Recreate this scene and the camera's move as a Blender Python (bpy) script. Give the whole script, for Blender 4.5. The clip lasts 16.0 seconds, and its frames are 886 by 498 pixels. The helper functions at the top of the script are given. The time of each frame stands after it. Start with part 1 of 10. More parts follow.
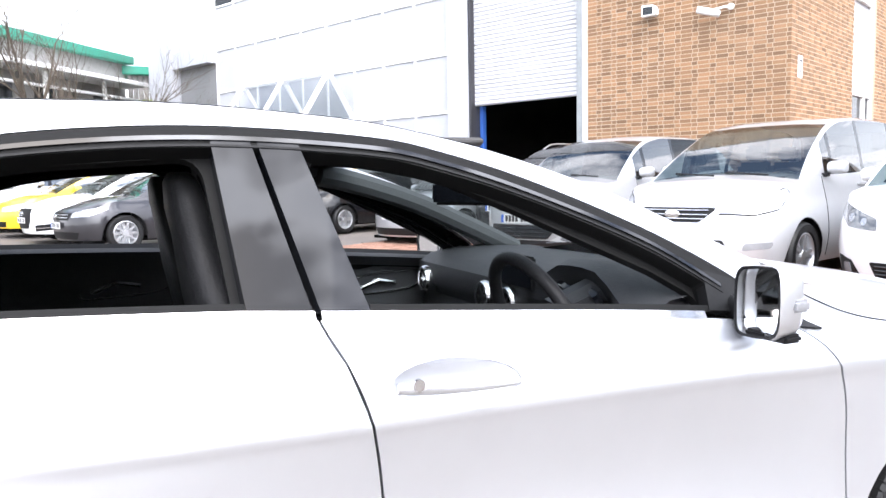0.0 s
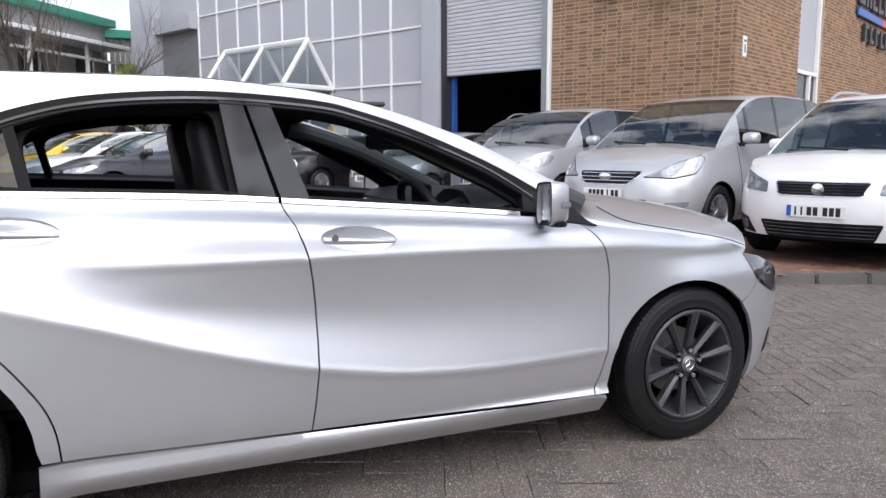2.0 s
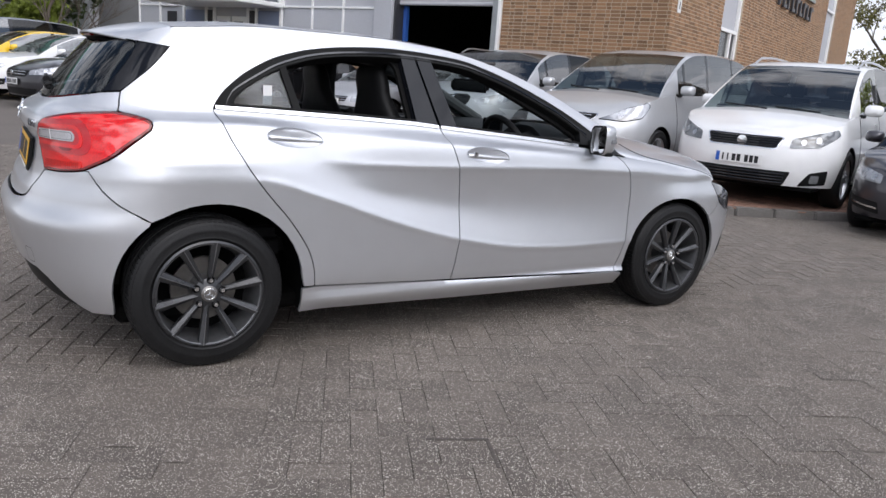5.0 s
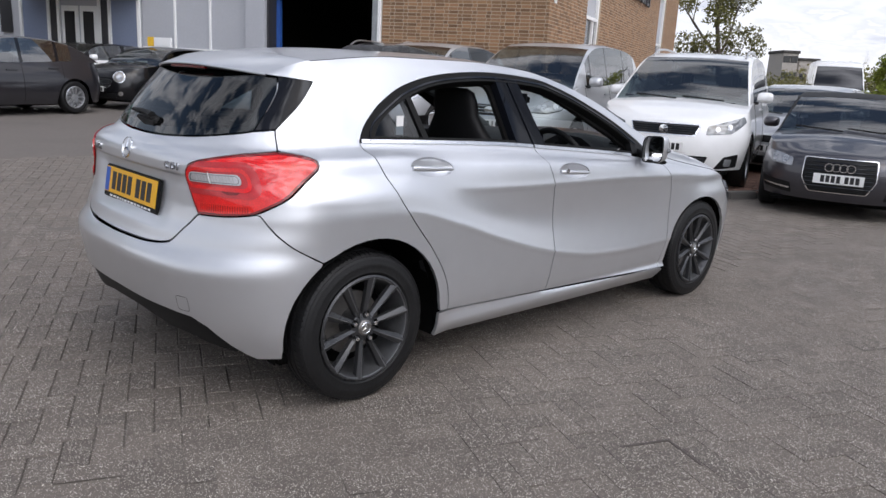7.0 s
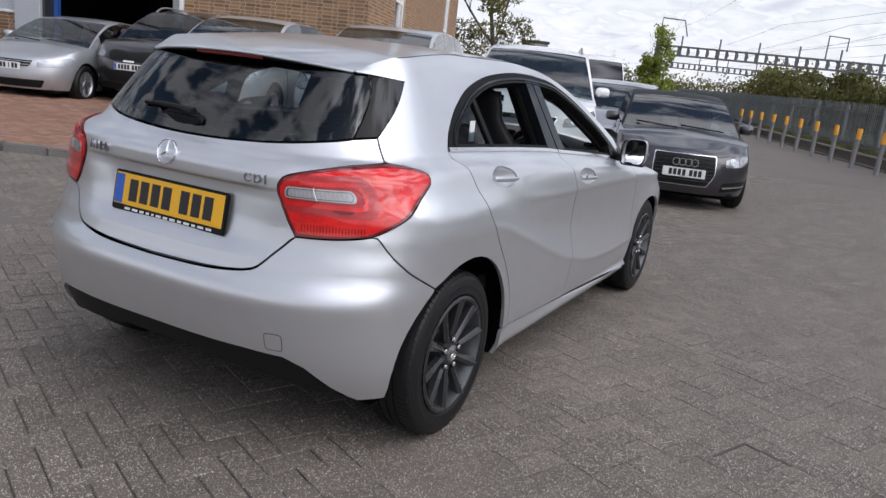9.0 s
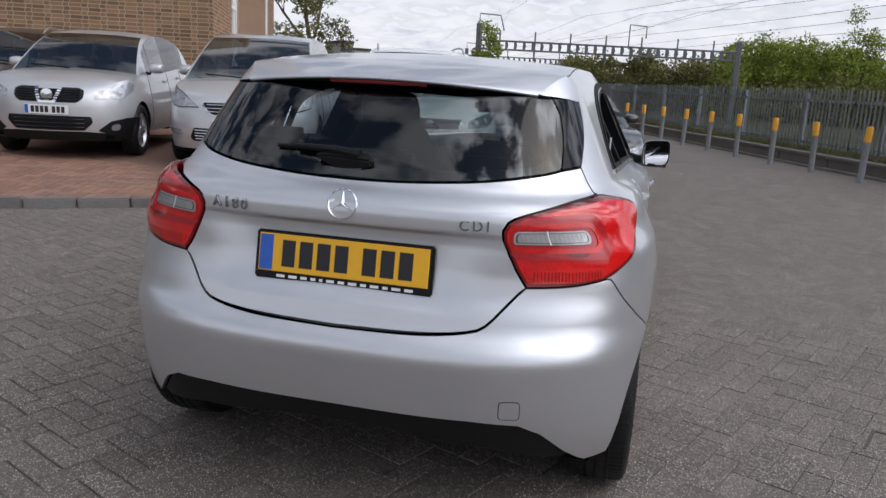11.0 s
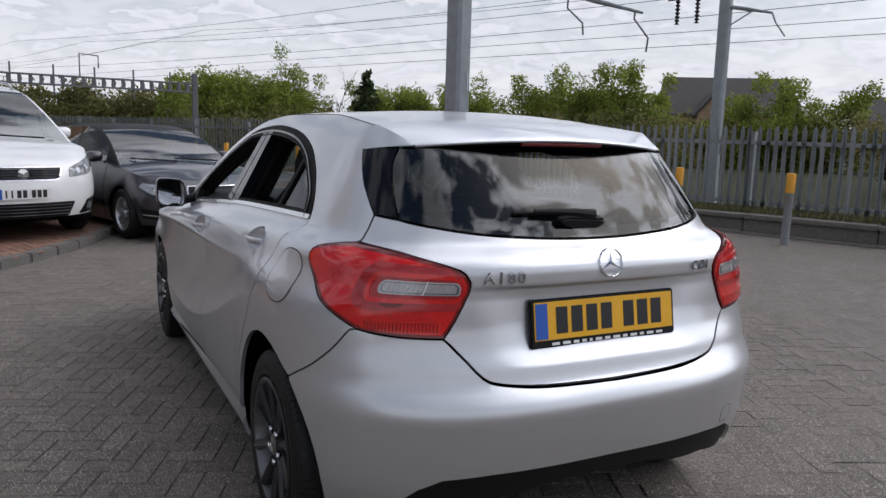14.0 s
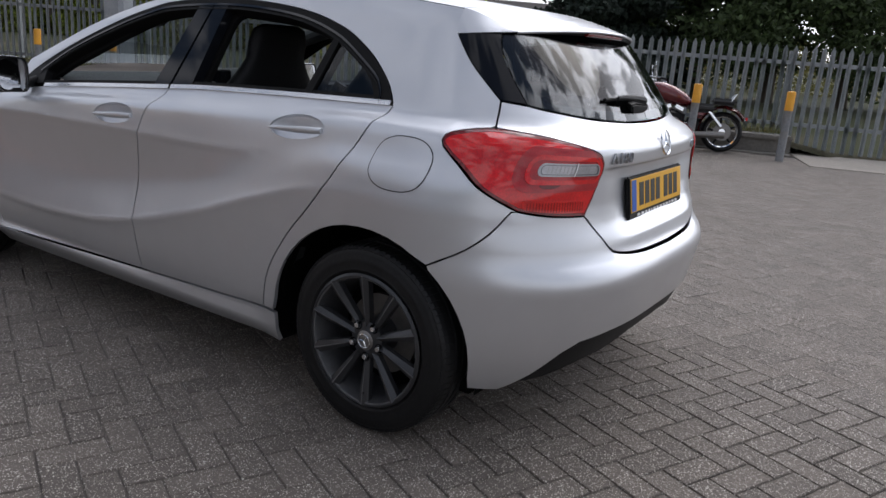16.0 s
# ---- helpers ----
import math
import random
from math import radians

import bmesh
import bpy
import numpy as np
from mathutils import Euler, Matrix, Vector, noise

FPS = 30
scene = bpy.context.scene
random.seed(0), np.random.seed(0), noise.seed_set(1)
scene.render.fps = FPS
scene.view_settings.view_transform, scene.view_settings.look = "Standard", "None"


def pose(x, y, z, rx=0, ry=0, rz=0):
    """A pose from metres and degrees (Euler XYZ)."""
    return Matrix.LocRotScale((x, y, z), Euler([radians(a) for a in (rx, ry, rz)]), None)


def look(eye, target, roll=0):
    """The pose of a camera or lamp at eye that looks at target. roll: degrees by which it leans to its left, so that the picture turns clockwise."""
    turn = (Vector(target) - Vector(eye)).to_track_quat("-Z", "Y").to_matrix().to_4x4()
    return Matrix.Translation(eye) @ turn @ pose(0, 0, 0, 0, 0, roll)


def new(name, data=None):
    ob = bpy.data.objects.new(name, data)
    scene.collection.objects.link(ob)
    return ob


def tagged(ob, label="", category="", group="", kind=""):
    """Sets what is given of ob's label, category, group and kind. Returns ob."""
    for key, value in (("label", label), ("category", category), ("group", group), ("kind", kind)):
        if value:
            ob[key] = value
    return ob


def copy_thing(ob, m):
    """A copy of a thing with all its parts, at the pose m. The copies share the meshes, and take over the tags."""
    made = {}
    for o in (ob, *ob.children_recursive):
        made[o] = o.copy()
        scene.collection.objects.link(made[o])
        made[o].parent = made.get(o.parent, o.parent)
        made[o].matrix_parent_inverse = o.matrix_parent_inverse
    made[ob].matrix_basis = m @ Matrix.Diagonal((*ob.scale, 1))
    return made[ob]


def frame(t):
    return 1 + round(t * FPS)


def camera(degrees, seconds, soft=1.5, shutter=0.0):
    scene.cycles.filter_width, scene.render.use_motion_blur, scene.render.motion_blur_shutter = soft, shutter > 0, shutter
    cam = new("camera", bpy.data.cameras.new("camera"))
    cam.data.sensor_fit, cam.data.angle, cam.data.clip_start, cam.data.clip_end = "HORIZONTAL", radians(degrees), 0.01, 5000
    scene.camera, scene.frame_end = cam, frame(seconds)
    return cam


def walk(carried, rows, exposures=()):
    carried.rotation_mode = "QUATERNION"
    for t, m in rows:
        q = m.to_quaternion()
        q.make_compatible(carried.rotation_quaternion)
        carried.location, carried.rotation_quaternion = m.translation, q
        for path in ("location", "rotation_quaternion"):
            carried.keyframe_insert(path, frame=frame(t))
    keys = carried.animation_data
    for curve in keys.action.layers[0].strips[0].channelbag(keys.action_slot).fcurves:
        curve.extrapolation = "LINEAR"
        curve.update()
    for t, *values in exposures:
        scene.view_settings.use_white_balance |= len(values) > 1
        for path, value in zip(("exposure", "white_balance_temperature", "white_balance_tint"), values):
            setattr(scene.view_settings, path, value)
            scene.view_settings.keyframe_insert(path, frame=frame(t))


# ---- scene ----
cam = camera(60.5, 16.0)
PATH = [
    (0, (0.778, -2.057, 1.25), (1.569, -0.229, 1.068), -1.1),
    (0.5, (0.832, -2.357, 1.196), (1.666, -0.56, 0.923), 1.1),
    (1, (0.743, -2.6, 1.172), (1.679, -0.854, 0.902), -0.5),
    (1.5, (0.644, -2.84, 1.175), (1.584, -1.096, 0.902), -1.3),
    (2, (0.564, -3.127, 1.173), (1.397, -1.328, 0.913), -0.1),
    (2.5, (0.356, -3.315, 1.198), (1.247, -1.543, 0.943), -0.3),
    (3, (0.1, -3.482, 1.233), (1.117, -1.785, 0.944), -0.3),
    (3.5, (-0.074, -3.675, 1.244), (0.947, -1.977, 0.969), 0.3),
    (4, (-0.299, -3.827, 1.282), (0.719, -2.134, 0.968), 2.5),
    (4.5, (-0.583, -3.946, 1.278), (0.473, -2.284, 0.926), 3.2),
    (5, (-0.783, -3.865, 1.25), (0.254, -2.213, 0.808), 4.3),
    (5.2, (-0.873, -3.804, 1.262), (0.15, -2.141, 0.83), 4.6),
    (7.3, (-1.979, -3.029, 1.374), (-0.583, -1.672, 0.914), 3.6),
    (7.5, (-2.056, -2.924, 1.381), (-0.644, -1.584, 0.923), 3.8),
    (8, (-2.175, -2.603, 1.34), (-0.664, -1.382, 0.866), 1.7),
    (8.2, (-2.229, -2.48, 1.358), (-0.679, -1.312, 0.873), 3.3),
    (10.3, (-2.543, -1.254, 1.322), (-0.672, -0.709, 0.874), 2.8),
    (10.5, (-2.551, -1.12, 1.313), (-0.679, -0.583, 0.857), 2.7),
    (11, (-2.583, -0.786, 1.331), (-0.687, -0.319, 0.9), 3.0),
    (11.5, (-2.699, -0.447, 1.328), (-0.755, -0.306, 0.877), 2.6),
    (12, (-2.686, -0.074, 1.303), (-0.713, -0.097, 0.972), 1.9),
    (12.5, (-2.682, 0.312, 1.32), (-0.734, 0.068, 0.935), 3.9),
    (13, (-2.677, 0.719, 1.349), (-0.776, 0.177, 1.044), 3.7),
    (13.5, (-2.494, 1.071, 1.339), (-0.638, 0.402, 1.013), 0.3),
    (14, (-2.349, 1.467, 1.345), (-0.593, 0.558, 1.043), 1.6),
    (14.5, (-2.153, 1.777, 1.309), (-0.557, 0.638, 0.914), 2.4),
    (15, (-1.91, 2.03, 1.275), (-0.467, 0.731, 0.795), 1.5),
    (15.5, (-1.699, 2.369, 1.276), (-0.46, 0.891, 0.743), 4.0),
    (16, (-1.429, 2.64, 1.263), (-0.378, 1.023, 0.735), 4.4),
]
EXPOSURE = [(0.0, 1.62), (0.3, 1.18), (0.6, 0.74), (1.0, 0.47), (1.5, 0.31), (2.5, 0.13), (4.0, 0.01), (5.0, -0.02), (8.0, -0.13), (11.0, -0.33), (13.0, -0.47), (14.5, -0.40), (16.0, -0.23)]
walk(cam, [(t, look(eye, target, roll)) for t, eye, target, roll in PATH], EXPOSURE)

# ---- world and sun ----
world = bpy.data.worlds.new("sky")
scene.world = world
world.use_nodes = True
SUN_AZ, SUN_EL = radians(-97), radians(47)          # where the sun stands, seen from the yard


def build_sky():
    nt = world.node_tree
    nt.nodes.clear()
    n, l = nt.nodes.new, nt.links.new
    out, bg = n("ShaderNodeOutputWorld"), n("ShaderNodeBackground")
    sky = n("ShaderNodeTexSky")
    sky.sky_type, sky.sun_disc = "NISHITA", False
    sky.sun_elevation, sky.sun_rotation = SUN_EL, math.pi / 2 - SUN_AZ
    sky.air_density, sky.dust_density = 1.0, 2.0
    co, sep = n("ShaderNodeTexCoord"), n("ShaderNodeSeparateXYZ")
    l(co.outputs["Generated"], sep.inputs[0])
    lift = n("ShaderNodeMath")
    lift.operation, lift.inputs[1].default_value = "ADD", 0.22
    up = n("ShaderNodeMath")
    up.operation, up.inputs[1].default_value = "MAXIMUM", 0.0
    l(sep.outputs["Z"], up.inputs[0]), l(up.outputs[0], lift.inputs[0])
    dx, dy = n("ShaderNodeMath"), n("ShaderNodeMath")
    dx.operation = dy.operation = "DIVIDE"
    l(sep.outputs["X"], dx.inputs[0]), l(lift.outputs[0], dx.inputs[1])
    l(sep.outputs["Y"], dy.inputs[0]), l(lift.outputs[0], dy.inputs[1])
    flat = n("ShaderNodeCombineXYZ")
    l(dx.outputs[0], flat.inputs[0]), l(dy.outputs[0], flat.inputs[1])
    big = n("ShaderNodeTexNoise")
    big.inputs["Scale"].default_value, big.inputs["Detail"].default_value, big.inputs["Roughness"].default_value = 4.2, 9, 0.55
    big.inputs["Distortion"].default_value = 0.25
    l(flat.outputs[0], big.inputs["Vector"])
    cover = n("ShaderNodeValToRGB")
    cover.color_ramp.elements[0].position, cover.color_ramp.elements[1].position = 0.46, 0.56
    l(big.outputs["Fac"], cover.inputs[0])
    # cloud brightness: grey bellies, white rims
    shade = n("ShaderNodeValToRGB")
    e = shade.color_ramp.elements
    e[0].position, e[0].color = 0.42, (1.0, 1.0, 1.0, 1)
    e[1].position, e[1].color = 0.72, (0.60, 0.62, 0.66, 1)
    l(big.outputs["Fac"], shade.inputs[0])
    cloud = n("ShaderNodeMix")
    cloud.data_type, cloud.blend_type = "RGBA", "MULTIPLY"
    cloud.inputs["Factor"].default_value = 1
    cloud.inputs["A"].default_value = (8.1, 8.15, 8.75, 1)
    l(shade.outputs[0], cloud.inputs["B"])
    # thicker veil towards the horizon
    veil = n("ShaderNodeMapRange")
    veil.inputs["From Min"].default_value, veil.inputs["From Max"].default_value = 0.05, 0.42
    veil.inputs["To Min"].default_value, veil.inputs["To Max"].default_value = 0.80, 0.0
    l(up.outputs[0], veil.inputs["Value"])
    most = n("ShaderNodeMath")
    most.operation = "MAXIMUM"
    l(cover.outputs[0], most.inputs[0]), l(veil.outputs[0], most.inputs[1])
    mix = n("ShaderNodeMix")
    mix.data_type = "RGBA"
    l(most.outputs[0], mix.inputs["Factor"]), l(sky.outputs[0], mix.inputs["A"]), l(cloud.outputs["Result"], mix.inputs["B"])
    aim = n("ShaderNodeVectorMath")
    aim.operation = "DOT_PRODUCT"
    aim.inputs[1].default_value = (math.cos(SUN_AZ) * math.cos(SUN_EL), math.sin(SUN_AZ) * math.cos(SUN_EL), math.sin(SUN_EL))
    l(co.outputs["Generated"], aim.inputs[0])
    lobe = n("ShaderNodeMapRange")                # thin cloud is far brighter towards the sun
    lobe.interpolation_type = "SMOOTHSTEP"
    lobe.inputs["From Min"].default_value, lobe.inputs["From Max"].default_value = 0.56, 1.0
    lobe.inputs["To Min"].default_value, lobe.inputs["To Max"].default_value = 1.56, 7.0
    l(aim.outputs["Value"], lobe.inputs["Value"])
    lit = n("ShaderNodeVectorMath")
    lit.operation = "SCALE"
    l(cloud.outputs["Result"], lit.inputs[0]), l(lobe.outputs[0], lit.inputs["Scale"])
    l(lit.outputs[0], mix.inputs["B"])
    bg.inputs["Strength"].default_value = 0.108
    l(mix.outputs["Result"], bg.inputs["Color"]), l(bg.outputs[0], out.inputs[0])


build_sky()
sun = new("sun", bpy.data.lights.new("sun", "SUN"))
sun.data.energy, sun.data.angle, sun.data.color = 0.54, radians(44), (1.0, 0.98, 0.95)
sun.matrix_world = look((math.cos(SUN_AZ) * math.cos(SUN_EL) * 30, math.sin(SUN_AZ) * math.cos(SUN_EL) * 30, math.sin(SUN_EL) * 30), (0, 0, 0))

# ---- helpers for building ----


def material(name, color, rough=0.6, metal=0.0, var=0.12, coarse=1.5, fine=40.0, bump=0.0, second=None, second_at=0.6, spec=0.5, coat=0.0,
             rand=0.0, island=0.0, fleck=None, fleck_amount=0.0, fleck_scale=220.0, streak=0.0, flake=0.0, glow_through=0.0):
    """A procedural surface: colour varied at two scales, an optional second colour in blotches, flecks, relief."""
    m = bpy.data.materials.new(name)
    m.use_nodes = True
    nt = m.node_tree
    n, l = nt.nodes.new, nt.links.new
    b = nt.nodes["Principled BSDF"]
    b.inputs["Metallic"].default_value, b.inputs["Specular IOR Level"].default_value = metal, spec
    b.inputs["Coat Weight"].default_value, b.inputs["Coat Roughness"].default_value = coat, 0.04
    geo = n("ShaderNodeNewGeometry")
    a, c = n("ShaderNodeTexNoise"), n("ShaderNodeTexNoise")
    a.inputs["Scale"].default_value, a.inputs["Detail"].default_value = coarse, 5
    c.inputs["Scale"].default_value, c.inputs["Detail"].default_value = fine, 3
    l(geo.outputs["Position"], c.inputs["Vector"])
    if streak:
        squash = n("ShaderNodeVectorMath")
        squash.operation, squash.inputs[1].default_value = "MULTIPLY", (1, 1, streak)
        l(geo.outputs["Position"], squash.inputs[0]), l(squash.outputs[0], a.inputs["Vector"])
    else:
        l(geo.outputs["Position"], a.inputs["Vector"])
    col = None
    if second:
        ramp = n("ShaderNodeMapRange")
        ramp.inputs["From Min"].default_value, ramp.inputs["From Max"].default_value = second_at - 0.12, second_at + 0.12
        l(a.outputs["Fac"], ramp.inputs["Value"])
        mx = n("ShaderNodeMix")
        mx.data_type = "RGBA"
        mx.inputs["A"].default_value, mx.inputs["B"].default_value = (*color, 1), (*second, 1)
        l(ramp.outputs[0], mx.inputs["Factor"])
        col = mx.outputs["Result"]
    total = n("ShaderNodeMath")
    total.operation = "ADD"
    l(a.outputs["Fac"], total.inputs[0]), l(c.outputs["Fac"], total.inputs[1])
    span = n("ShaderNodeMapRange")
    span.inputs["From Min"].default_value, span.inputs["From Max"].default_value = 0.6, 1.4
    span.inputs["To Min"].default_value, span.inputs["To Max"].default_value = 1 - var, 1 + var
    l(total.outputs[0], span.inputs["Value"])
    value = span.outputs[0]
    for amount, source in ((rand, "object"), (island, "island")):
        if amount:
            src = n("ShaderNodeObjectInfo").outputs["Random"] if source == "object" else geo.outputs["Random Per Island"]
            sp = n("ShaderNodeMapRange")
            sp.inputs["To Min"].default_value, sp.inputs["To Max"].default_value = 1 - amount, 1 + amount
            l(src, sp.inputs["Value"])
            mul = n("ShaderNodeMath")
            mul.operation = "MULTIPLY"
            l(value, mul.inputs[0]), l(sp.outputs[0], mul.inputs[1])
            value = mul.outputs[0]
    tint = n("ShaderNodeVectorMath")
    tint.operation = "SCALE"
    if col:
        l(col, tint.inputs[0])
    else:
        tint.inputs[0].default_value = color
    l(value, tint.inputs["Scale"])
    final = tint.outputs[0]
    if fleck:
        v = n("ShaderNodeTexVoronoi")
        v.inputs["Scale"].default_value = fleck_scale
        wob, shift = n("ShaderNodeTexNoise"), n("ShaderNodeVectorMath")
        wob.inputs["Scale"].default_value, wob.inputs["Detail"].default_value = fleck_scale * 1.7, 1
        l(geo.outputs["Position"], wob.inputs["Vector"])
        shift.operation = "MULTIPLY_ADD"
        shift.inputs[1].default_value = (1.1 / fleck_scale, 1.1 / fleck_scale, 1.1 / fleck_scale)
        l(wob.outputs["Color"], shift.inputs[0]), l(geo.outputs["Position"], shift.inputs[2])
        l(shift.outputs[0], v.inputs["Vector"])
        pick = n("ShaderNodeSeparateColor")
        l(v.outputs["Color"], pick.inputs[0])
        wide = n("ShaderNodeMapRange")            # grains of many sizes
        wide.inputs["To Min"].default_value, wide.inputs["To Max"].default_value = 0.10, 0.44
        l(pick.outputs[1], wide.inputs["Value"])
        near = n("ShaderNodeMath")
        near.operation = "LESS_THAN"
        l(v.outputs["Distance"], near.inputs[0]), l(wide.outputs[0], near.inputs[1])
        some = n("ShaderNodeMath")
        some.operation, some.inputs[1].default_value = "LESS_THAN", fleck_amount
        l(pick.outputs[0], some.inputs[0])
        both = n("ShaderNodeMath")
        both.operation = "MULTIPLY"
        l(near.outputs[0], both.inputs[0]), l(some.outputs[0], both.inputs[1])
        pale, weigh = n("ShaderNodeMapRange"), n("ShaderNodeMath")
        pale.inputs["To Min"].default_value, weigh.operation = 0.25, "MULTIPLY"
        l(pick.outputs[2], pale.inputs["Value"]), l(both.outputs[0], weigh.inputs[0]), l(pale.outputs[0], weigh.inputs[1])
        both = weigh
        fm = n("ShaderNodeMix")
        fm.data_type = "RGBA"
        fm.inputs["B"].default_value = (*fleck, 1)
        l(both.outputs[0], fm.inputs["Factor"]), l(final, fm.inputs["A"])
        final = fm.outputs["Result"]
    l(final, b.inputs["Base Color"])
    rr = n("ShaderNodeMapRange")
    rr.inputs["To Min"].default_value, rr.inputs["To Max"].default_value = max(0.02, rough * 0.82), min(1, rough * 1.18)
    l(a.outputs["Fac"], rr.inputs["Value"]), l(rr.outputs[0], b.inputs["Roughness"])
    if bump:
        bp = n("ShaderNodeBump")
        bp.inputs["Strength"].default_value, bp.inputs["Distance"].default_value = bump, 0.006
        l(c.outputs["Fac"], bp.inputs["Height"]), l(bp.outputs[0], b.inputs["Normal"])
    if flake:
        fl = n("ShaderNodeTexNoise")
        fl.inputs["Scale"].default_value = 900
        l(geo.outputs["Position"], fl.inputs["Vector"])
        bp = n("ShaderNodeBump")
        bp.inputs["Strength"].default_value, bp.inputs["Distance"].default_value = flake, 0.0005
        l(fl.outputs["Fac"], bp.inputs["Height"]), l(bp.outputs[0], b.inputs["Normal"])
    if glow_through:                             # thin leaves let light through
        tr, mx = n("ShaderNodeBsdfTranslucent"), n("ShaderNodeMixShader")
        l(final, tr.inputs[0])
        mx.inputs[0].default_value = glow_through
        l(b.outputs[0], mx.inputs[1]), l(tr.outputs[0], mx.inputs[2]), l(mx.outputs[0], nt.nodes["Material Output"].inputs[0])
    return m


def glass(name, tint, rough=0.0, alpha=None):
    """Thin car or window glass: mostly clear, with real reflections."""
    m = bpy.data.materials.new(name)
    m.use_nodes = True
    nt = m.node_tree
    n, l = nt.nodes.new, nt.links.new
    nt.nodes.remove(nt.nodes["Principled BSDF"])
    clear, shine, mx, lw = n("ShaderNodeBsdfTransparent"), n("ShaderNodeBsdfGlossy"), n("ShaderNodeMixShader"), n("ShaderNodeLayerWeight")
    clear.inputs[0].default_value = (*tint, 1)
    shine.inputs["Roughness"].default_value = rough
    lw.inputs["Blend"].default_value = 0.5
    power, fr = n("ShaderNodeMath"), n("ShaderNodeMapRange")
    power.operation, power.inputs[1].default_value = "POWER", 5.0
    l(lw.outputs["Facing"], power.inputs[0]), l(power.outputs[0], fr.inputs["Value"])
    fr.inputs["To Min"].default_value, fr.inputs["To Max"].default_value = alpha or 0.06, 1.0
    l(fr.outputs[0], mx.inputs[0]), l(clear.outputs[0], mx.inputs[1]), l(shine.outputs[0], mx.inputs[2])
    l(mx.outputs[0], nt.nodes["Material Output"].inputs[0])
    return m


def to_mesh(name, bm, mat, smooth=None):
    me = bpy.data.meshes.new(name)
    bmesh.ops.recalc_face_normals(bm, faces=bm.faces)
    if smooth is not None:
        lim = radians(smooth)
        for f in bm.faces:
            f.smooth = True
        for e in bm.edges:
            e.smooth = len(e.link_faces) == 2 and e.calc_face_angle(0) < lim
    bm.to_mesh(me)
    bm.free()
    me.materials.append(mat)
    return me


def part(name, bm, mat, parent=None, label="", smooth=None, m=None):
    """One mesh object under a thing or a part."""
    me = bm if isinstance(bm, bpy.types.Mesh) else to_mesh(name, bm, mat, smooth)
    ob = new(name, me)
    if m is not None:
        ob.matrix_basis = m
    if parent:
        ob.parent = parent
    return tagged(ob, label) if label else ob


def thing(name, label, category, m=None, group="", kind=""):
    ob = new(name)
    ob.empty_display_size = 0.2
    if m is not None:
        ob.matrix_basis = m
    return tagged(ob, label, category, group, kind)


def box(bm, lo, hi, bevel=0.0, segments=1):
    """A box between two corners, its edges bevelled."""
    vs = [bm.verts.new((x, y, z)) for x in (lo[0], hi[0]) for y in (lo[1], hi[1]) for z in (lo[2], hi[2])]
    fs = [bm.faces.new([vs[i] for i in q]) for q in ((0, 1, 3, 2), (4, 6, 7, 5), (0, 4, 5, 1), (2, 3, 7, 6), (0, 2, 6, 4), (1, 5, 7, 3))]
    if bevel:
        es = list({e for f in fs for e in f.edges})
        bmesh.ops.bevel(bm, geom=es, offset=bevel, segments=segments, affect="EDGES", clamp_overlap=True)
    return bm


def boxed(lo, hi, bevel=0.0, segments=1):
    return box(bmesh.new(), lo, hi, bevel, segments)


def tube(bm, pts, radius, sides=8, caps=True):
    """A round bar through points; radius may be one number or one for each point."""
    pts = [Vector(p) for p in pts]
    rad = radius if isinstance(radius, (list, tuple)) else [radius] * len(pts)
    rings, side = [], None
    for i, p in enumerate(pts):
        d = (pts[min(i + 1, len(pts) - 1)] - pts[max(i - 1, 0)]).normalized()
        if side is None:
            side = d.orthogonal().normalized()
        side = (side - d * side.dot(d)).normalized()
        other = d.cross(side)
        rings.append([bm.verts.new(p + rad[i] * (math.cos(k / sides * math.tau) * side + math.sin(k / sides * math.tau) * other)) for k in range(sides)])
    for r, q in zip(rings, rings[1:]):
        for k in range(sides):
            bm.faces.new((r[k], r[(k + 1) % sides], q[(k + 1) % sides], q[k]))
    if caps:
        bm.faces.new(rings[0][::-1]), bm.faces.new(rings[-1])
    return bm


def tubed(pts, radius, sides=8):
    return tube(bmesh.new(), pts, radius, sides)


def lathe(profile, sides=32, axis="y", bm=None, closed=False):
    """Turns a profile of (radius, along) round an axis."""
    bm = bm or bmesh.new()
    rings = []
    for r, h in profile:
        ring = []
        for k in range(sides):
            c, s = math.cos(k / sides * math.tau) * r, math.sin(k / sides * math.tau) * r
            ring.append(bm.verts.new((c, h, s) if axis == "y" else (c, s, h) if axis == "z" else (h, c, s)))
        rings.append(ring)
    pairs = list(zip(rings, rings[1:])) + ([(rings[-1], rings[0])] if closed else [])
    for a, b in pairs:
        for k in range(sides):
            bm.faces.new((a[k], a[(k + 1) % sides], b[(k + 1) % sides], b[k]))
    return bm


def slab(bm, outline, depth, axis="y", at=0.0):
    """A flat plate of an outline (pairs), given a thickness along an axis."""
    def put(p, h):
        return (p[0], h, p[1]) if axis == "y" else (p[0], p[1], h) if axis == "z" else (h, p[0], p[1])
    a = [bm.verts.new(put(p, at)) for p in outline]
    b = [bm.verts.new(put(p, at + depth)) for p in outline]
    k = len(outline)
    bm.faces.new(a[::-1]), bm.faces.new(b)
    for i in range(k):
        bm.faces.new((a[i], a[(i + 1) % k], b[(i + 1) % k], b[i]))
    return bm


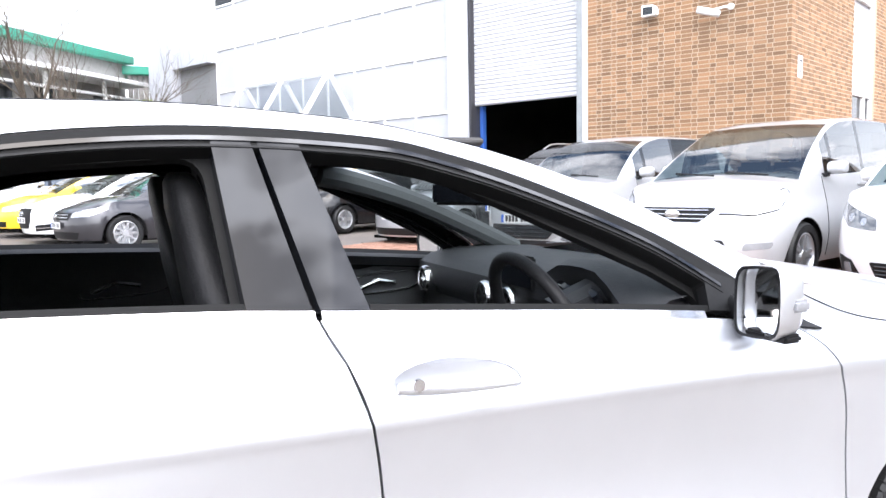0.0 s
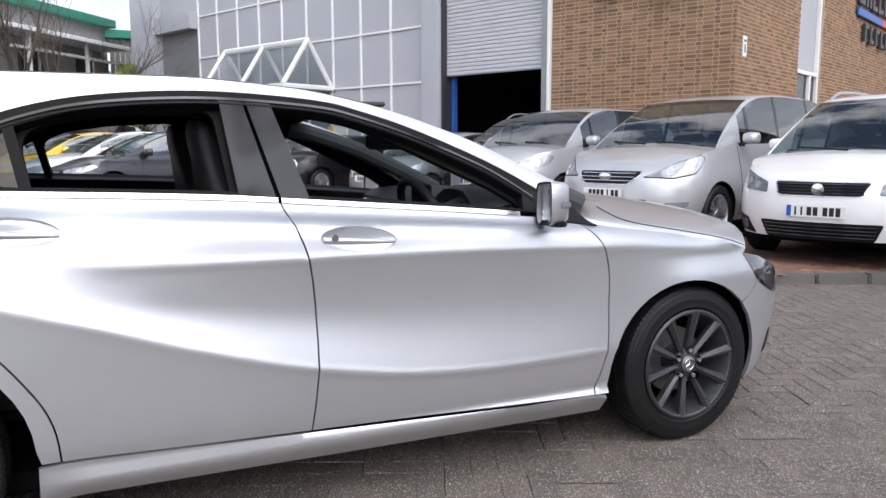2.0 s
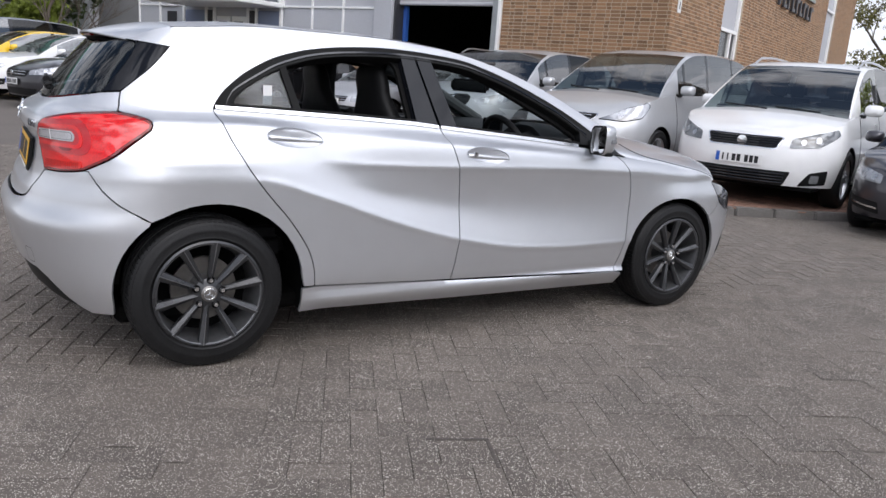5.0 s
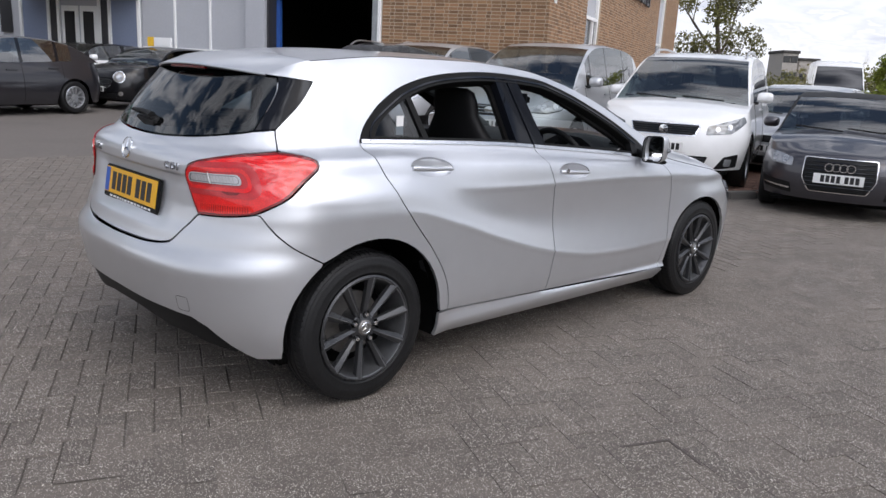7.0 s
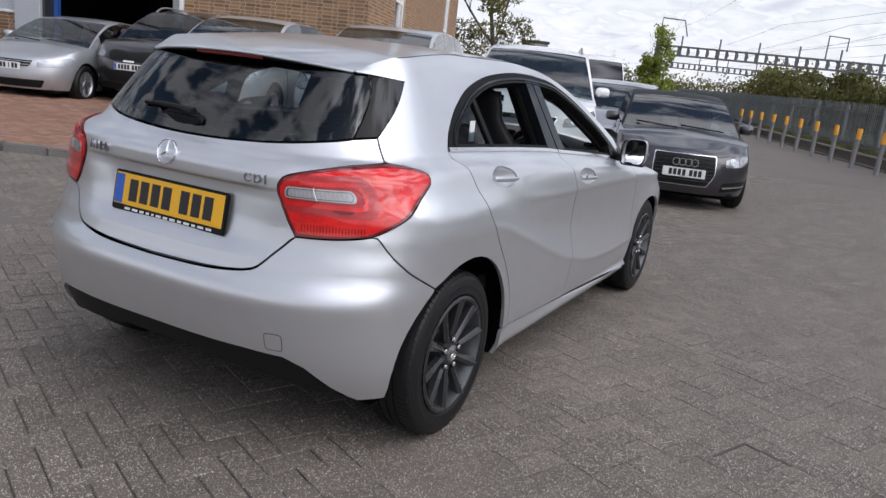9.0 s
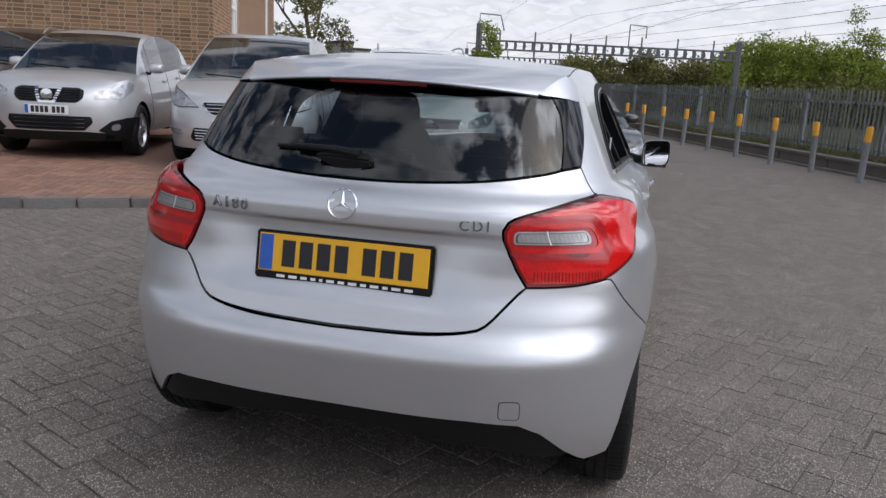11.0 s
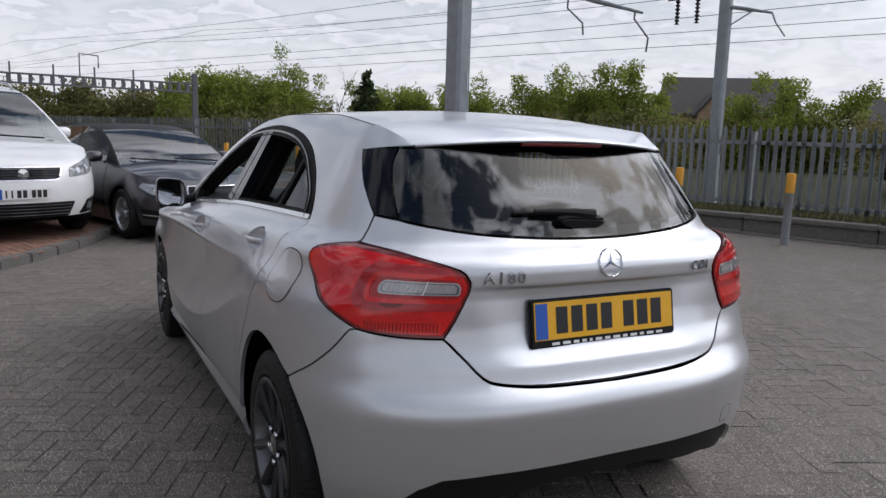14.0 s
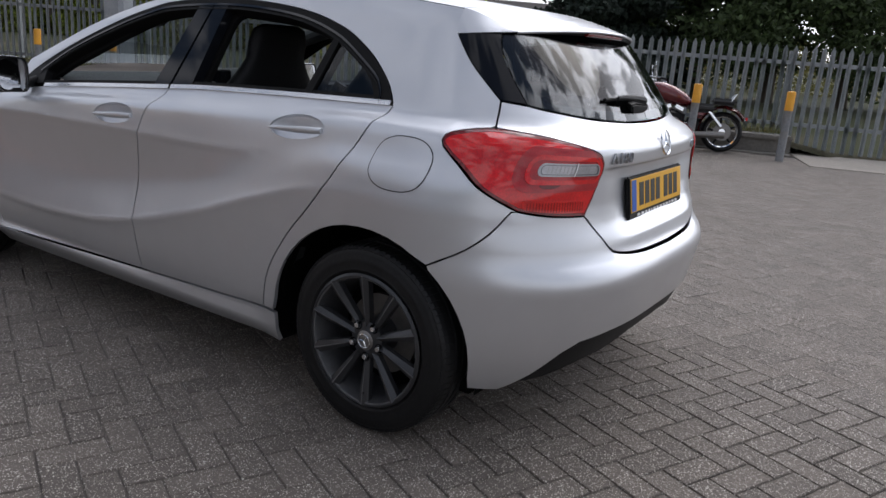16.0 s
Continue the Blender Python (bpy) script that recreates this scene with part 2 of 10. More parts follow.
def lerp_table(table, x):
    """Smooth value from a table of (position, value), with a monotone cubic."""
    if x <= table[0][0]:
        return table[0][1]
    for i in range(len(table) - 1):
        (x0, y0), (x1, y1) = table[i], table[i + 1]
        if x <= x1:
            def slope(j):
                if j <= 0 or j >= len(table) - 1:
                    return 0.0 if len(table) > 2 else (y1 - y0) / (x1 - x0)
                a = (table[j][1] - table[j - 1][1]) / (table[j][0] - table[j - 1][0])
                b = (table[j + 1][1] - table[j][1]) / (table[j + 1][0] - table[j][0])
                return 0.0 if a * b <= 0 else 2 * a * b / (a + b)
            h = x1 - x0
            m0 = slope(i) if i > 0 else (y1 - y0) / h
            m1 = slope(i + 1) if i + 1 < len(table) - 1 else (y1 - y0) / h
            t = (x - x0) / h
            return ((2 * t ** 3 - 3 * t ** 2 + 1) * y0 + (t ** 3 - 2 * t ** 2 + t) * h * m0 + (-2 * t ** 3 + 3 * t ** 2) * y1 + (t ** 3 - t ** 2) * h * m1)
    return table[-1][1]

# ---- materials ----
M = {}
M["paver"] = material("grey_block_paver", (0.130, 0.109, 0.092), 0.82, var=0.24, coarse=0.9, fine=55, bump=0.8, rand=0.15, island=0.15,
                      fleck=(0.82, 0.77, 0.68), fleck_amount=0.74, fleck_scale=190, second=(0.114, 0.096, 0.081), second_at=0.56)
M["joint"] = material("sandy_joint", (0.080, 0.069, 0.060), 0.95, var=0.3, coarse=2, fine=80, bump=0.6)
M["yard"] = material("worn_yard", (0.140, 0.122, 0.108), 0.85, var=0.2, coarse=0.5, fine=30, bump=0.3, second=(0.110, 0.097, 0.087))
M["red_paver"] = material("red_brown_paver", (0.25, 0.135, 0.092), 0.85, var=0.22, coarse=1.2, fine=40, bump=0.5, rand=0.2, island=0.22, second=(0.19, 0.115, 0.085))
M["kerb"] = material("kerb_concrete", (0.145, 0.135, 0.125), 0.85, var=0.25, coarse=3, fine=50, bump=0.5, rand=0.15)
M["earth"] = material("rough_ground", (0.050, 0.055, 0.030), 0.95, var=0.35, coarse=0.3, fine=6, bump=0.8, second=(0.075, 0.063, 0.046), spec=0.05)
M["brick"] = material("buff_brick", (0.345, 0.195, 0.102), 0.88, var=0.22, coarse=1.1, fine=45, bump=0.6, rand=0.36, island=0.36, second=(0.30, 0.178, 0.100), second_at=0.52)
M["mortar"] = material("mortar", (0.50, 0.42, 0.325), 0.92, var=0.25, coarse=0.8, fine=60, bump=0.4, second=(0.42, 0.33, 0.24), second_at=0.5)
M["panel"] = material("grey_cladding", (0.43, 0.44, 0.47), 0.42, var=0.05, coarse=0.6, fine=20, second=(0.40, 0.41, 0.44))
M["panel_blue"] = material("blue_grey_panel", (0.20, 0.235, 0.33), 0.4, var=0.08, coarse=0.8, fine=20)
M["door_grey"] = material("dull_grey_door", (0.20, 0.20, 0.205), 0.5, var=0.1, coarse=1, fine=20)
M["white_frame"] = material("white_frame_paint", (0.80, 0.80, 0.79), 0.4, var=0.06, coarse=2, fine=30)
M["steel_grey"] = material("galvanised_steel", (0.30, 0.32, 0.325), 0.55, 0.3, var=0.18, coarse=4, fine=35, bump=0.1)
M["post_grey"] = material("grey_post_paint", (0.30, 0.32, 0.34), 0.5, var=0.2, coarse=6, fine=50, bump=0.15)
M["yellow"] = material("yellow_band_paint", (0.78, 0.36, 0.03), 0.5, var=0.16, coarse=8, fine=60, bump=0.1)
M["shutter"] = material("roller_shutter", (0.52, 0.525, 0.55), 0.45, 0.0, var=0.06, coarse=1, fine=30)
# near-black: shade of unlit rooms put into the colour; also a lens
M["dark"] = material("unlit_interior_black", (0.016, 0.016, 0.017), 0.9, var=0.2)
M["blue"] = material("blue_door_paint", (0.03, 0.10, 0.36), 0.45, var=0.1)
M["concrete"] = material("stained_concrete", (0.165, 0.152, 0.135), 0.9, var=0.3, coarse=1.2, fine=25, bump=0.6, second=(0.12, 0.115, 0.10))
M["bank"] = material("dark_railway_bank", (0.045, 0.042, 0.026), 0.95, var=0.4, coarse=0.8, fine=12, bump=0.8, second=(0.075, 0.066, 0.045), spec=0.05)
M["grass"] = material("strip_grass", (0.14, 0.142, 0.05), 0.95, var=0.35, coarse=1.5, fine=18, bump=0.5, second=(0.19, 0.165, 0.075))
M["sign_white"] = material("sign_white", (0.80, 0.80, 0.80), 0.45, var=0.04)
M["sign_dark"] = material("sign_dark", (0.035, 0.035, 0.04), 0.4, var=0.1)
M["sign_blue"] = material("sign_blue", (0.03, 0.12, 0.42), 0.4, var=0.1)
M["sign_red"] = material("sign_red", (0.55, 0.05, 0.05), 0.4, var=0.1)
M["pane"] = glass("window_pane", (0.30, 0.32, 0.34))
M["roof_tile"] = material("roof_tile", (0.055, 0.050, 0.048), 0.9, var=0.25, coarse=0.6, fine=4, bump=0.6)
M["house_brick"] = material("house_brick", (0.36, 0.25, 0.16), 0.9, var=0.2, coarse=0.5, fine=3)
M["green_trim"] = material("green_fascia", (0.03, 0.25, 0.17), 0.45, var=0.1)
M["grey_wall"] = material("weathered_grey_wall", (0.30, 0.29, 0.28), 0.85, var=0.15, coarse=0.4, fine=6)
M["bark"] = material("bark", (0.105, 0.085, 0.066), 0.95, var=0.3, coarse=6, fine=40, bump=0.8)
M["leaf_spring"] = material("spring_leaf", (0.235, 0.285, 0.050), 0.7, var=0.3, coarse=0.5, fine=3, island=0.4, glow_through=0.45)
M["leaf_hedge"] = material("hedge_leaf", (0.175, 0.17, 0.058), 0.75, var=0.35, coarse=0.25, fine=2, island=0.45, second=(0.19, 0.165, 0.07), glow_through=0.45)
M["leaf_dark"] = material("conifer_needle", (0.018, 0.030, 0.020), 0.8, var=0.3, coarse=0.5, fine=3, island=0.5)
M["leaf_tree"] = material("tree_leaf", (0.055, 0.082, 0.028), 0.75, var=0.3, coarse=0.4, fine=3, island=0.5, glow_through=0.3)
M["twig"] = material("bare_twig", (0.16, 0.13, 0.105), 0.95, var=0.2)
M["wire"] = material("overhead_wire", (0.17, 0.17, 0.18), 0.5, 0.3, var=0.1)

# ---- ground ----


def rise(y):
    """The yard climbs gently towards the buildings."""
    return 0.012 * max(0.0, y - 3.0) if y < 40 else 0.444


def sheet(name, xs, ys, height, mat, label, category):
    vs = [(x, y, height(x, y)) for y in ys for x in xs]
    w = len(xs)
    fs = [(j * w + i, j * w + i + 1, (j + 1) * w + i + 1, (j + 1) * w + i) for j in range(len(ys) - 1) for i in range(w - 1)]
    me = bpy.data.meshes.new(name)
    me.from_pydata(vs, [], fs)
    me.materials.append(mat)
    return tagged(new(name, me), label, category, kind="structure")


far = [-1500, -600, -250, -120, -60, -30, -15, 0, 15, 30, 60, 120, 250, 600, 1500]
sheet("ground", far, sorted(set(far + [3, 8, 20, 40])), lambda x, y: rise(y) - 0.045, M["earth"], "rough grassy open ground reaching the horizon", "ground")

FENCE = pose(0, 0, 0, 0, 0, 20.55)       # local x runs along the railway fence, local y towards the yard
UNIT = pose(0, 0, 0, 0, 0, -66)          # local x runs along the workshop's front, local y into the building


def yard_sheet():
    a, b = Vector((-40, -9.05, 0)), Vector((70, -9.05, 0))
    corners = [FENCE @ a, FENCE @ b]
    bm = bmesh.new()
    n = 22
    rows = []
    for i in range(n + 1):
        p = corners[0].lerp(corners[1], i / n)
        row = []
        for k in range(26):
            q = p + (FENCE.to_3x3() @ Vector((0, 1, 0))) * (k * 2.2)
            row.append(bm.verts.new((q.x, q.y, rise(q.y) - 0.009)))
        rows.append(row)
    for r, s in zip(rows, rows[1:]):
        for k in range(25):
            bm.faces.new((r[k], s[k], s[k + 1], r[k + 1]))
    return tagged(part("yard_paving", bm, M["yard"]), "worn grey block-paved yard, speckled and dirty", "paving", kind="structure")


yard = yard_sheet()

# the raised red-brown parking bay in front of the workshop
BAY = [(5.6, 11.0), (4.5, 10.5), (3.5, 9.7), (2.65, 8.4), (2.2, 7.0), (2.25, 5.9), (2.75, 5.05), (3.35, 4.2), (4.0, 3.4), (4.75, 2.72), (5.4, 2.1), (6.1, 1.62), (6.85, 1.22), (7.7, 0.9), (9.0, 0.75),
       (12.0, 1.3), (24.0, 6.2)]
BAY_BACK = [(20.0, 20.0), (6.5, 13.2)]
BAY_UP = 0.085


def smooth_line(pts, step):
    out = []
    for i in range(len(pts) - 1):
        p0, p1, p2, p3 = (Vector(pts[max(0, min(len(pts) - 1, k))]) for k in (i - 1, i, i + 1, i + 2))
        n = max(1, int((p2 - p1).length / step))
        for k in range(n):
            t = k / n
            out.append(0.5 * (2 * p1 + (p2 - p0) * t + (2 * p0 - 5 * p1 + 4 * p2 - p3) * t ** 2 + (3 * p1 - p0 - 3 * p2 + p3) * t ** 3))
    return out + [Vector(pts[-1])]


BAY_LINE = smooth_line(BAY, 0.3)
BAY_POLY = [(p.x, p.y) for p in BAY_LINE] + BAY_BACK


def inside(x, y, poly):
    hit, j = False, len(poly) - 1
    for i in range(len(poly)):
        (xi, yi), (xj, yj) = poly[i], poly[j]
        if (yi > y) != (yj > y) and x < (xj - xi) * (y - yi) / (yj - yi) + xi:
            hit = not hit
        j = i
    return hit


def bay_bed():
    bm = bmesh.new()
    vs = [bm.verts.new((x, y, rise(y) + BAY_UP - 0.008)) for x, y in BAY_POLY]
    f = bm.faces.new(vs)
    if f.normal.z < 0:
        f.normal_flip()
    bmesh.ops.triangulate(bm, faces=[f])
    return tagged(part("parking_bay", bm, M["red_paver"]), "raised parking bay of red-brown block paving", "paving", kind="structure")


bay = bay_bed()


def kerb_stones():
    top = tagged(new("kerb"), "low dark concrete kerb edging the red paving", "kerb", kind="structure")
    line = smooth_line(BAY, 0.04)
    run, i = 0.0, 0
    start = line[0]
    k = 0
    while k < len(line) - 1:
        j = k
        run = 0
        while j < len(line) - 1 and run < 0.44:
            run += (line[j + 1] - line[j]).length
            j += 1
        a, b = line[k], line[j]
        d = (b - a).normalized()
        mid = (a + b) / 2
        ob = part("kerb_stone", boxed((-run / 2 + 0.004, -0.065, -0.12), (run / 2 - 0.004, 0.065, 0.0), 0.014, 2), M["kerb"], top,
                  m=Matrix.Translation((mid.x, mid.y, rise(mid.y) + BAY_UP + random.uniform(0, 0.006))) @ Matrix.Rotation(math.atan2(d.y, d.x), 4, "Z"))
        k = j


# ---- the workshop ----
WALL_B = 13.6
unit = thing("workshop_building", "grey panelled workshop with a brick end and raised roller door", "building", UNIT)


def wall_box(name, lo, hi, mat, label="", bevel=0.0):
    return part(name, boxed(lo, hi, bevel), mat, unit, label)


Z0 = 0.1
# grey panelled front: every panel and mullion
COLS = [-10.12 - 1.14 * i for i in range(9)]
ROWS_Z = [1.52, 2.85, 4.22, 5.58, 6.95, 8.3]
wall_box("panel_wall", (-24.2, WALL_B + 0.08, Z0 - 0.3), (-10.1, WALL_B + 0.4, 8.4), M["panel"], "dull grey panelled front wall")
for i in range(len(COLS)):
    right = COLS[i]
    left = COLS[i + 1] if i + 1 < len(COLS) else -20.35
    for j in range(len(ROWS_Z) - 1):
        lo, hi = (left + 0.025, WALL_B + 0.03, ROWS_Z[j] + 0.025), (right - 0.025, WALL_B + 0.075, ROWS_Z[j + 1] - 0.025)
        if ROWS_Z[j] < 2.0 and -18.6 < right < -13.3:
            continue
        if j == 4 and i in (7, 8):
            part("upper_window", boxed(lo, hi), M["pane"], unit, "dark upper window pane")
        else:
            part("panel", boxed(lo, hi, 0.006), M["panel"], unit)
for x in COLS + [-20.35]:
    part("mullion", boxed((x - 0.028, WALL_B - 0.015, 1.5 if not -18.6 < x < -13.3 else 2.85), (x + 0.028, WALL_B + 0.06, 8.3), 0.006), M["white_frame"], unit)
for z in ROWS_Z:
    for x0, x1 in zip([-20.35] + COLS[::-1], COLS[::-1]):
        if z < 2 and -18.6 < x1 < -12.6:
            continue
        part("transom", boxed((x0 + 0.028, WALL_B - 0.01, z - 0.026), (x1 - 0.028, WALL_B + 0.055, z + 0.026), 0.005), M["white_frame"], unit)
# left end: framed recess with a grey door
wall_box("end_pier", (-24.3, WALL_B - 0.35, Z0), (-22.75, WALL_B + 0.06, 8.5), M["panel"], "plain grey end pier")
wall_box("lintel", (-22.75, WALL_B - 0.30, 5.2), (-20.4, WALL_B + 0.06, 5.75), M["panel"])
wall_box("side_door", (-22.74, WALL_B + 0.02, Z0), (-20.4, WALL_B + 0.07, 5.2), M["door_grey"], "tall grey sheet-metal door in a recess")
wall_box("left_top", (-22.75, WALL_B + 0.0, 5.76), (-20.4, WALL_B + 0.07, 8.3), M["panel"])
# entrance under the canopy
porch_lo, porch_hi = -18.4, -13.55
wall_box("entrance_wall", (porch_lo, WALL_B + 0.045, Z0), (porch_hi, WALL_B + 0.075, 2.83), M["panel"])
for x0, x1 in ((-17.93, -16.97), (-14.58, -13.68)):
    part("entrance_panel", boxed((x0, WALL_B + 0.0, Z0 + 0.1), (x1, WALL_B + 0.04, 2.72), 0.006), M["panel_blue"], unit, "blue-grey infill panel")
for x0, x1, z0, z1 in ((-16.85, -16.60, 0.4, 2.72), (-14.95, -14.70, 0.4, 2.72), (-18.85, -18.40, 1.75, 2.66)):
    part("entrance_window", boxed((x0, WALL_B + 0.0, z0), (x1, WALL_B + 0.025, z1)), M["sign_dark"], unit, "narrow dark side light")
for x0, x1 in ((-16.44, -15.80), (-15.74, -15.10)):
    leaf = part("entrance_door", boxed((x0, WALL_B + 0.01, Z0 + 0.05), (x1, WALL_B + 0.04, 2.55), 0.01), M["white_frame"], unit, "white framed glazed entrance door")
    # near-black sheet in place of glass, coloured like the unlit hall behind
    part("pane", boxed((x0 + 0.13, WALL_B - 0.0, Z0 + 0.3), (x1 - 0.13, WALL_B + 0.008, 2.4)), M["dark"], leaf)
for x in (-18.0, -16.91, -16.53, -15.01, -14.64, -13.62):
    part("entrance_post", boxed((x - 0.05, WALL_B - 0.03, Z0), (x + 0.05, WALL_B + 0.04, 2.83), 0.008), M["white_frame"], unit)


def canopy():
    top = part("canopy", boxed((-17.6, WALL_B - 1.75, 2.80), (-13.5, WALL_B - 0.02, 2.93), 0.02), M["white_frame"], unit, "white framed glass entrance canopy with a ridged roof")
    y0, y1, ym = WALL_B - 1.70, WALL_B - 0.06, WALL_B - 0.86
    zl, zr = 2.93, 4.12
    for x in (-17.5, -15.55, -13.58):
        part("canopy_bar", tubed([(x, y0, zl), (x, ym, zr)], 0.07, 6), M["white_frame"], top)
        part("canopy_bar", tubed([(x, ym, zr), (x, y1, zl)], 0.07, 6), M["white_frame"], top)
    part("canopy_ridge", tubed([(-17.5, ym, zr), (-13.55, ym, zr)], 0.075, 6), M["white_frame"], top)
    for ya, yb in ((y0, ym), (ym, y1)):
        for xa, xb in ((-17.45, -15.6), (-15.5, -13.63)):
            bm = bmesh.new()
            za, zb = (zl, zr) if ya == y0 else (zr, zl)
            bm.faces.new([bm.verts.new(p) for p in ((xa, ya, za + .01), (xb, ya, za + .01), (xb, yb, zb + .01), (xa, yb, zb + .01))])
            part("canopy_glass", bm, M["pane_clear"], top)
    bm = bmesh.new()
    bm.faces.new([bm.verts.new(p) for p in ((-13.56, y0, zl), (-13.56, y1, zl), (-13.56, ym, zr))])
    part("canopy_glass", bm, M["pane_clear"], top)


M["pane_clear"] = glass("canopy_pane", (0.72, 0.74, 0.75))
canopy()
# brick plinth under the panels
wall_box("plinth_wall", (-20.35, WALL_B + 0.02, Z0 - 0.3), (-10.12, WALL_B + 0.079, 1.5), M["mortar"])
# grey pier, roller door, opening
wall_box("door_pier", (-10.08, WALL_B - 0.12, Z0 - 0.3), (-9.50, WALL_B + 0.4, 8.4), M["panel"], "grey metal pier", 0.01)
wall_box("door_track", (-9.495, WALL_B - 0.02, Z0 - 0.3), (-9.44, WALL_B + 0.4, 8.3), M["sign_dark"])
wall_box("door_post", (-6.54, WALL_B - 0.05, Z0 - 0.3), (-6.40, WALL_B + 0.4, 8.3), M["steel_grey"], "", 0.01)
wall_box("door_post", (-6.39, WALL_B - 0.07, Z0 - 0.3), (-6.31, WALL_B + 0.4, 8.3), M["white_frame"], "", 0.01)
shutter = part("roller_door", boxed((-9.44, WALL_B + 0.16, 2.95), (-6.55, WALL_B + 0.18, 8.3)), M["shutter"], unit, "pale grey roller shutter, half raised")
for i in range(58):
    z = 2.96 + i * 0.092
    part("slat", slab(bmesh.new(), [(WALL_B + 0.142, z), (WALL_B + 0.125, z + 0.02), (WALL_B + 0.125, z + 0.07), (WALL_B + 0.142, z + 0.088)], 2.87, "x", -9.435), M["shutter"], shutter)
wall_box("blue_jamb", (-9.43, WALL_B + 0.30, Z0), (-9.34, WALL_B + 0.42, 2.95), M["blue"], "blue painted door jamb")
wall_box("dock_floor", (-9.5, WALL_B - 0.1, Z0 - 0.3), (-6.3, WALL_B + 11, 0.22), M["concrete"], "dark workshop floor")
# walls coloured near-black so the open door looks into shade
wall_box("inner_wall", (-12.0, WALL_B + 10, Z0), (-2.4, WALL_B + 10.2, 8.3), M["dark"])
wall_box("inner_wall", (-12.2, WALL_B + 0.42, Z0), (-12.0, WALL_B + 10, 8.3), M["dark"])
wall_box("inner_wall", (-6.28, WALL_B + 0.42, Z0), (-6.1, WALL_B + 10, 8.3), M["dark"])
wall_box("flat_roof", (-24.2, WALL_B + 0.1, 8.42), (-2.4, WALL_B + 24.6, 8.7), M["grey_wall"], "flat grey roof")
wall_box("back_wall", (-24.2, WALL_B + 24.3, Z0), (-2.5, WALL_B + 24.6, 8.4), M["grey_wall"])
# brick end: backing walls with recessed window strips
A1, B_END = -2.3, 38.3
wall_box("brick_front", (-6.30, WALL_B + 0.008, Z0 - 0.3), (A1 - 0.008, WALL_B + 0.3, 8.4), M["mortar"], "buff brick front wall")
STRIPS = [(17.35, 19.1), (31.3, 33.4)]
brick_side = new("brick_side")
brick_side.parent = unit
tagged(brick_side, "buff brick end wall with tall window strips")
edges = [WALL_B + 0.3] + [e for s in STRIPS for e in s] + [B_END]
for b0, b1 in zip(edges[::2], edges[1::2]):
    part("wall_panel", boxed((A1 - 0.3, b0, Z0 - 0.3), (A1 - 0.008, b1, 8.4)), M["mortar"], brick_side)
for b0, b1 in STRIPS:
    w = part("window_strip", boxed((A1 - 0.28, b0, Z0 - 0.3), (A1 - 0.14, b1, 8.4)), M["panel"], unit, "tall white-framed window strip with grey panels")
    for y in (b0 + 0.05, b1 - 0.05, (b0 + b1) / 2 + 0.25):
        part("frame_bar", boxed((A1 - 0.139, y - 0.05, 0), (A1 - 0.05, y + 0.05, 8.3 if y != (b0 + b1) / 2 + 0.25 else 2.9), 0.008), M["white_frame"], w)
    for z in (0.9, 2.9, 4.9, 6.6):
        part("frame_bar", boxed((A1 - 0.139, b0 + 0.1, z - 0.045), (A1 - 0.055, b1 - 0.1, z + 0.045), 0.008), M["white_frame"], w)
    part("pane", boxed((A1 - 0.136, b0 + 0.1, 0.95), (A1 - 0.12, b1 - 0.1, 2.85)), M["pane"], w)

# number plate on the corner (its figure kept as a plain bar)
plate = thing("unit_sign", "small white sign with a dark mark on brick", "sign", UNIT)
part("board", boxed((A1, 13.93, 2.90), (A1 + 0.02, 14.13, 3.28), 0.004), M["sign_white"], plate)
part("mark", boxed((A1 + 0.021, 14.0, 2.97), (A1 + 0.024, 14.05, 3.12)), M["sign_dark"], plate)
part("mark", boxed((A1 + 0.021, 13.97, 3.17), (A1 + 0.024, 14.09, 3.21)), M["sign_dark"], plate)


def fascia_sign():
    """Raised dark lettering kept as plain bars, with a blue and red stripe."""
    s = thing("fascia_sign", "dark raised fascia lettering with a blue and red stripe", "sign", UNIT)
    x = A1 + 0.03
    rnd = random.Random(4)
    y = 21.9
    for i in range(9):
        w = 0.52
        bm = bmesh.new()
        box(bm, (x, y, 4.95), (x + 0.08, y + 0.16, 5.75), 0.01)
        if i % 2 == 0:
            box(bm, (x, y + 0.17, 5.58), (x + 0.08, y + w, 5.75), 0.01)
        if i % 3 != 1:
            box(bm, (x, y + 0.17, 4.95), (x + 0.08, y + w, 5.1), 0.01)
        if i % 3 == 1:
            box(bm, (x, y + w - 0.15, 4.95), (x + 0.08, y + w, 5.5), 0.01)
        part("sign_bar", bm, M["sign_dark"], s)
        y += 0.70
    part("stripe", boxed((x, 21.9, 4.66), (x + 0.06, 24.6, 4.86), 0.01), M["sign_blue"], s)
    part("stripe", boxed((x, 24.6, 4.66), (x + 0.06, 26.6, 4.86), 0.01), M["sign_red"], s)
    part("stripe", boxed((x, 26.6, 4.70), (x + 0.06, 28.2, 4.82), 0.01), M["steel_grey"], s)
    y = 22.6
    for i in range(9):
        bm = bmesh.new()
        box(bm, (x, y, 4.05), (x + 0.08, y + 0.13, 4.52), 0.01)
        if i % 2:
            box(bm, (x, y + 0.14, 4.05), (x + 0.08, y + 0.42, 4.16), 0.01)
        else:
            box(bm, (x, y + 0.14, 4.40), (x + 0.08, y + 0.42, 4.52), 0.01)
        part("sign_bar", bm, M["sign_dark"], s)
        y += 0.62


fascia_sign()


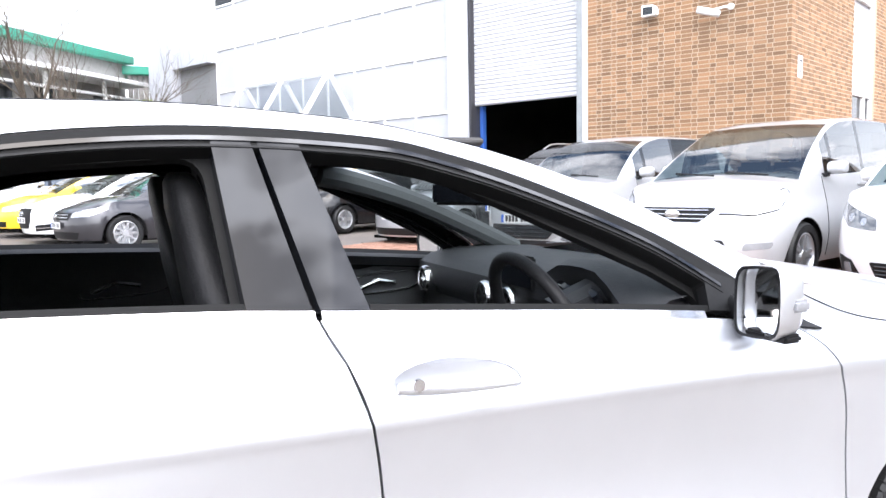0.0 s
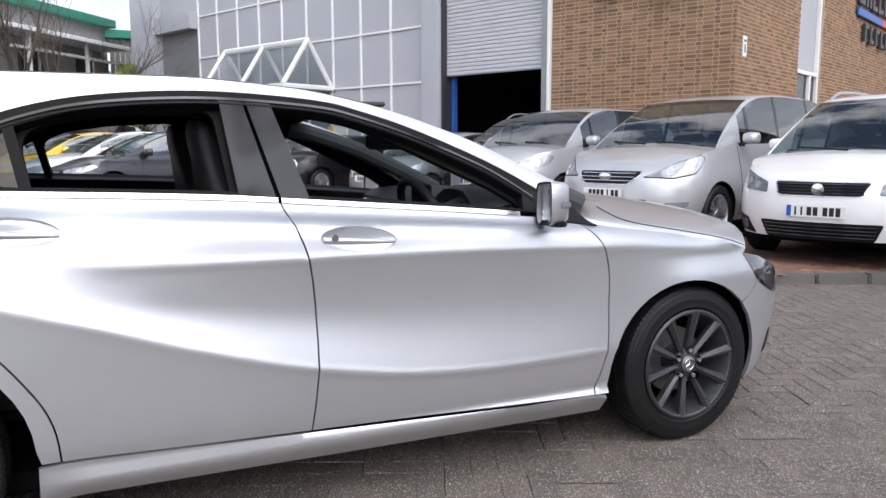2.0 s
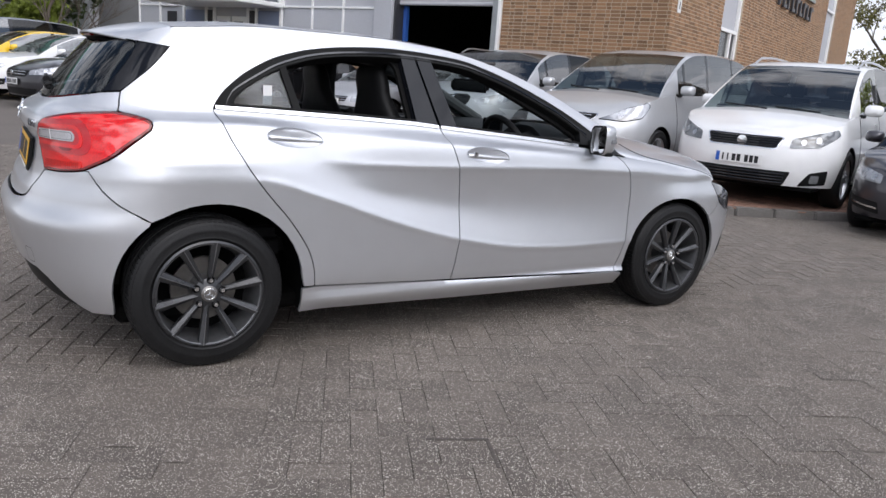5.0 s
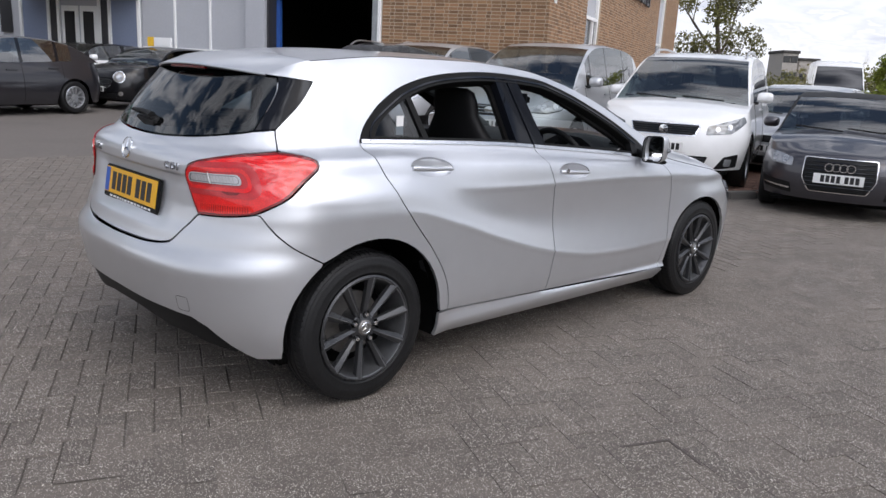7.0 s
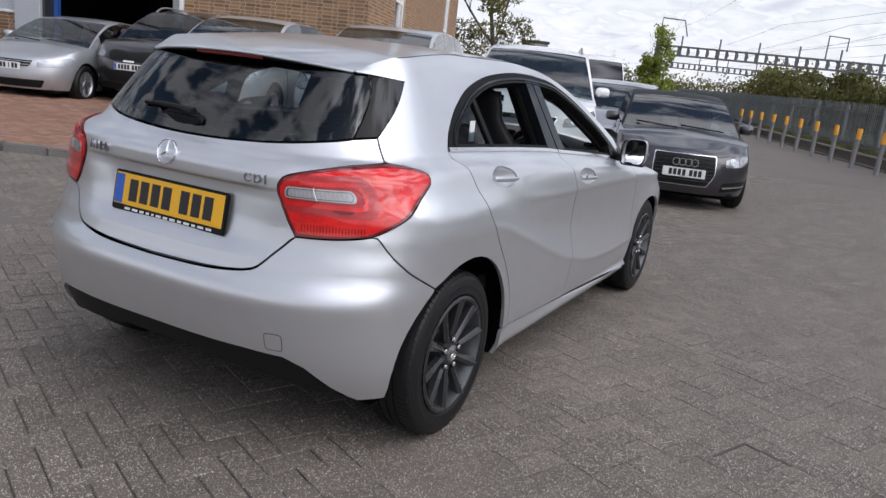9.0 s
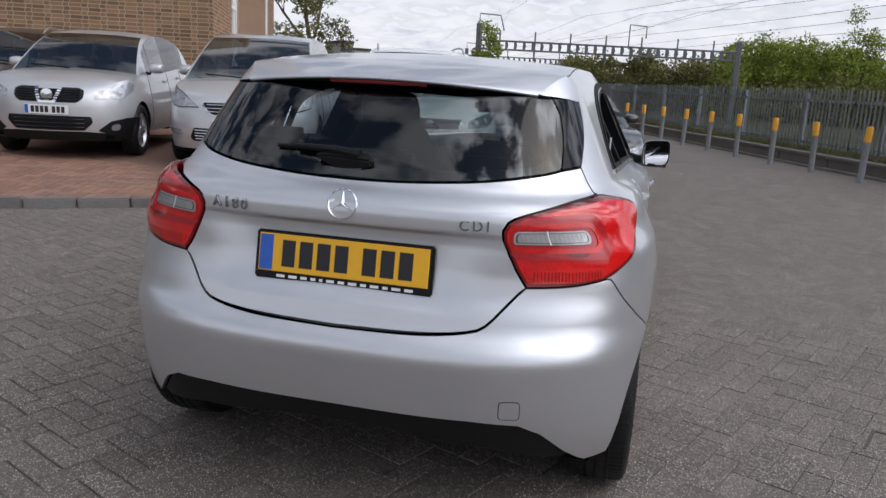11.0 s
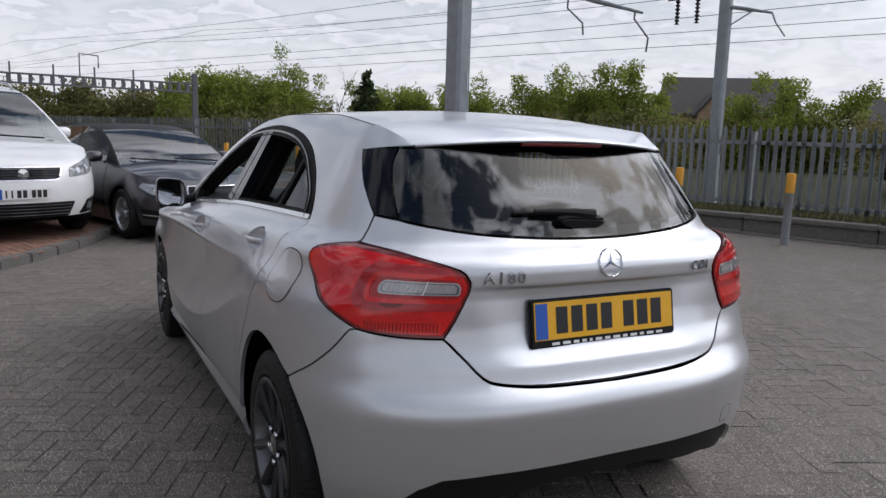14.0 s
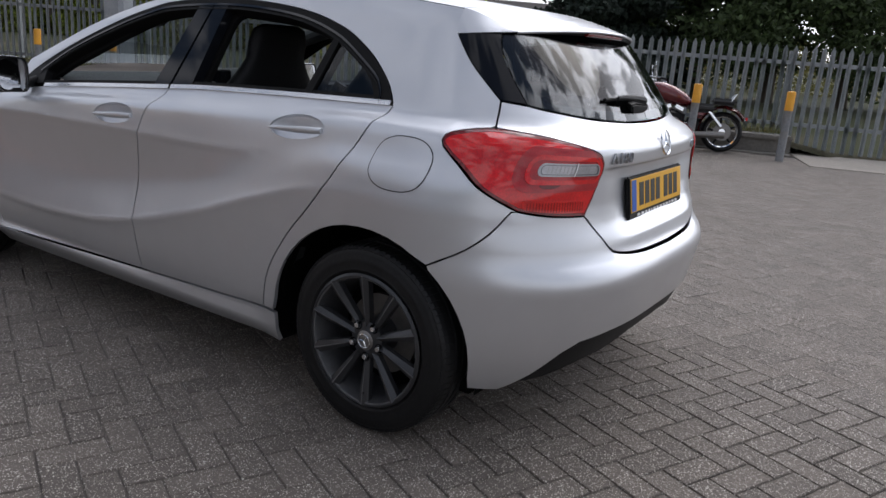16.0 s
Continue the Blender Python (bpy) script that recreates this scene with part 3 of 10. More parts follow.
def floodlight():
    o = thing("floodlight", "small white floodlight on the brick wall", "light fitting", UNIT @ pose(-4.83, WALL_B, 4.35))
    part("bracket", boxed((-0.05, -0.08, -0.02), (0.05, 0, 0.06), 0.005), M["white_frame"], o)
    bm = bmesh.new()
    slab(bm, [(-0.15, -0.10), (0.13, -0.10), (0.15, 0.0), (0.10, 0.10), (-0.15, 0.12)], 0.16, "y", -0.24)
    bmesh.ops.bevel(bm, geom=bm.edges[:], offset=0.015, segments=2, affect="EDGES")
    part("housing", bm, M["white_frame"], o)
    part("lens", boxed((-0.11, -0.246, -0.07), (0.09, -0.241, 0.07)), M["pane"], o)


def cctv():
    o = thing("security_camera", "white bullet security camera on the brick wall", "camera", UNIT @ pose(-3.62, WALL_B, 4.12))
    part("arm", tubed([(0.28, 0, 0.10), (0.22, -0.16, 0.08), (0.0, -0.18, 0.05)], 0.025, 8), M["white_frame"], o)
    part("mount", lathe([(0.0, -0.03), (0.06, -0.03), (0.06, 0.0)], 12), M["white_frame"], o, m=pose(0.28, 0, 0.10))
    body = part("body", lathe([(0.0, -0.24), (0.05, -0.24), (0.065, -0.22), (0.065, 0.15), (0.05, 0.17), (0, 0.17)], 14), M["white_frame"], o, m=pose(-0.02, -0.2, 0.02, -14, 0, -62), smooth=50)
    part("lens", lathe([(0.0, -0.246), (0.042, -0.243), (0.045, -0.238)], 12), M["dark"], body)


floodlight()
cctv()

# ---- railway side: bollards, retaining wall, palisade ----


M["bollard_grey"] = material("weathered_post_paint", (0.20, 0.205, 0.21), 0.6, var=0.3, coarse=5, fine=40, bump=0.2, second=(0.15, 0.12, 0.09), second_at=0.66)


def bollards():
    first = thing("bollard", "grey steel bollard with a yellow band on top", "bollard", group="bollards along the railway fence")
    bm = lathe([(0.066, 0.0), (0.054, 0.02), (0.054, 0.70), (0.057, 0.70)], 18, "z")
    part("post", bm, M["bollard_grey"], first, smooth=40)
    part("band", lathe([(0.057, 0.70), (0.058, 0.94), (0.052, 0.955), (0.0, 0.96)], 18, "z"), M["yellow"], first, "worn yellow band", smooth=40)
    rnd = random.Random(3)
    along = [0.52, 1.67, 3.04, 4.50, 5.97, 7.43, 8.90, 10.34, 11.70, 13.06, 14.44, 15.84, 17.2] + [18.6 + 1.4 * i for i in range(9)]
    spots = [(x, -8.90 + 0.375 * x) for x in along]
    first.matrix_basis = pose(spots[0][0], spots[0][1], -0.01)
    for x, y in spots[1:]:
        copy_thing(first, pose(x, y, -0.01, rnd.uniform(-1.5, 1.5), rnd.uniform(-1.5, 1.5), rnd.uniform(0, 360)))


bollards()


def retaining_wall():
    w = thing("retaining_wall", "low stained concrete retaining wall below the fence", "wall", FENCE, kind="structure")
    rnd = random.Random(8)
    x = -2.85
    while x < 66:
        ln = 1.8
        part("wall_block", boxed((x + 0.006, -9.36, -0.1), (x + ln - 0.006, -9.12 + rnd.uniform(-0.012, 0.012), 0.21 + rnd.uniform(-0.008, 0.008)), 0.012, 2), M["concrete"], w)
        part("wall_cope", boxed((x + 0.004, -9.40, 0.212), (x + ln - 0.004, -9.06 + rnd.uniform(-0.01, 0.01), 0.275 + rnd.uniform(-0.008, 0.008)), 0.014, 2), M["concrete"], w)
        part("wall_foot", boxed((x, -9.099, -0.1), (x + ln, -8.98, 0.035 + rnd.uniform(-0.01, 0.01)), 0.012), M["concrete"], w)
        x += ln
    return w


retaining_wall()


def bank():
    bm = bmesh.new()
    rnd = random.Random(5)
    prof = [(-9.34, 0.255), (-9.5, 0.31), (-9.75, 0.33), (-10.2, 0.27), (-12.0, -0.5), (-16, -0.9), (-34, -0.8), (-40, -0.3)]
    rows = []
    for i in range(120):
        x = -50 + i * 1.6
        cut = 0.30 if x < -2.9 else 0.0             # past the wall's end the ground lies lower
        rows.append([bm.verts.new(FENCE @ Vector((x, y, z - cut + rnd.uniform(-0.03, 0.03)))) for y, z in prof])
    for r, q in zip(rows, rows[1:]):
        for k in range(len(prof) - 1):
            bm.faces.new((r[k], r[k + 1], q[k + 1], q[k]))
    return tagged(part("railway_bank", bm, M["bank"], smooth=60), "grassy strip and bank beside the railway", "ground", kind="structure")


bank()


def apron():
    """Pale concrete slabs along the fence, past the end of the retaining wall."""
    o = thing("concrete_apron", "pale worn concrete slabs along the foot of the fence", "paving", FENCE, kind="structure")
    x = -2.9
    while x > -16:
        part("slab", boxed((x - 2.39, -9.75, -0.10), (x, -8.0, 0.012), 0.006), M["apron"], o)
        x -= 2.4


M["apron"] = material("pale_concrete", (0.30, 0.27, 0.235), 0.9, var=0.25, coarse=0.9, fine=25, bump=0.4, second=(0.23, 0.21, 0.185))
apron()


def grass_tufts():
    rnd = random.Random(12)
    vs, fs = [], []
    for i in range(14000):
        x, y = rnd.uniform(-2.8, 30), rnd.choice([-9.42, -9.5, -9.6]) + rnd.uniform(-0.12, 0.1)
        z = 0.285
        h, a = rnd.uniform(0.04, 0.13), rnd.uniform(0, 6.28)
        w = 0.006
        dx, dy = math.cos(a), math.sin(a)
        k = len(vs)
        for p in ((x - dx * w, y - dy * w, z), (x + dx * w, y + dy * w, z), (x + dy * h * 0.4, y - dx * h * 0.4, z + h)):
            vs.append(tuple(FENCE @ Vector(p)))
        fs.append((k, k + 1, k + 2))
    me = bpy.data.meshes.new("grass_strip")
    me.from_pydata(vs, [], fs)
    me.materials.append(M["grass"])
    tagged(new("grass_strip", me), "thin dry grass on the wall top", "grass", kind="stuff")


grass_tufts()


def palisade():
    f = thing("palisade_fence", "galvanised steel palisade fence with pointed pales", "fence", FENCE, kind="structure")
    y, z0, z1 = -9.72, 0.12, 1.585
    w = 0.034
    bm = bmesh.new()
    sect = [(-w, 0.0), (-w * 0.45, -0.0), (-w * 0.25, 0.018), (w * 0.25, 0.018), (w * 0.45, 0.0), (w, 0.0)]
    low = [bm.verts.new((x, yy, 0)) for x, yy in sect]
    mid = [bm.verts.new((x, yy, z1 - z0 - 0.06)) for x, yy in sect]
    top = [bm.verts.new((x * 0.35, yy, z1 - z0 - (0.0 if abs(x) < w * 0.5 else 0.02))) for x, yy in sect]
    for a, b in ((low, mid), (mid, top)):
        for k in range(5):
            bm.faces.new((a[k], a[k + 1], b[k + 1], b[k]))
    bmesh.ops.solidify(bm, geom=bm.faces[:], thickness=0.003)
    me = to_mesh("pale", bm, M["steel_grey"])
    rnd = random.Random(2)
    near, rest = [], []
    n0 = int(-8 / 0.132)
    for i in range(n0 - 120, 420):
        x = i * 0.132
        m = Matrix.Translation((x, y + rnd.uniform(-0.004, 0.004), z0 + rnd.uniform(-0.012, 0.012))) @ Matrix.Rotation(rnd.uniform(-0.012, 0.012), 4, "Y")
        if x < -2.9:                                   # pales reach down to the slab here
            m = Matrix.Translation((0, 0, -0.12)) @ m @ Matrix.Diagonal((1, 1, 1.082, 1))
        (near if -5 < x < 33.0 else rest).append(m)
    for m in near:
        part("pale", me, M["steel_grey"], f, m=m)
    vs, fs = [], []
    for m in rest:
        k = len(vs)
        vs += [tuple(m @ v.co) for v in me.vertices]
        fs += [tuple(k + i for i in p.vertices) for p in me.polygons]
    rm = bpy.data.meshes.new("far_pales")
    rm.from_pydata(vs, [], fs)
    rm.materials.append(M["steel_grey"])
    tagged(part("far_pales", rm, None, f), kind="stuff")
    for z in (0.42, 1.33):
        part("rail", slab(bmesh.new(), [(y - 0.012, z - 0.03), (y - 0.055, z - 0.03), (y - 0.055, z - 0.024), (y - 0.018, z - 0.024), (y - 0.018, z + 0.03), (y - 0.012, z + 0.03)], 90, "x", -28), M["steel_grey"], f)
    for i in range(-10, 24):
        part("fence_post", boxed((i * 2.75 - 0.03, y - 0.16, 0.0), (i * 2.75 + 0.03, y - 0.057, 1.5), 0.004), M["steel_grey"], f)


palisade()

kerb_stones()

# ---- car kit ----
M["tyre"] = material("tyre_rubber", (0.0085, 0.0085, 0.009), 0.5, var=0.3, coarse=8, fine=70, bump=0.2, spec=0.3)
M["alloy"] = material("silver_alloy", (0.55, 0.56, 0.58), 0.32, 0.85, var=0.08)
M["alloy_dark"] = material("dark_grey_alloy", (0.048, 0.049, 0.052), 0.28, 0.5, var=0.12, fine=60)
# paler alloy for the highlight painted along the spoke ridges
M["alloy_edge"] = material("spoke_highlight_alloy", (0.20, 0.203, 0.21), 0.3, 0.7, var=0.12, fine=60)
M["brake"] = material("brake_disc", (0.22, 0.21, 0.20), 0.4, 0.8, var=0.2)
M["black_trim"] = material("black_plastic_trim", (0.007, 0.007, 0.0075), 0.55, var=0.15, fine=80, bump=0.05, spec=0.25)
M["gloss_black"] = material("gloss_black_trim", (0.008, 0.009, 0.012), 0.06, var=0.05, spec=0.6)
M["rubber"] = material("window_rubber", (0.005, 0.005, 0.005), 0.65, var=0.15, spec=0.2)
M["chrome"] = material("chrome", (0.80, 0.81, 0.82), 0.09, 1.0, var=0.02)
M["chrome_satin"] = material("satin_bright_trim", (0.78, 0.78, 0.79), 0.22, 1.0, var=0.02)
M["plate_white"] = material("white_number_plate", (0.78, 0.78, 0.77), 0.35, var=0.03)
M["plate_yellow"] = material("yellow_number_plate", (0.80, 0.42, 0.015), 0.35, var=0.04)
M["plate_blue"] = material("plate_blue_band", (0.02, 0.10, 0.45), 0.35, var=0.03)
M["ink"] = material("plate_ink", (0.012, 0.012, 0.014), 0.4, var=0.05)
M["lens"] = material("clear_lamp_lens", (0.34, 0.35, 0.37), 0.12, 0.4, var=0.2, coarse=14, fine=90, coat=1.0)
M["lens_dark"] = material("smoked_lamp_lens", (0.10, 0.10, 0.11), 0.08, 0.3, var=0.3, coarse=14, fine=90, coat=1.0)
M["red_lens"] = material("red_lamp_lens", (0.64, 0.008, 0.008), 0.14, 0.0, var=0.3, coarse=14, fine=170, coat=0.6)
M["red_deep"] = material("deep_red_lamp_lens", (0.16, 0.003, 0.004), 0.12, 0.0, var=0.35, coarse=10, fine=130, coat=0.4)
M["car_glass"] = glass("car_glass", (0.62, 0.68, 0.68), alpha=0.13)
M["screen_glass"] = glass("parked_screen_glass", (0.42, 0.47, 0.475), alpha=0.27)
# face-on reflection raised to give parked windscreens a pale sky sheen
M["pale_screen"] = glass("pale_sheen_windscreen", (0.52, 0.58, 0.57), rough=0.03, alpha=0.21)
M["dark_glass"] = glass("privacy_glass", (0.10, 0.11, 0.12))
M["cabin"] = material("dark_cabin", (0.02, 0.02, 0.021), 0.8, var=0.25, coarse=4, fine=40)
# blacker than plastic: shade in arches, gaps and underbody put into the colour
M["liner"] = material("deep_shade_liner", (0.004, 0.004, 0.004), 0.95, var=0.2, spec=0.05)


def paint(name, color, metal=0.0, rough=0.35, flake=0.0):
    return material(name, color, rough, metal, var=0.03, coarse=0.8, fine=12, coat=1.0, flake=flake)


P_SILVER = paint("silver_paint", (0.50, 0.51, 0.53), 0.75, 0.38)
P_WHITE = paint("white_paint", (0.80, 0.80, 0.80))
P_BLACK = material("black_paint", (0.006, 0.006, 0.007), 0.2, 0.0, var=0.03, coarse=0.8, fine=12, spec=0.35, coat=0.25)
P_GREY = paint("dark_grey_paint", (0.045, 0.043, 0.052), 0.6, 0.35)
P_ANTHRA = paint("anthracite_paint", (0.030, 0.029, 0.034), 0.5, 0.32)
P_YELLOW = paint("yellow_paint", (0.80, 0.52, 0.02))
P_BEIGE = paint("soft_silver_paint", (0.53, 0.54, 0.555), 0.45, 0.36)


class Shell:
    """A car body's outer skin: a stack of rounded plans. u runs along the plan from the middle of the tail (0) round the corner and
    along the side to the middle of the nose (end); z is height. width(x, z), nose(z) and tail(z) give its shape."""

    def __init__(self, width, nose, tail, xs_r, xs_f, zref, n_r=2.6, n_f=2.6):
        self.width, self.nose, self.tail, self.xr, self.xf = width, nose, tail, xs_r, xs_f
        phi = np.linspace(0, math.pi / 2, 400)

        def corner(n, reach, half):
            gy, gx = np.sin(phi) ** (2 / n), np.cos(phi) ** (2 / n)
            s = np.concatenate([[0], np.cumsum(np.hypot(np.diff(gy * half), np.diff(gx * reach)))])
            return gy, gx, s
        self.ry, self.rx, self.rs = corner(n_r, xs_r - tail(zref), width(xs_r, zref))
        self.fy, self.fx, self.fs = corner(n_f, nose(zref) - xs_f, width(xs_f, zref))
        self.u_r = float(self.rs[-1])
        self.u_f = self.u_r + xs_f - xs_r
        self.end = self.u_f + float(self.fs[-1])

    def u_side(self, x):
        return self.u_r + x - self.xr

    def point(self, u, z):
        """u below 0 lies on the left half of the tail; u past the end on the left half of the nose."""
        side = -1.0
        if u < 0:
            u, side = -u, 1.0
        if u > self.end:
            u, side = 2 * self.end - u, 1.0
        if u < self.u_r:
            gy, gx = float(np.interp(u, self.rs, self.ry)), float(np.interp(u, self.rs, self.rx))
            return Vector((self.xr - (self.xr - self.tail(z)) * gx, side * self.width(self.xr, z) * gy, z))
        if u > self.u_f:
            v = self.end - u
            gy, gx = float(np.interp(v, self.fs, self.fy)), float(np.interp(v, self.fs, self.fx))
            return Vector((self.xf + (self.nose(z) - self.xf) * gx, side * self.width(self.xf, z) * gy, z))
        x = self.xr + u - self.u_r
        return Vector((x, side * self.width(x, z), z))

    def normal(self, u, z):
        e = 0.004
        a = self.point(u + e, z) - self.point(u - e, z)
        b = self.point(u, z + e) - self.point(u, z - e)
        n = a.cross(b)
        return n.normalized() if n.length > 1e-12 else Vector((0, 0, 1))


def clip_axis(poly, axis, at, keep_above):
    out = []
    for i in range(len(poly)):
        p, q = poly[i], poly[(i + 1) % len(poly)]
        a, b = (p[axis] - at, q[axis] - at) if keep_above else (at - p[axis], at - q[axis])
        if a >= 0:
            out.append(p)
        if (a < 0) != (b < 0):
            t = a / (a - b)
            out.append((p[0] + (q[0] - p[0]) * t, p[1] + (q[1] - p[1]) * t))
    return out


def area(poly):
    return 0.5 * sum(poly[i][0] * poly[(i + 1) % len(poly)][1] - poly[(i + 1) % len(poly)][0] * poly[i][1] for i in range(len(poly)))


def despike(poly):
    """Takes out points at which an outline doubles back on itself."""
    out, again = list(poly), True
    while again and len(out) > 2:
        again = False
        for i in range(len(out)):
            a, b, c = out[i - 1], out[i], out[(i + 1) % len(out)]
            v, w = (b[0] - a[0], b[1] - a[1]), (c[0] - b[0], c[1] - b[1])
            if abs(v[0] * w[1] - v[1] * w[0]) < 1e-10 and (v[0] * w[0] + v[1] * w[1] < 0 or abs(v[0]) + abs(v[1]) < 1e-9):
                out.pop(i)
                again = True
                break
    return out


def without(cell, hole):
    """What is left of a cell outside a convex hole, in pieces."""
    hu, hz = [p[0] for p in hole], [p[1] for p in hole]
    cu, cz = [p[0] for p in cell], [p[1] for p in cell]
    if max(cu) < min(hu) or min(cu) > max(hu) or max(cz) < min(hz) or min(cz) > max(hz):
        return [cell]
    ring = hole if area(hole) > 0 else hole[::-1]
    out, rest = [], cell
    for i in range(len(ring)):
        a, b = ring[i], ring[(i + 1) % len(ring)]
        side = lambda p: (b[0] - a[0]) * (p[1] - a[1]) - (b[1] - a[1]) * (p[0] - a[0])
        halves = []
        for sign in (-1, 1):
            got = []
            for k in range(len(rest)):
                p, q = rest[k], rest[(k + 1) % len(rest)]
                sp, sq = sign * side(p), sign * side(q)
                if sp >= 0:
                    got.append(p)
                if (sp < 0) != (sq < 0):
                    t = sp / (sp - sq)
                    got.append((p[0] + (q[0] - p[0]) * t, p[1] + (q[1] - p[1]) * t))
            halves.append(got)
        if len(halves[0]) > 2 and abs(area(halves[0])) > 1e-8:
            out.append(halves[0])
        rest = halves[1]
        if len(rest) < 3 or abs(area(rest)) < 1e-8:
            break
    return out


def grid_lines(lo, hi, step):
    k0, k1 = math.floor(lo / step), math.ceil(hi / step)
    return [k * step for k in range(k0, k1 + 1)]


def patch(surface, normal, poly, du=0.03, dz=0.03, lift=0.0, depth=0.012, hole=None):
    """A panel of a curved surface inside an outline in (u, z): a smooth skin with edges turned inwards."""
    bm = bmesh.new()
    if area(poly) < 0:
        poly = poly[::-1]
    us, zs = [p[0] for p in poly], [p[1] for p in poly]
    seen = {}

    def vert(p):
        key = (round(p[0], 5), round(p[1], 5))
        if key not in seen:
            co, n = surface(*key), normal(*key)
            seen[key] = (bm.verts.new(co + n * lift), n)
        return seen[key][0]
    cells = []
    ug, zg = grid_lines(min(us), max(us), du), grid_lines(min(zs), max(zs), dz)
    for u0, u1 in zip(ug, ug[1:]):
        col = clip_axis(clip_axis(poly, 0, u0, True), 0, u1, False)
        if len(col) < 3:
            continue
        for z0, z1 in zip(zg, zg[1:]):
            cell = clip_axis(clip_axis(col, 1, z0, True), 1, z1, False)
            if len(cell) < 3 or abs(area(cell)) < 1e-7:
                continue
            cell = despike(cell)
            if len(cell) > 2:
                cells += without(cell, hole) if hole else [cell]
    for cell in cells:
        vs = []
        for p in cell:
            v = vert(p)
            if not vs or (v is not vs[-1] and v is not vs[0]):
                vs.append(v)
        loops, path = [], []
        for v in vs:
            if v in path:
                k = path.index(v)
                loops.append(path[k:])
                path = path[:k]
            path.append(v)
        loops.append(path)
        for lp in loops:
            if len(lp) > 2:
                try:
                    bm.faces.new(lp)
                except ValueError:
                    pass
    info = {v: n for v, n in seen.values()}
    for f in bm.faces:
        f.smooth = True
        f.normal_update()
    up = sum((f.normal.dot(info[f.verts[0]]) * f.calc_area() for f in bm.faces), 0.0)
    if up < 0:
        bmesh.ops.reverse_faces(bm, faces=bm.faces[:])
    if depth:
        edge = [e for e in bm.edges if len(e.link_faces) == 1]
        out_v, in_v = {}, {}
        for e in edge:
            for v in e.verts:
                if v not in out_v:
                    out_v[v] = bm.verts.new(v.co)
                    in_v[v] = bm.verts.new(v.co - info[v] * depth)
        for e in edge:
            a, b = e.verts
            lp = e.link_loops[0]
            if lp.vert is not a:
                a, b = b, a
            bm.faces.new((out_v[b], out_v[a], in_v[a], in_v[b]))
    return bm


def keep(name, bm, mat):
    """A mesh whose normals and smoothing stay as made."""
    me = bpy.data.meshes.new(name)
    bm.to_mesh(me)
    bm.free()
    me.materials.append(mat)
    return me


def mirror_mesh(me):
    """The same mesh on the other side of the car."""
    m = me.copy()
    m.transform(Matrix.Diagonal((1, -1, 1, 1)))
    m.flip_normals()
    return m


def mirror_case(x0, z0):
    """A rounded door mirror housing, 0.2 wide from y = 0, open side towards the tail."""
    bm, rings, n = bmesh.new(), [], 16
    for x, k in ((-0.050, 0.93), (-0.046, 1.0), (0.0, 0.985), (0.035, 0.87), (0.06, 0.62), (0.074, 0.28)):
        ring = []
        for j in range(n):
            a = j / n * math.tau
            c, s = math.cos(a), math.sin(a)
            yy, zz = 0.10 * math.copysign(abs(c) ** 0.62, c) * k, 0.070 * math.copysign(abs(s) ** 0.62, s) * k
            ring.append(bm.verts.new((x0 + x, 0.10 + yy, z0 + zz)))
        rings.append(ring)
    for a, b in zip(rings, rings[1:]):
        for j in range(n):
            bm.faces.new((a[j], a[(j + 1) % n], b[(j + 1) % n], b[j]))
    bm.faces.new(rings[0][::-1])
    bm.faces.new(rings[-1])
    bmesh.ops.recalc_face_normals(bm, faces=bm.faces[:])
    return bm


def round_poly(poly, r, n=4):
    """Rounds the corners of an outline."""
    out = []
    k = len(poly)
    for i in range(k):
        a, b, c = Vector(poly[i - 1]), Vector(poly[i]), Vector(poly[(i + 1) % k])
        d0, d1 = (a - b), (c - b)
        q = min(r, d0.length * 0.45, d1.length * 0.45)
        p0, p1 = b + d0.normalized() * q, b + d1.normalized() * q
        for j in range(n + 1):
            t = j / n
            out.append(tuple((1 - t) ** 2 * p0 + 2 * t * (1 - t) * b + t ** 2 * p1))
    return out


def plate_marks(parent, m, width, height, mat, seed, blue=True, thick=0.003):
    """A number plate; its characters are kept as plain bars."""
    p = part("number_plate", boxed((-width / 2, -thick, 0), (width / 2, 0, height), 0.002), mat, parent, "number plate with plain dark bars", m=m)
    if blue:
        part("blue_band", boxed((-width / 2 + 0.004, -thick - 0.0012, 0.004), (-width / 2 + 0.045, -thick - 0.0002, height - 0.004)), M["plate_blue"], p)
    x = -width / 2 + 0.075
    rnd = random.Random(seed)
    step = (width - 0.105) / 7.6
    for i in range(7):
        if i == 4:
            x += step * 0.55
        bm = bmesh.new()
        w = step * 0.74 if rnd.random() < 0.85 else step * 0.3
        box(bm, (x, -thick - 0.0012, height * 0.15), (x + w, -thick - 0.0002, height * 0.85))
        part("plate_bar", bm, M["ink"], p)
        x += step
    return p


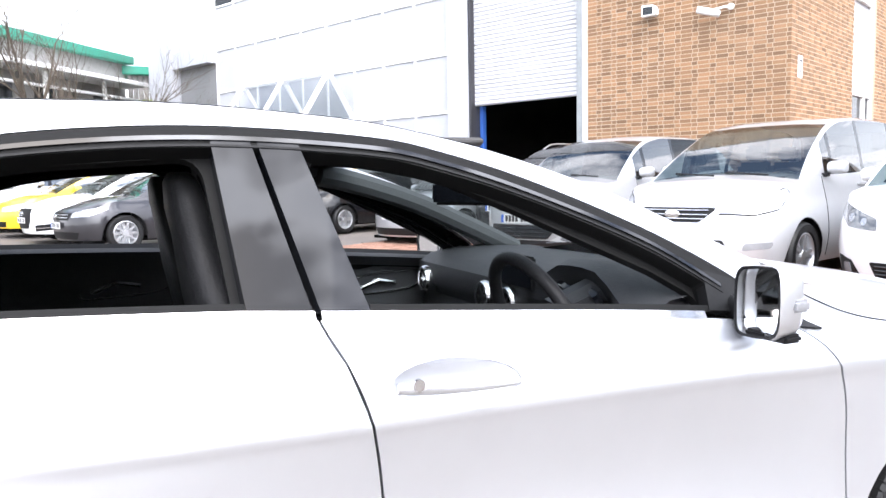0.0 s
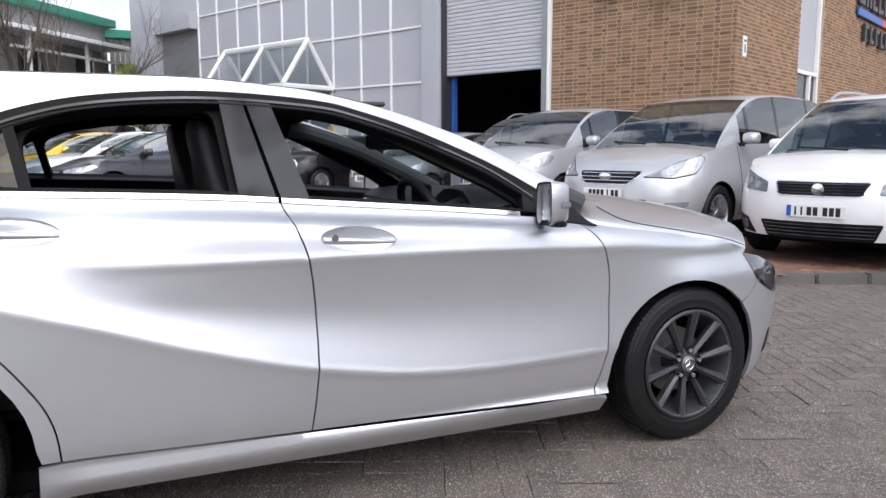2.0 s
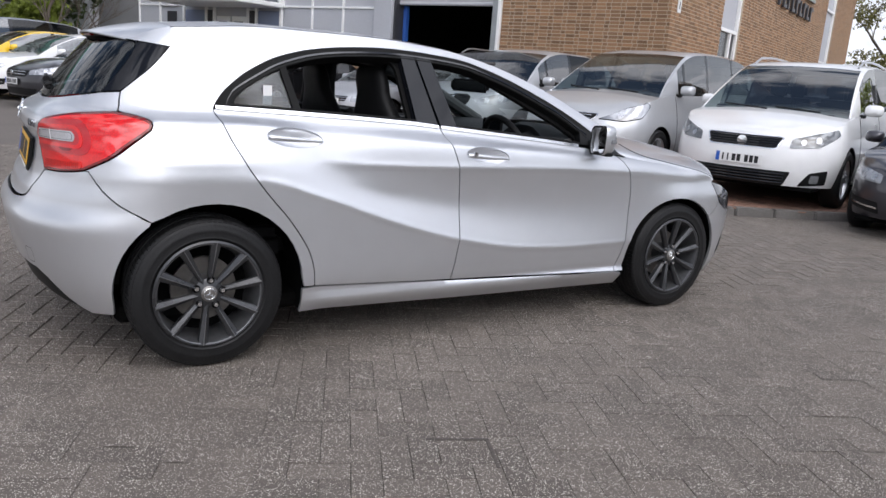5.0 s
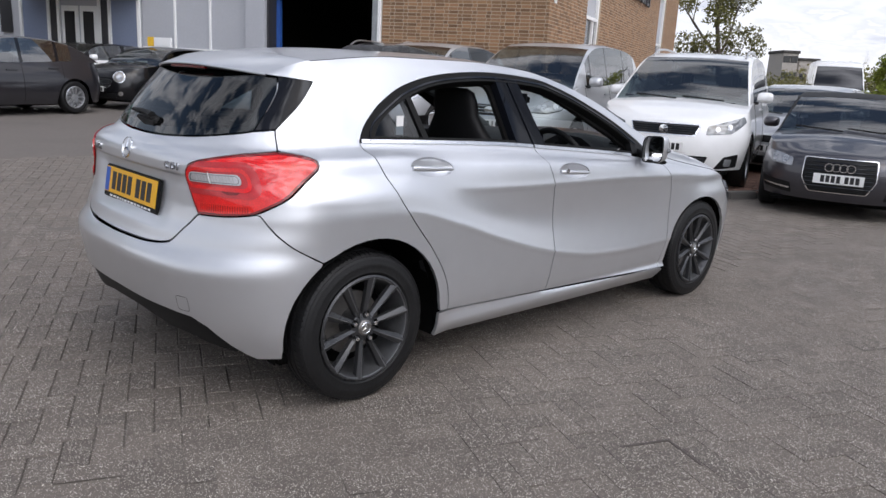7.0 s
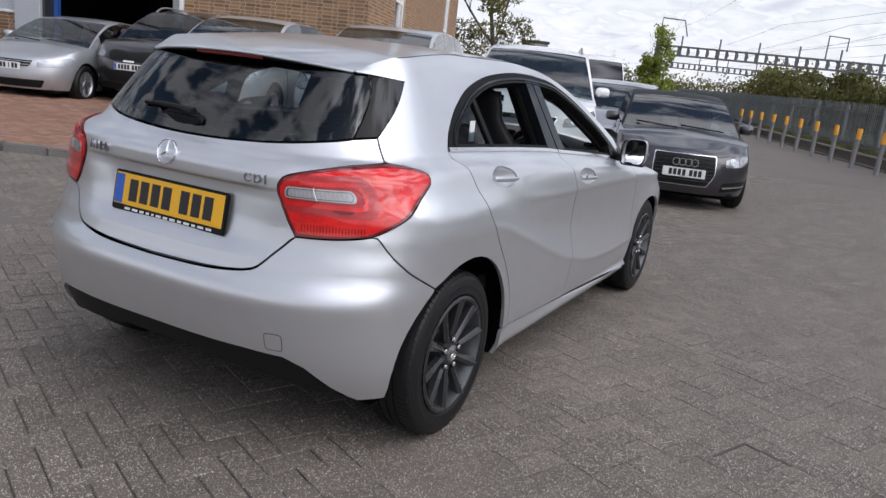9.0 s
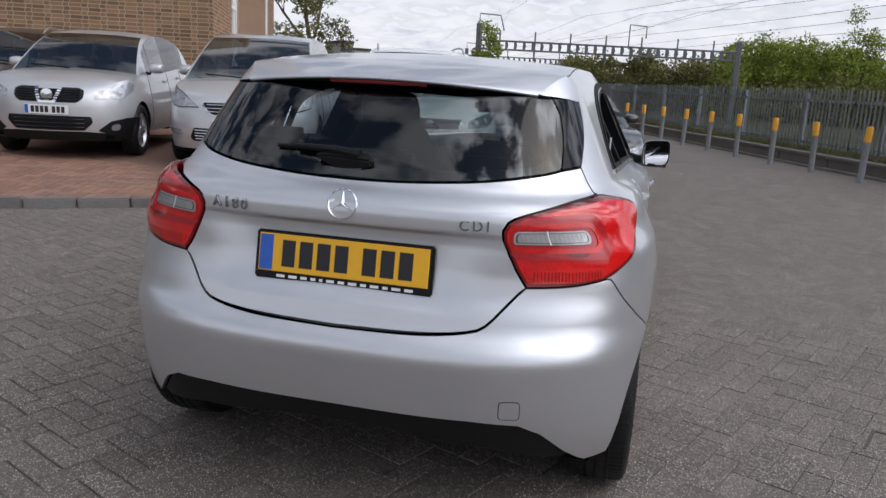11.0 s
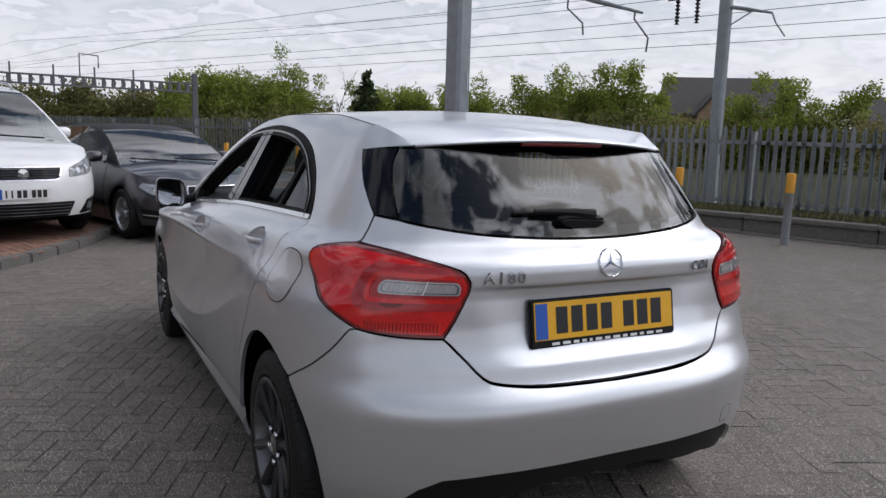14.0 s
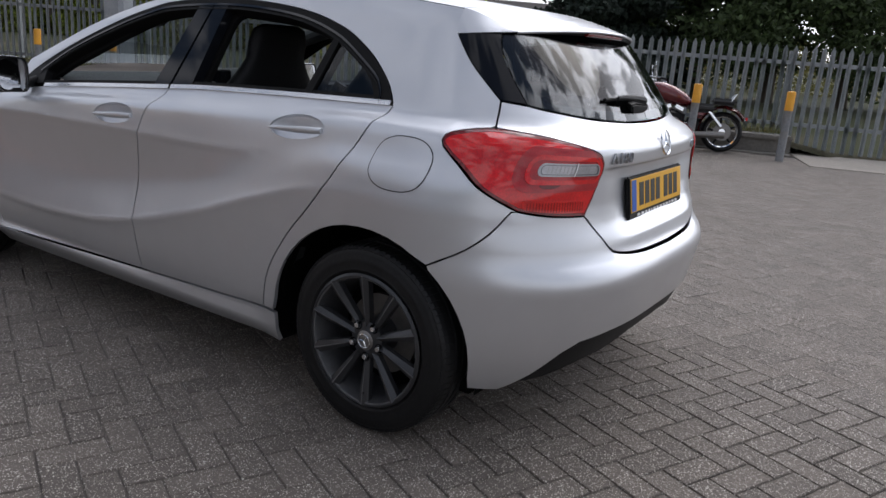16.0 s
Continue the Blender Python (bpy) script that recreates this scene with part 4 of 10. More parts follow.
def simple_wheel(parent, x, y, r, width, spokes, rim_mat, name="wheel"):
    """Tyre and spoked rim; the outer face looks to -y before turning."""
    side = 1 if y > 0 else -1
    w = new(name)
    w.parent = parent
    w.matrix_basis = pose(x, y, r, 0, 0, 180 if side > 0 else 0)
    h = width / 2
    rr = r * 0.66
    prof = [(rr, -h * 0.8), (rr + 0.02, -h), (r - 0.03, -h * 1.0), (r - 0.008, -h * 0.8), (r, -h * 0.5), (r, h * 0.5), (r - 0.008, h * 0.8), (r - 0.03, h), (rr, h * 0.8)]
    part("tyre", lathe(prof, 30), M["tyre"], w, smooth=40)
    bm = lathe([(rr + 0.004, -h * 0.86), (rr - 0.008, -h * 0.9), (rr - 0.02, -h * 0.7), (rr - 0.03, h * 0.5), (0.0, h * 0.5)], 30)
    for i in range(spokes):
        a = i / spokes * math.tau
        c, s = math.cos(a), math.sin(a)
        for da in ((-0.10, 0.10) if spokes < 7 else (0.0,)):
            ca, sa = math.cos(a + da), math.sin(a + da)
            wd = 0.016
            inner, outer = 0.045, rr - 0.012
            pts = [(inner * ca - wd * sa, inner * sa + wd * ca), (outer * math.cos(a + da * 1.5) - wd * sa, outer * math.sin(a + da * 1.5) + wd * ca),
                   (outer * math.cos(a + da * 1.5) + wd * sa, outer * math.sin(a + da * 1.5) - wd * ca), (inner * ca + wd * sa, inner * sa - wd * ca)]
            slab(bm, pts, 0.03, "y", -h * 0.72)
    lathe([(0.0, -h * 0.78), (0.05, -h * 0.78), (0.065, -h * 0.6), (0.065, 0)], 16, bm=bm)
    part("rim", bm, rim_mat, w, smooth=40)
    return w


def parked_car(name, spec, m, label, category="car", group=""):
    """A parked car, nose at x = 0 and standing on z = 0, built from one table of sizes."""
    S = spec
    L, H, W0 = S["L"], S["H"], S["W"] / 2
    top = thing(name, label, category, m, group)
    ax_f, ax_r = -S["fo"], -S["fo"] - S["wb"]
    R = S["R"]
    arch = R + 0.055
    sill = S.get("sill", 0.20)
    belt = S["belt"]                       # table of (x, z): bonnet edge, then waist line, to the tail
    prof = S.get("prof", [(0.15, 0.90), (0.30, 0.965), (0.55, 1.0), (0.75, 0.985), (0.95, 0.945), (1.2, 0.88)])

    def width(x, z):
        t = 1.0 - 0.035 * max(0.0, (x + 0.9) / 0.9) ** 2 - 0.05 * max(0.0, (-x - L + 1.0) / 1.0) ** 2
        return W0 * lerp_table(prof, z) * t

    nose_t, tail_t = S["nose"], S["tail"]
    sh = Shell(width, lambda z: lerp_table(nose_t, z), lambda z: -L + lerp_table(tail_t, z), -L + 0.55, -0.75, 0.55, 2.8, S.get("round", 2.3))

    def low(x):
        z = sill if ax_r < x < ax_f else sill + 0.02
        for a in (ax_f, ax_r):
            d = abs(x - a)
            if d < arch:
                z = max(z, R + math.sqrt(arch * arch - d * d) - 0.012)
        return z
    us = list(np.linspace(0, sh.u_r, 9)) + list(np.linspace(sh.u_r, sh.u_f, 90))[1:] + list(np.linspace(sh.u_f, sh.end, 14))[1:]
    for a in (ax_f, ax_r):
        us += [sh.u_side(a + s * arch * 0.999) for s in (-1, 1)]
    us = sorted(u for u in us if 0 <= u <= sh.end)
    nv = 9
    bm = bmesh.new()
    cols = []
    for u in us:
        x = sh.point(u, 0.6).x
        zt = lerp_table(belt, -x)
        zb = low(x)
        cols.append([sh.point(u, zb + (zt - zb) * k / nv) for k in range(nv + 1)])
    for sgn in (1, -1):
        vs = [[bm.verts.new((p.x, p.y * sgn, p.z)) for p in c] for c in cols]
        for a, b in zip(vs, vs[1:]):
            for k in range(nv):
                q = (a[k], b[k], b[k + 1], a[k + 1])
                try:
                    bm.faces.new(q if sgn > 0 else q[::-1])
                except ValueError:
                    pass
    nx = 6
    crown = S.get("crown", 0.05)
    rows = []
    for c in cols:
        e = c[-1]
        rows.append([bm.verts.new((e.x, e.y * (1 - 2 * k / nx), e.z + crown * (1 - (1 - 2 * k / nx) ** 2) * min(1, abs(e.y) / 0.5))) for k in range(nx + 1)])
    for a, b in zip(rows, rows[1:]):
        for k in range(nx):
            bm.faces.new((a[k], b[k], b[k + 1], a[k + 1]))
    bmesh.ops.remove_doubles(bm, verts=bm.verts[:], dist=0.0005)
    body = part("body", bm, S["paint"], top, S.get("body_label", ""), smooth=38)
    # floor and arch boxes, their shade put into a near-black colour
    bmf = boxed((-L + 0.25, -W0 * 0.80, sill - 0.03), (-0.2, W0 * 0.80, sill + 0.02), 0.01)
    part("underbody", bmf, M["liner"], top)
    for a in (ax_f, ax_r):
        part("arch_liner", boxed((a - arch, -W0 * 0.72, R * 0.6), (a + arch, W0 * 0.72, R + arch + 0.02)), M["liner"], top)
    # cabin
    roof = S["roof"]                       # (back from the nose, height): from the screen's foot over the roof to the tail
    x0, x1 = -roof[0][0], -roof[-1][0]
    xs = list(np.linspace(x0, x1, 46))
    tum = S.get("tumble", 0.20)
    rings = []
    for x in xs:
        zb = lerp_table(belt, -x) - 0.01
        zr = max(lerp_table(roof, -x), zb + 0.004)
        wb = width(max(min(x, -0.75), -L + 0.55), zb) - 0.012
        k = min(1.0, (zr - zb) / (H - lerp_table(belt, -S["screen_top"])))
        wr = wb - tum * k
        rings.append((x, [(-wb, zb), (-wb + (wb - wr) * 0.5, zb + (zr - zb) * 0.52), (-wr, zr - 0.055 * k), (-wr + 0.05 * k + 0.02, zr - 0.012 * k), (-wr * 0.5, zr + 0.018 * k), (0, zr + 0.026 * k)]))
    parts = {k: bmesh.new() for k in ("shell", "screen", "side", "side2", "rear", "priv", "priv2", "post")}

    def pillar(x):
        return any(a <= -x <= b for a, b in S["pillars"])
    for (xa, a), (xb, b) in zip(rings, rings[1:]):
        xm = -(xa + xb) / 2
        for sgn in (1, -1):
            for k in range(5):
                if k >= 3:
                    kind = "screen" if xm < S["screen_top"] else "rear" if xm > S["roof_end"] else "shell"
                elif k == 2:
                    kind = "shell"
                else:
                    kind = "shell" if xm < S["glass"][0] or xm > S["glass"][1] else "post" if pillar(-xm) else "priv" if xm > S.get("privacy", 99) else "side"
                q = parts[kind + "2" if sgn < 0 and kind in ("side", "priv") else kind]
                pts = [(xa, a[k][0] * sgn, a[k][1]), (xb, b[k][0] * sgn, b[k][1]), (xb, b[k + 1][0] * sgn, b[k + 1][1]), (xa, a[k + 1][0] * sgn, a[k + 1][1])]
                vs = [q.verts.new(p) for p in pts]
                q.faces.new(vs if sgn > 0 else vs[::-1])
    names = {"shell": ("cabin_shell", S.get("roof_paint", S["paint"])), "screen": ("windscreen", S.get("screen", M["pale_screen"])), "side": ("side_glass", M["screen_glass"]), "post": ("door_pillar", M["gloss_black"]),
             "priv": ("rear_side_glass", M["dark_glass"]), "rear": ("rear_window", M["dark_glass"])}
    names["side2"], names["priv2"] = names["side"], names["priv"]
    for kind, q in parts.items():
        if kind == "post" and q.faces:
            q.faces.ensure_lookup_table()
            for a, b in S["pillars"]:              # each pillar by itself, on either side
                for sgn in (1, -1):
                    one = bmesh.new()
                    for f in q.faces:
                        c = f.calc_center_median()
                        if a <= -c.x <= b and c.y * sgn > 0:
                            one.faces.new([one.verts.new(v.co) for v in f.verts])
                    if one.faces:
                        bmesh.ops.remove_doubles(one, verts=one.verts[:], dist=0.0008)
                        part("door_pillar", one, M["gloss_black"], top, smooth=30)
                    else:
                        one.free()
            q.free()
        elif q.faces:
            bmesh.ops.remove_doubles(q, verts=q.verts[:], dist=0.0008)
            part(names[kind][0], q, names[kind][1], top, smooth=30)
        else:
            q.free()
    # interior bulk: seats and dash, so the glass looks into a cabin
    zb = lerp_table(belt, S["screen_top"])
    cab = bmesh.new()
    box(cab, (-roof[-1][0] + 0.35, -W0 * 0.78, sill + 0.05), (x0 + 0.05, W0 * 0.78, zb - 0.12), 0.03)
    box(cab, (x0 - 0.45, -W0 * 0.76, zb - 0.14), (x0 + 0.02, W0 * 0.76, zb - 0.02), 0.04, 2)
    part("interior", cab, M["cabin"], top)
    for xx in (-S["screen_top"] - 0.45, -S["screen_top"] - 1.35):
        for yy in (-0.36, 0.36):
            bmx = boxed((xx - 0.12, yy - 0.23, zb - 0.35), (xx + 0.02, yy + 0.23, zb + 0.16), 0.05, 2)
            box(bmx, (xx - 0.10, yy - 0.13, zb + 0.17), (xx + 0.0, yy + 0.13, zb + 0.36), 0.04, 2)
            part("seat", bmx, M["cabin"], top)
    # wheels
    for a in (ax_f, ax_r):
        for sg in (-1, 1):
            simple_wheel(top, a, sg * (W0 - 0.115), R, 0.21, S.get("spokes", 5), S.get("rim", M["alloy"]))
    # fittings on the nose: outlines in (across, height); across is + to the car's left
    for nm, poly, mat, lift, mirrored in S["front"]:
        for sg in ((1, -1) if mirrored else (1,)):
            pl = [(sh.end + sg * y, z) for y, z in poly]
            part(nm, keep(nm, patch(sh.point, sh.normal, round_poly(pl, 0.02, 2), 0.05, 0.05, lift, 0.02), mat), None, top)
    # bars in the grille
    for nm, y0, y1, z0, z1, count, mat in S.get("bars", []):
        for i in range(count):
            z = z0 + (z1 - z0) * (i + 0.5) / count
            pts = [sh.point(sh.end + y0 + (y1 - y0) * k / 8, z) + sh.normal(sh.end + y0 + (y1 - y0) * k / 8, z) * 0.014 for k in range(9)]
            part(nm, tubed(pts, 0.007, 6), mat, top)
    if S.get("badge"):
        z, r, kind = S["badge"]
        p = sh.point(sh.end, z)
        mm = pose(p.x + 0.022, 0, z, 0, 0, 90)
        if kind == "rings":
            for i in range(4):
                bmr = lathe([(r * 0.82, -0.004), (r * 0.82, 0.004), (r, 0.004), (r, -0.004)], 20, closed=True)
                part("badge_ring", bmr, M["chrome"], top, m=pose(p.x + 0.03, (i - 1.5) * r * 1.55, z, 0, 0, 90))
        else:
            bmr = lathe([(0.0, -0.012), (r, -0.008), (r, 0.006), (0, 0.006)], 20)
            bmr.transform(Matrix.Diagonal((1.5 if kind == "oval" else 1, 1, 0.8 if kind == "oval" else 1, 1)))
            part("badge", bmr, M["chrome"], top, "plain chrome badge", m=mm)
    z = S["plate_z"]
    p = sh.point(sh.end, z)
    plate_marks(top, pose(p.x + 0.018, 0, z - 0.055, 0, 0, 90), 0.52, 0.111, M["plate_white"], hash(len(label)) % 50, S.get("blue", True))
    # mirrors
    xm = -S["mirror"]
    zb = lerp_table(belt, S["mirror"])
    for sg in (-1, 1):
        y = width(xm, zb) + 0.02
        bmm = mirror_case(xm, zb + 0.075)
        bmm.transform(Matrix.Translation((0, y, 0)) if sg > 0 else Matrix.Translation((0, -y - 0.20, 0)))
        mir = part("door_mirror", bmm, S.get("mirror_paint", S["paint"]), top, smooth=50)
        part("mirror_foot", boxed((xm - 0.02, sg * (y - 0.06) - 0.05, zb - 0.02), (xm + 0.05, sg * (y - 0.06) + 0.09, zb + 0.02), 0.008), M["black_trim"], mir)
        part("mirror_glass", boxed((xm - 0.056, sg * (y + 0.1) - 0.075, zb + 0.025), (xm - 0.051, sg * (y + 0.1) + 0.075, zb + 0.125)), M["chrome"], mir)
    # door shuts as thin dark grooves, and handles
    for xd in S["doors"]:
        for sg in (-1, 1):
            zt = lerp_table(belt, xd) - 0.01
            pts = [Vector((-xd, sg * (width(-xd, z) + 0.0005), z)) for z in np.linspace(low(-xd) + 0.06, zt, 8)]
            part("door_shut", tubed(pts, 0.004, 4), M["black_trim"], top)
    for xh in S.get("handles", []):
        for sg in (-1, 1):
            z = lerp_table(belt, xh) - 0.13
            y = width(-xh, z)
            part("door_handle", boxed((-xh - 0.11, sg * (y + 0.012) - 0.012, z - 0.014), (-xh + 0.11, sg * (y + 0.012) + 0.012, z + 0.014), 0.008, 2), S["paint"], top)
    if S.get("rails"):
        a, b = S["rails"]
        for sg in (-1, 1):
            pts = []
            for k in range(11):
                x = -(a + (b - a) * k / 10)
                wb = width(max(min(x, -0.75), -L + 0.55), lerp_table(belt, -x)) - 0.012
                pts.append((x, sg * (wb - tum - 0.02), lerp_table(roof, -x) + (0.045 if 0 < k < 10 else 0.0)))
            part("roof_rail", tubed(pts, 0.016, 6), S.get("rail_mat", M["alloy"]), top)
    for sg in (-1, 1):                       # wipers
        bmw = tubed([(x0 + 0.06, sg * 0.3 + 0.25, lerp_table(belt, -x0) + 0.055), (x0 - 0.10, sg * 0.3 - 0.3, lerp_table(belt, -x0) + 0.085)], 0.010, 5)
        part("wiper", bmw, M["black_trim"], top)
    return top

# ---- parked cars ----
M["reflector"] = material("lamp_reflector", (0.42, 0.43, 0.45), 0.28, 0.8, var=0.25, coarse=20, fine=120)
M["lens_grey"] = material("grey_lamp_lens", (0.13, 0.135, 0.14), 0.08, 0.3, var=0.35, coarse=16, fine=90, coat=1.0)


def bowls(*at):
    """Round reflector bowls behind a headlamp's lens."""
    return [("lamp_bowl", [(x + r * math.cos(k / 12 * math.tau), z + r * math.sin(k / 12 * math.tau)) for k in range(12)], M["reflector"], 0.009, True) for x, z, r in at]


def mpv_spec(**kw):
    s = dict(L=4.85, H=1.72, W=1.90, wb=2.92, fo=0.95, R=0.335, paint=P_WHITE, sill=0.24,
             belt=[(0.0, 0.80), (0.12, 0.84), (0.4, 0.93), (0.9, 1.01), (1.25, 1.05), (2.2, 1.08), (4.2, 1.16), (4.85, 1.16)],
             nose=[(0.15, -0.10), (0.30, -0.03), (0.45, 0.0), (0.62, -0.01), (0.75, -0.05), (0.90, -0.22), (1.1, -0.5)],
             tail=[(0.15, 0.10), (0.4, 0.0), (0.7, 0.0), (1.2, 0.10)],
             roof=[(0.98, 1.03), (1.25, 1.22), (1.6, 1.43), (1.95, 1.60), (2.3, 1.68), (3.0, 1.715), (3.9, 1.69), (4.45, 1.60), (4.62, 1.40), (4.80, 1.16)],
             screen_top=2.0, roof_end=4.42, glass=(1.55, 4.40), pillars=[(1.78, 1.86), (2.62, 2.72), (3.62, 3.72)], privacy=2.70,
             doors=[1.45, 2.66, 3.66], handles=[2.45, 3.4], mirror=1.55, plate_z=0.52, rails=(2.1, 4.4))
    s.update(kw)
    return s


seat_front = [
    ("grille_frame", [(-0.375, 0.652), (0.375, 0.652), (0.438, 0.79), (-0.438, 0.79)], M["chrome_satin"], 0.003, False),
    ("grille", [(-0.36, 0.664), (0.36, 0.664), (0.42, 0.78), (-0.42, 0.78)], M["black_trim"], 0.008, False),
    ("lower_intake", [(-0.50, 0.26), (0.50, 0.26), (0.56, 0.42), (-0.56, 0.42)], M["black_trim"], 0.004, False),
    ("headlight", [(0.50, 0.675), (0.82, 0.700), (1.12, 0.845), (1.06, 0.905), (0.78, 0.845), (0.52, 0.775)], M["lens_grey"], 0.006, True),
    ("fog_lamp", [(0.66, 0.27), (1.00, 0.30), (0.98, 0.46), (0.76, 0.42)], M["black_trim"], 0.004, True),
    ("fog_lens", [(0.78, 0.31), (0.88, 0.31), (0.88, 0.40), (0.78, 0.40)], M["lens"], 0.012, True)]
HEAD = 200


def at_plate(x, y, heading, up=0.0):
    return pose(x, y, rise(y) + up, 0, 0, heading)


parked_car("white_mpv", mpv_spec(front=seat_front + bowls((0.64, 0.745, 0.032), (0.80, 0.775, 0.036)), bars=[("grille_bar", -0.38, 0.38, 0.67, 0.77, 4, M["gloss_black"]), ("intake_bar", -0.5, 0.5, 0.28, 0.41, 4, M["gloss_black"])],
                                 badge=(0.72, 0.055, "disc")), at_plate(6.56, 1.72, HEAD, BAY_UP), "white people carrier with black grille on red paving", "people carrier")
ford_front = [
    ("grille_frame", [(-0.30, 0.675), (0.30, 0.675), (0.44, 0.80), (0.43, 0.835), (-0.43, 0.835), (-0.44, 0.80)], M["chrome_satin"], 0.004, False),
    ("grille", [(-0.285, 0.688), (0.285, 0.688), (0.415, 0.80), (0.41, 0.822), (-0.41, 0.822), (-0.415, 0.80)], M["black_trim"], 0.009, False),
    ("lower_intake", [(-0.54, 0.36), (0.54, 0.36), (0.58, 0.40), (0.52, 0.52), (-0.52, 0.52), (-0.58, 0.40)], M["black_trim"], 0.004, False),
    ("headlight_edge", [(0.455, 0.765), (0.80, 0.750), (1.06, 0.80), (1.24, 0.975), (1.13, 1.015), (0.80, 0.935)], M["black_trim"], 0.003, True),
    ("headlight", [(0.475, 0.772), (0.80, 0.760), (1.05, 0.81), (1.22, 0.97), (1.13, 1.004), (0.80, 0.925)], M["lens"], 0.007, True),
    ("fog_lens", [(0.70, 0.42), (0.98, 0.44), (1.0, 0.50), (0.72, 0.49)], M["lens"], 0.006, True)]
parked_car("silver_mpv", mpv_spec(paint=P_BEIGE, front=ford_front + bowls((0.74, 0.825, 0.045), (0.93, 0.86, 0.05)), H=1.81,
                                  belt=[(0.0, 0.85), (0.12, 0.90), (0.4, 0.99), (0.9, 1.07), (1.25, 1.12), (2.2, 1.14), (4.2, 1.21), (4.85, 1.21)],
                                  roof=[(0.98, 1.09), (1.25, 1.29), (1.6, 1.50), (1.95, 1.67), (2.3, 1.75), (3.0, 1.785), (3.9, 1.76), (4.45, 1.66), (4.62, 1.46), (4.80, 1.21)], plate_z=0.58, blue=False, rails=None, privacy=99,
                                  bars=[("grille_bar", -0.36, 0.36, 0.70, 0.815, 3, M["chrome_satin"]), ("intake_bar", -0.50, 0.50, 0.375, 0.51, 4, M["chrome_satin"])],
                                  badge=(0.765, 0.055, "oval")), at_plate(5.88, 4.0, 198, BAY_UP), "silver people carrier with slatted chrome grille", "people carrier")
nis_front = [
    ("grille", [(-0.34, 0.71), (0.34, 0.71), (0.42, 0.77), (0.43, 0.86), (0.36, 0.89), (-0.36, 0.89), (-0.43, 0.86), (-0.42, 0.77)], M["black_trim"], 0.004, False),
    ("grille_chevron", [(0.13, 0.885), (0.175, 0.885), (0.105, 0.705), (0.06, 0.705)], M["chrome"], 0.016, True),
    ("grille_chevron_foot", [(-0.105, 0.70), (0.105, 0.70), (0.095, 0.725), (-0.095, 0.725)], M["chrome"], 0.0165, False),
    ("lower_intake", [(-0.42, 0.37), (0.42, 0.37), (0.52, 0.47), (0.50, 0.545), (-0.50, 0.545), (-0.52, 0.47)], M["black_trim"], 0.004, False),
    ("lower_bumper", [(-0.95, 0.24), (0.95, 0.24), (0.80, 0.33), (0.42, 0.355), (-0.42, 0.355), (-0.80, 0.33)], M["black_trim"], 0.006, False),
    ("bumper_corner", [(0.58, 0.37), (0.80, 0.30), (1.02, 0.26), (1.30, 0.26), (1.30, 0.54), (0.98, 0.53), (0.74, 0.49)], M["black_trim"], 0.005, True),
    ("headlight", [(0.54, 0.76), (0.90, 0.765), (1.16, 0.87), (1.24, 0.95), (1.10, 0.985), (0.84, 0.92), (0.54, 0.84)], M["lens"], 0.006, True),
    ("fog_lens", [(0.74, 0.38), (0.80, 0.37), (0.86, 0.385), (0.87, 0.44), (0.82, 0.46), (0.75, 0.44)], M["lens"], 0.012, True)]
SUV = dict(L=4.33, H=1.68, W=1.80, wb=2.63, fo=0.88, R=0.345, paint=P_BEIGE, sill=0.30,
           belt=[(0.0, 0.86), (0.12, 0.92), (0.4, 1.0), (0.9, 1.06), (1.2, 1.09), (2.4, 1.12), (3.8, 1.19), (4.33, 1.19)],
           nose=[(0.15, -0.12), (0.32, -0.03), (0.5, 0.0), (0.7, 0.0), (0.82, -0.04), (0.98, -0.22), (1.15, -0.5)],
           tail=[(0.15, 0.10), (0.4, 0.0), (0.7, 0.0), (1.2, 0.12)],
           roof=[(1.0, 1.08), (1.3, 1.30), (1.6, 1.49), (1.9, 1.61), (2.3, 1.67), (3.0, 1.67), (3.6, 1.61), (3.95, 1.46), (4.2, 1.19)],
           screen_top=1.85, roof_end=3.7, glass=(1.45, 3.75), pillars=[(1.66, 1.72), (2.42, 2.52), (3.25, 3.33)], privacy=2.5,
           doors=[1.4, 2.46, 3.3], handles=[2.25, 3.1], mirror=1.45, plate_z=0.62)
parked_car("silver_crossover", dict(SUV, front=nis_front + bowls((0.70, 0.82, 0.042), (0.92, 0.86, 0.05)), badge=(0.80, 0.072, "disc"), bars=[("grille_bar", -0.38, 0.38, 0.73, 0.87, 5, M["gloss_black"]), ("intake_bar", -0.42, 0.42, 0.39, 0.53, 3, M["gloss_black"])]),
           at_plate(5.42, 6.3, 200, BAY_UP), "silver crossover with black grille and chrome chevron", "crossover")
audi_front = [
    ("grille_frame", [(-0.31, 0.31), (0.31, 0.31), (0.39, 0.46), (0.39, 0.70), (-0.39, 0.70), (-0.39, 0.46)], M["chrome_satin"], 0.003, False),
    ("grille", [(-0.297, 0.322), (0.297, 0.322), (0.376, 0.465), (0.376, 0.688), (-0.376, 0.688), (-0.376, 0.465)], M["black_trim"], 0.012, False),
    ("side_intake", [(0.50, 0.26), (0.95, 0.30), (0.98, 0.42), (0.52, 0.38)], M["black_trim"], 0.004, True),
    ("bright_strip", [(0.52, 0.31), (0.94, 0.34), (0.94, 0.355), (0.52, 0.33)], M["chrome_satin"], 0.012, True),
    ("headlight", [(0.52, 0.575), (0.80, 0.590), (1.00, 0.680), (0.93, 0.725), (0.70, 0.705), (0.52, 0.665)], M["lens"], 0.006, True)]
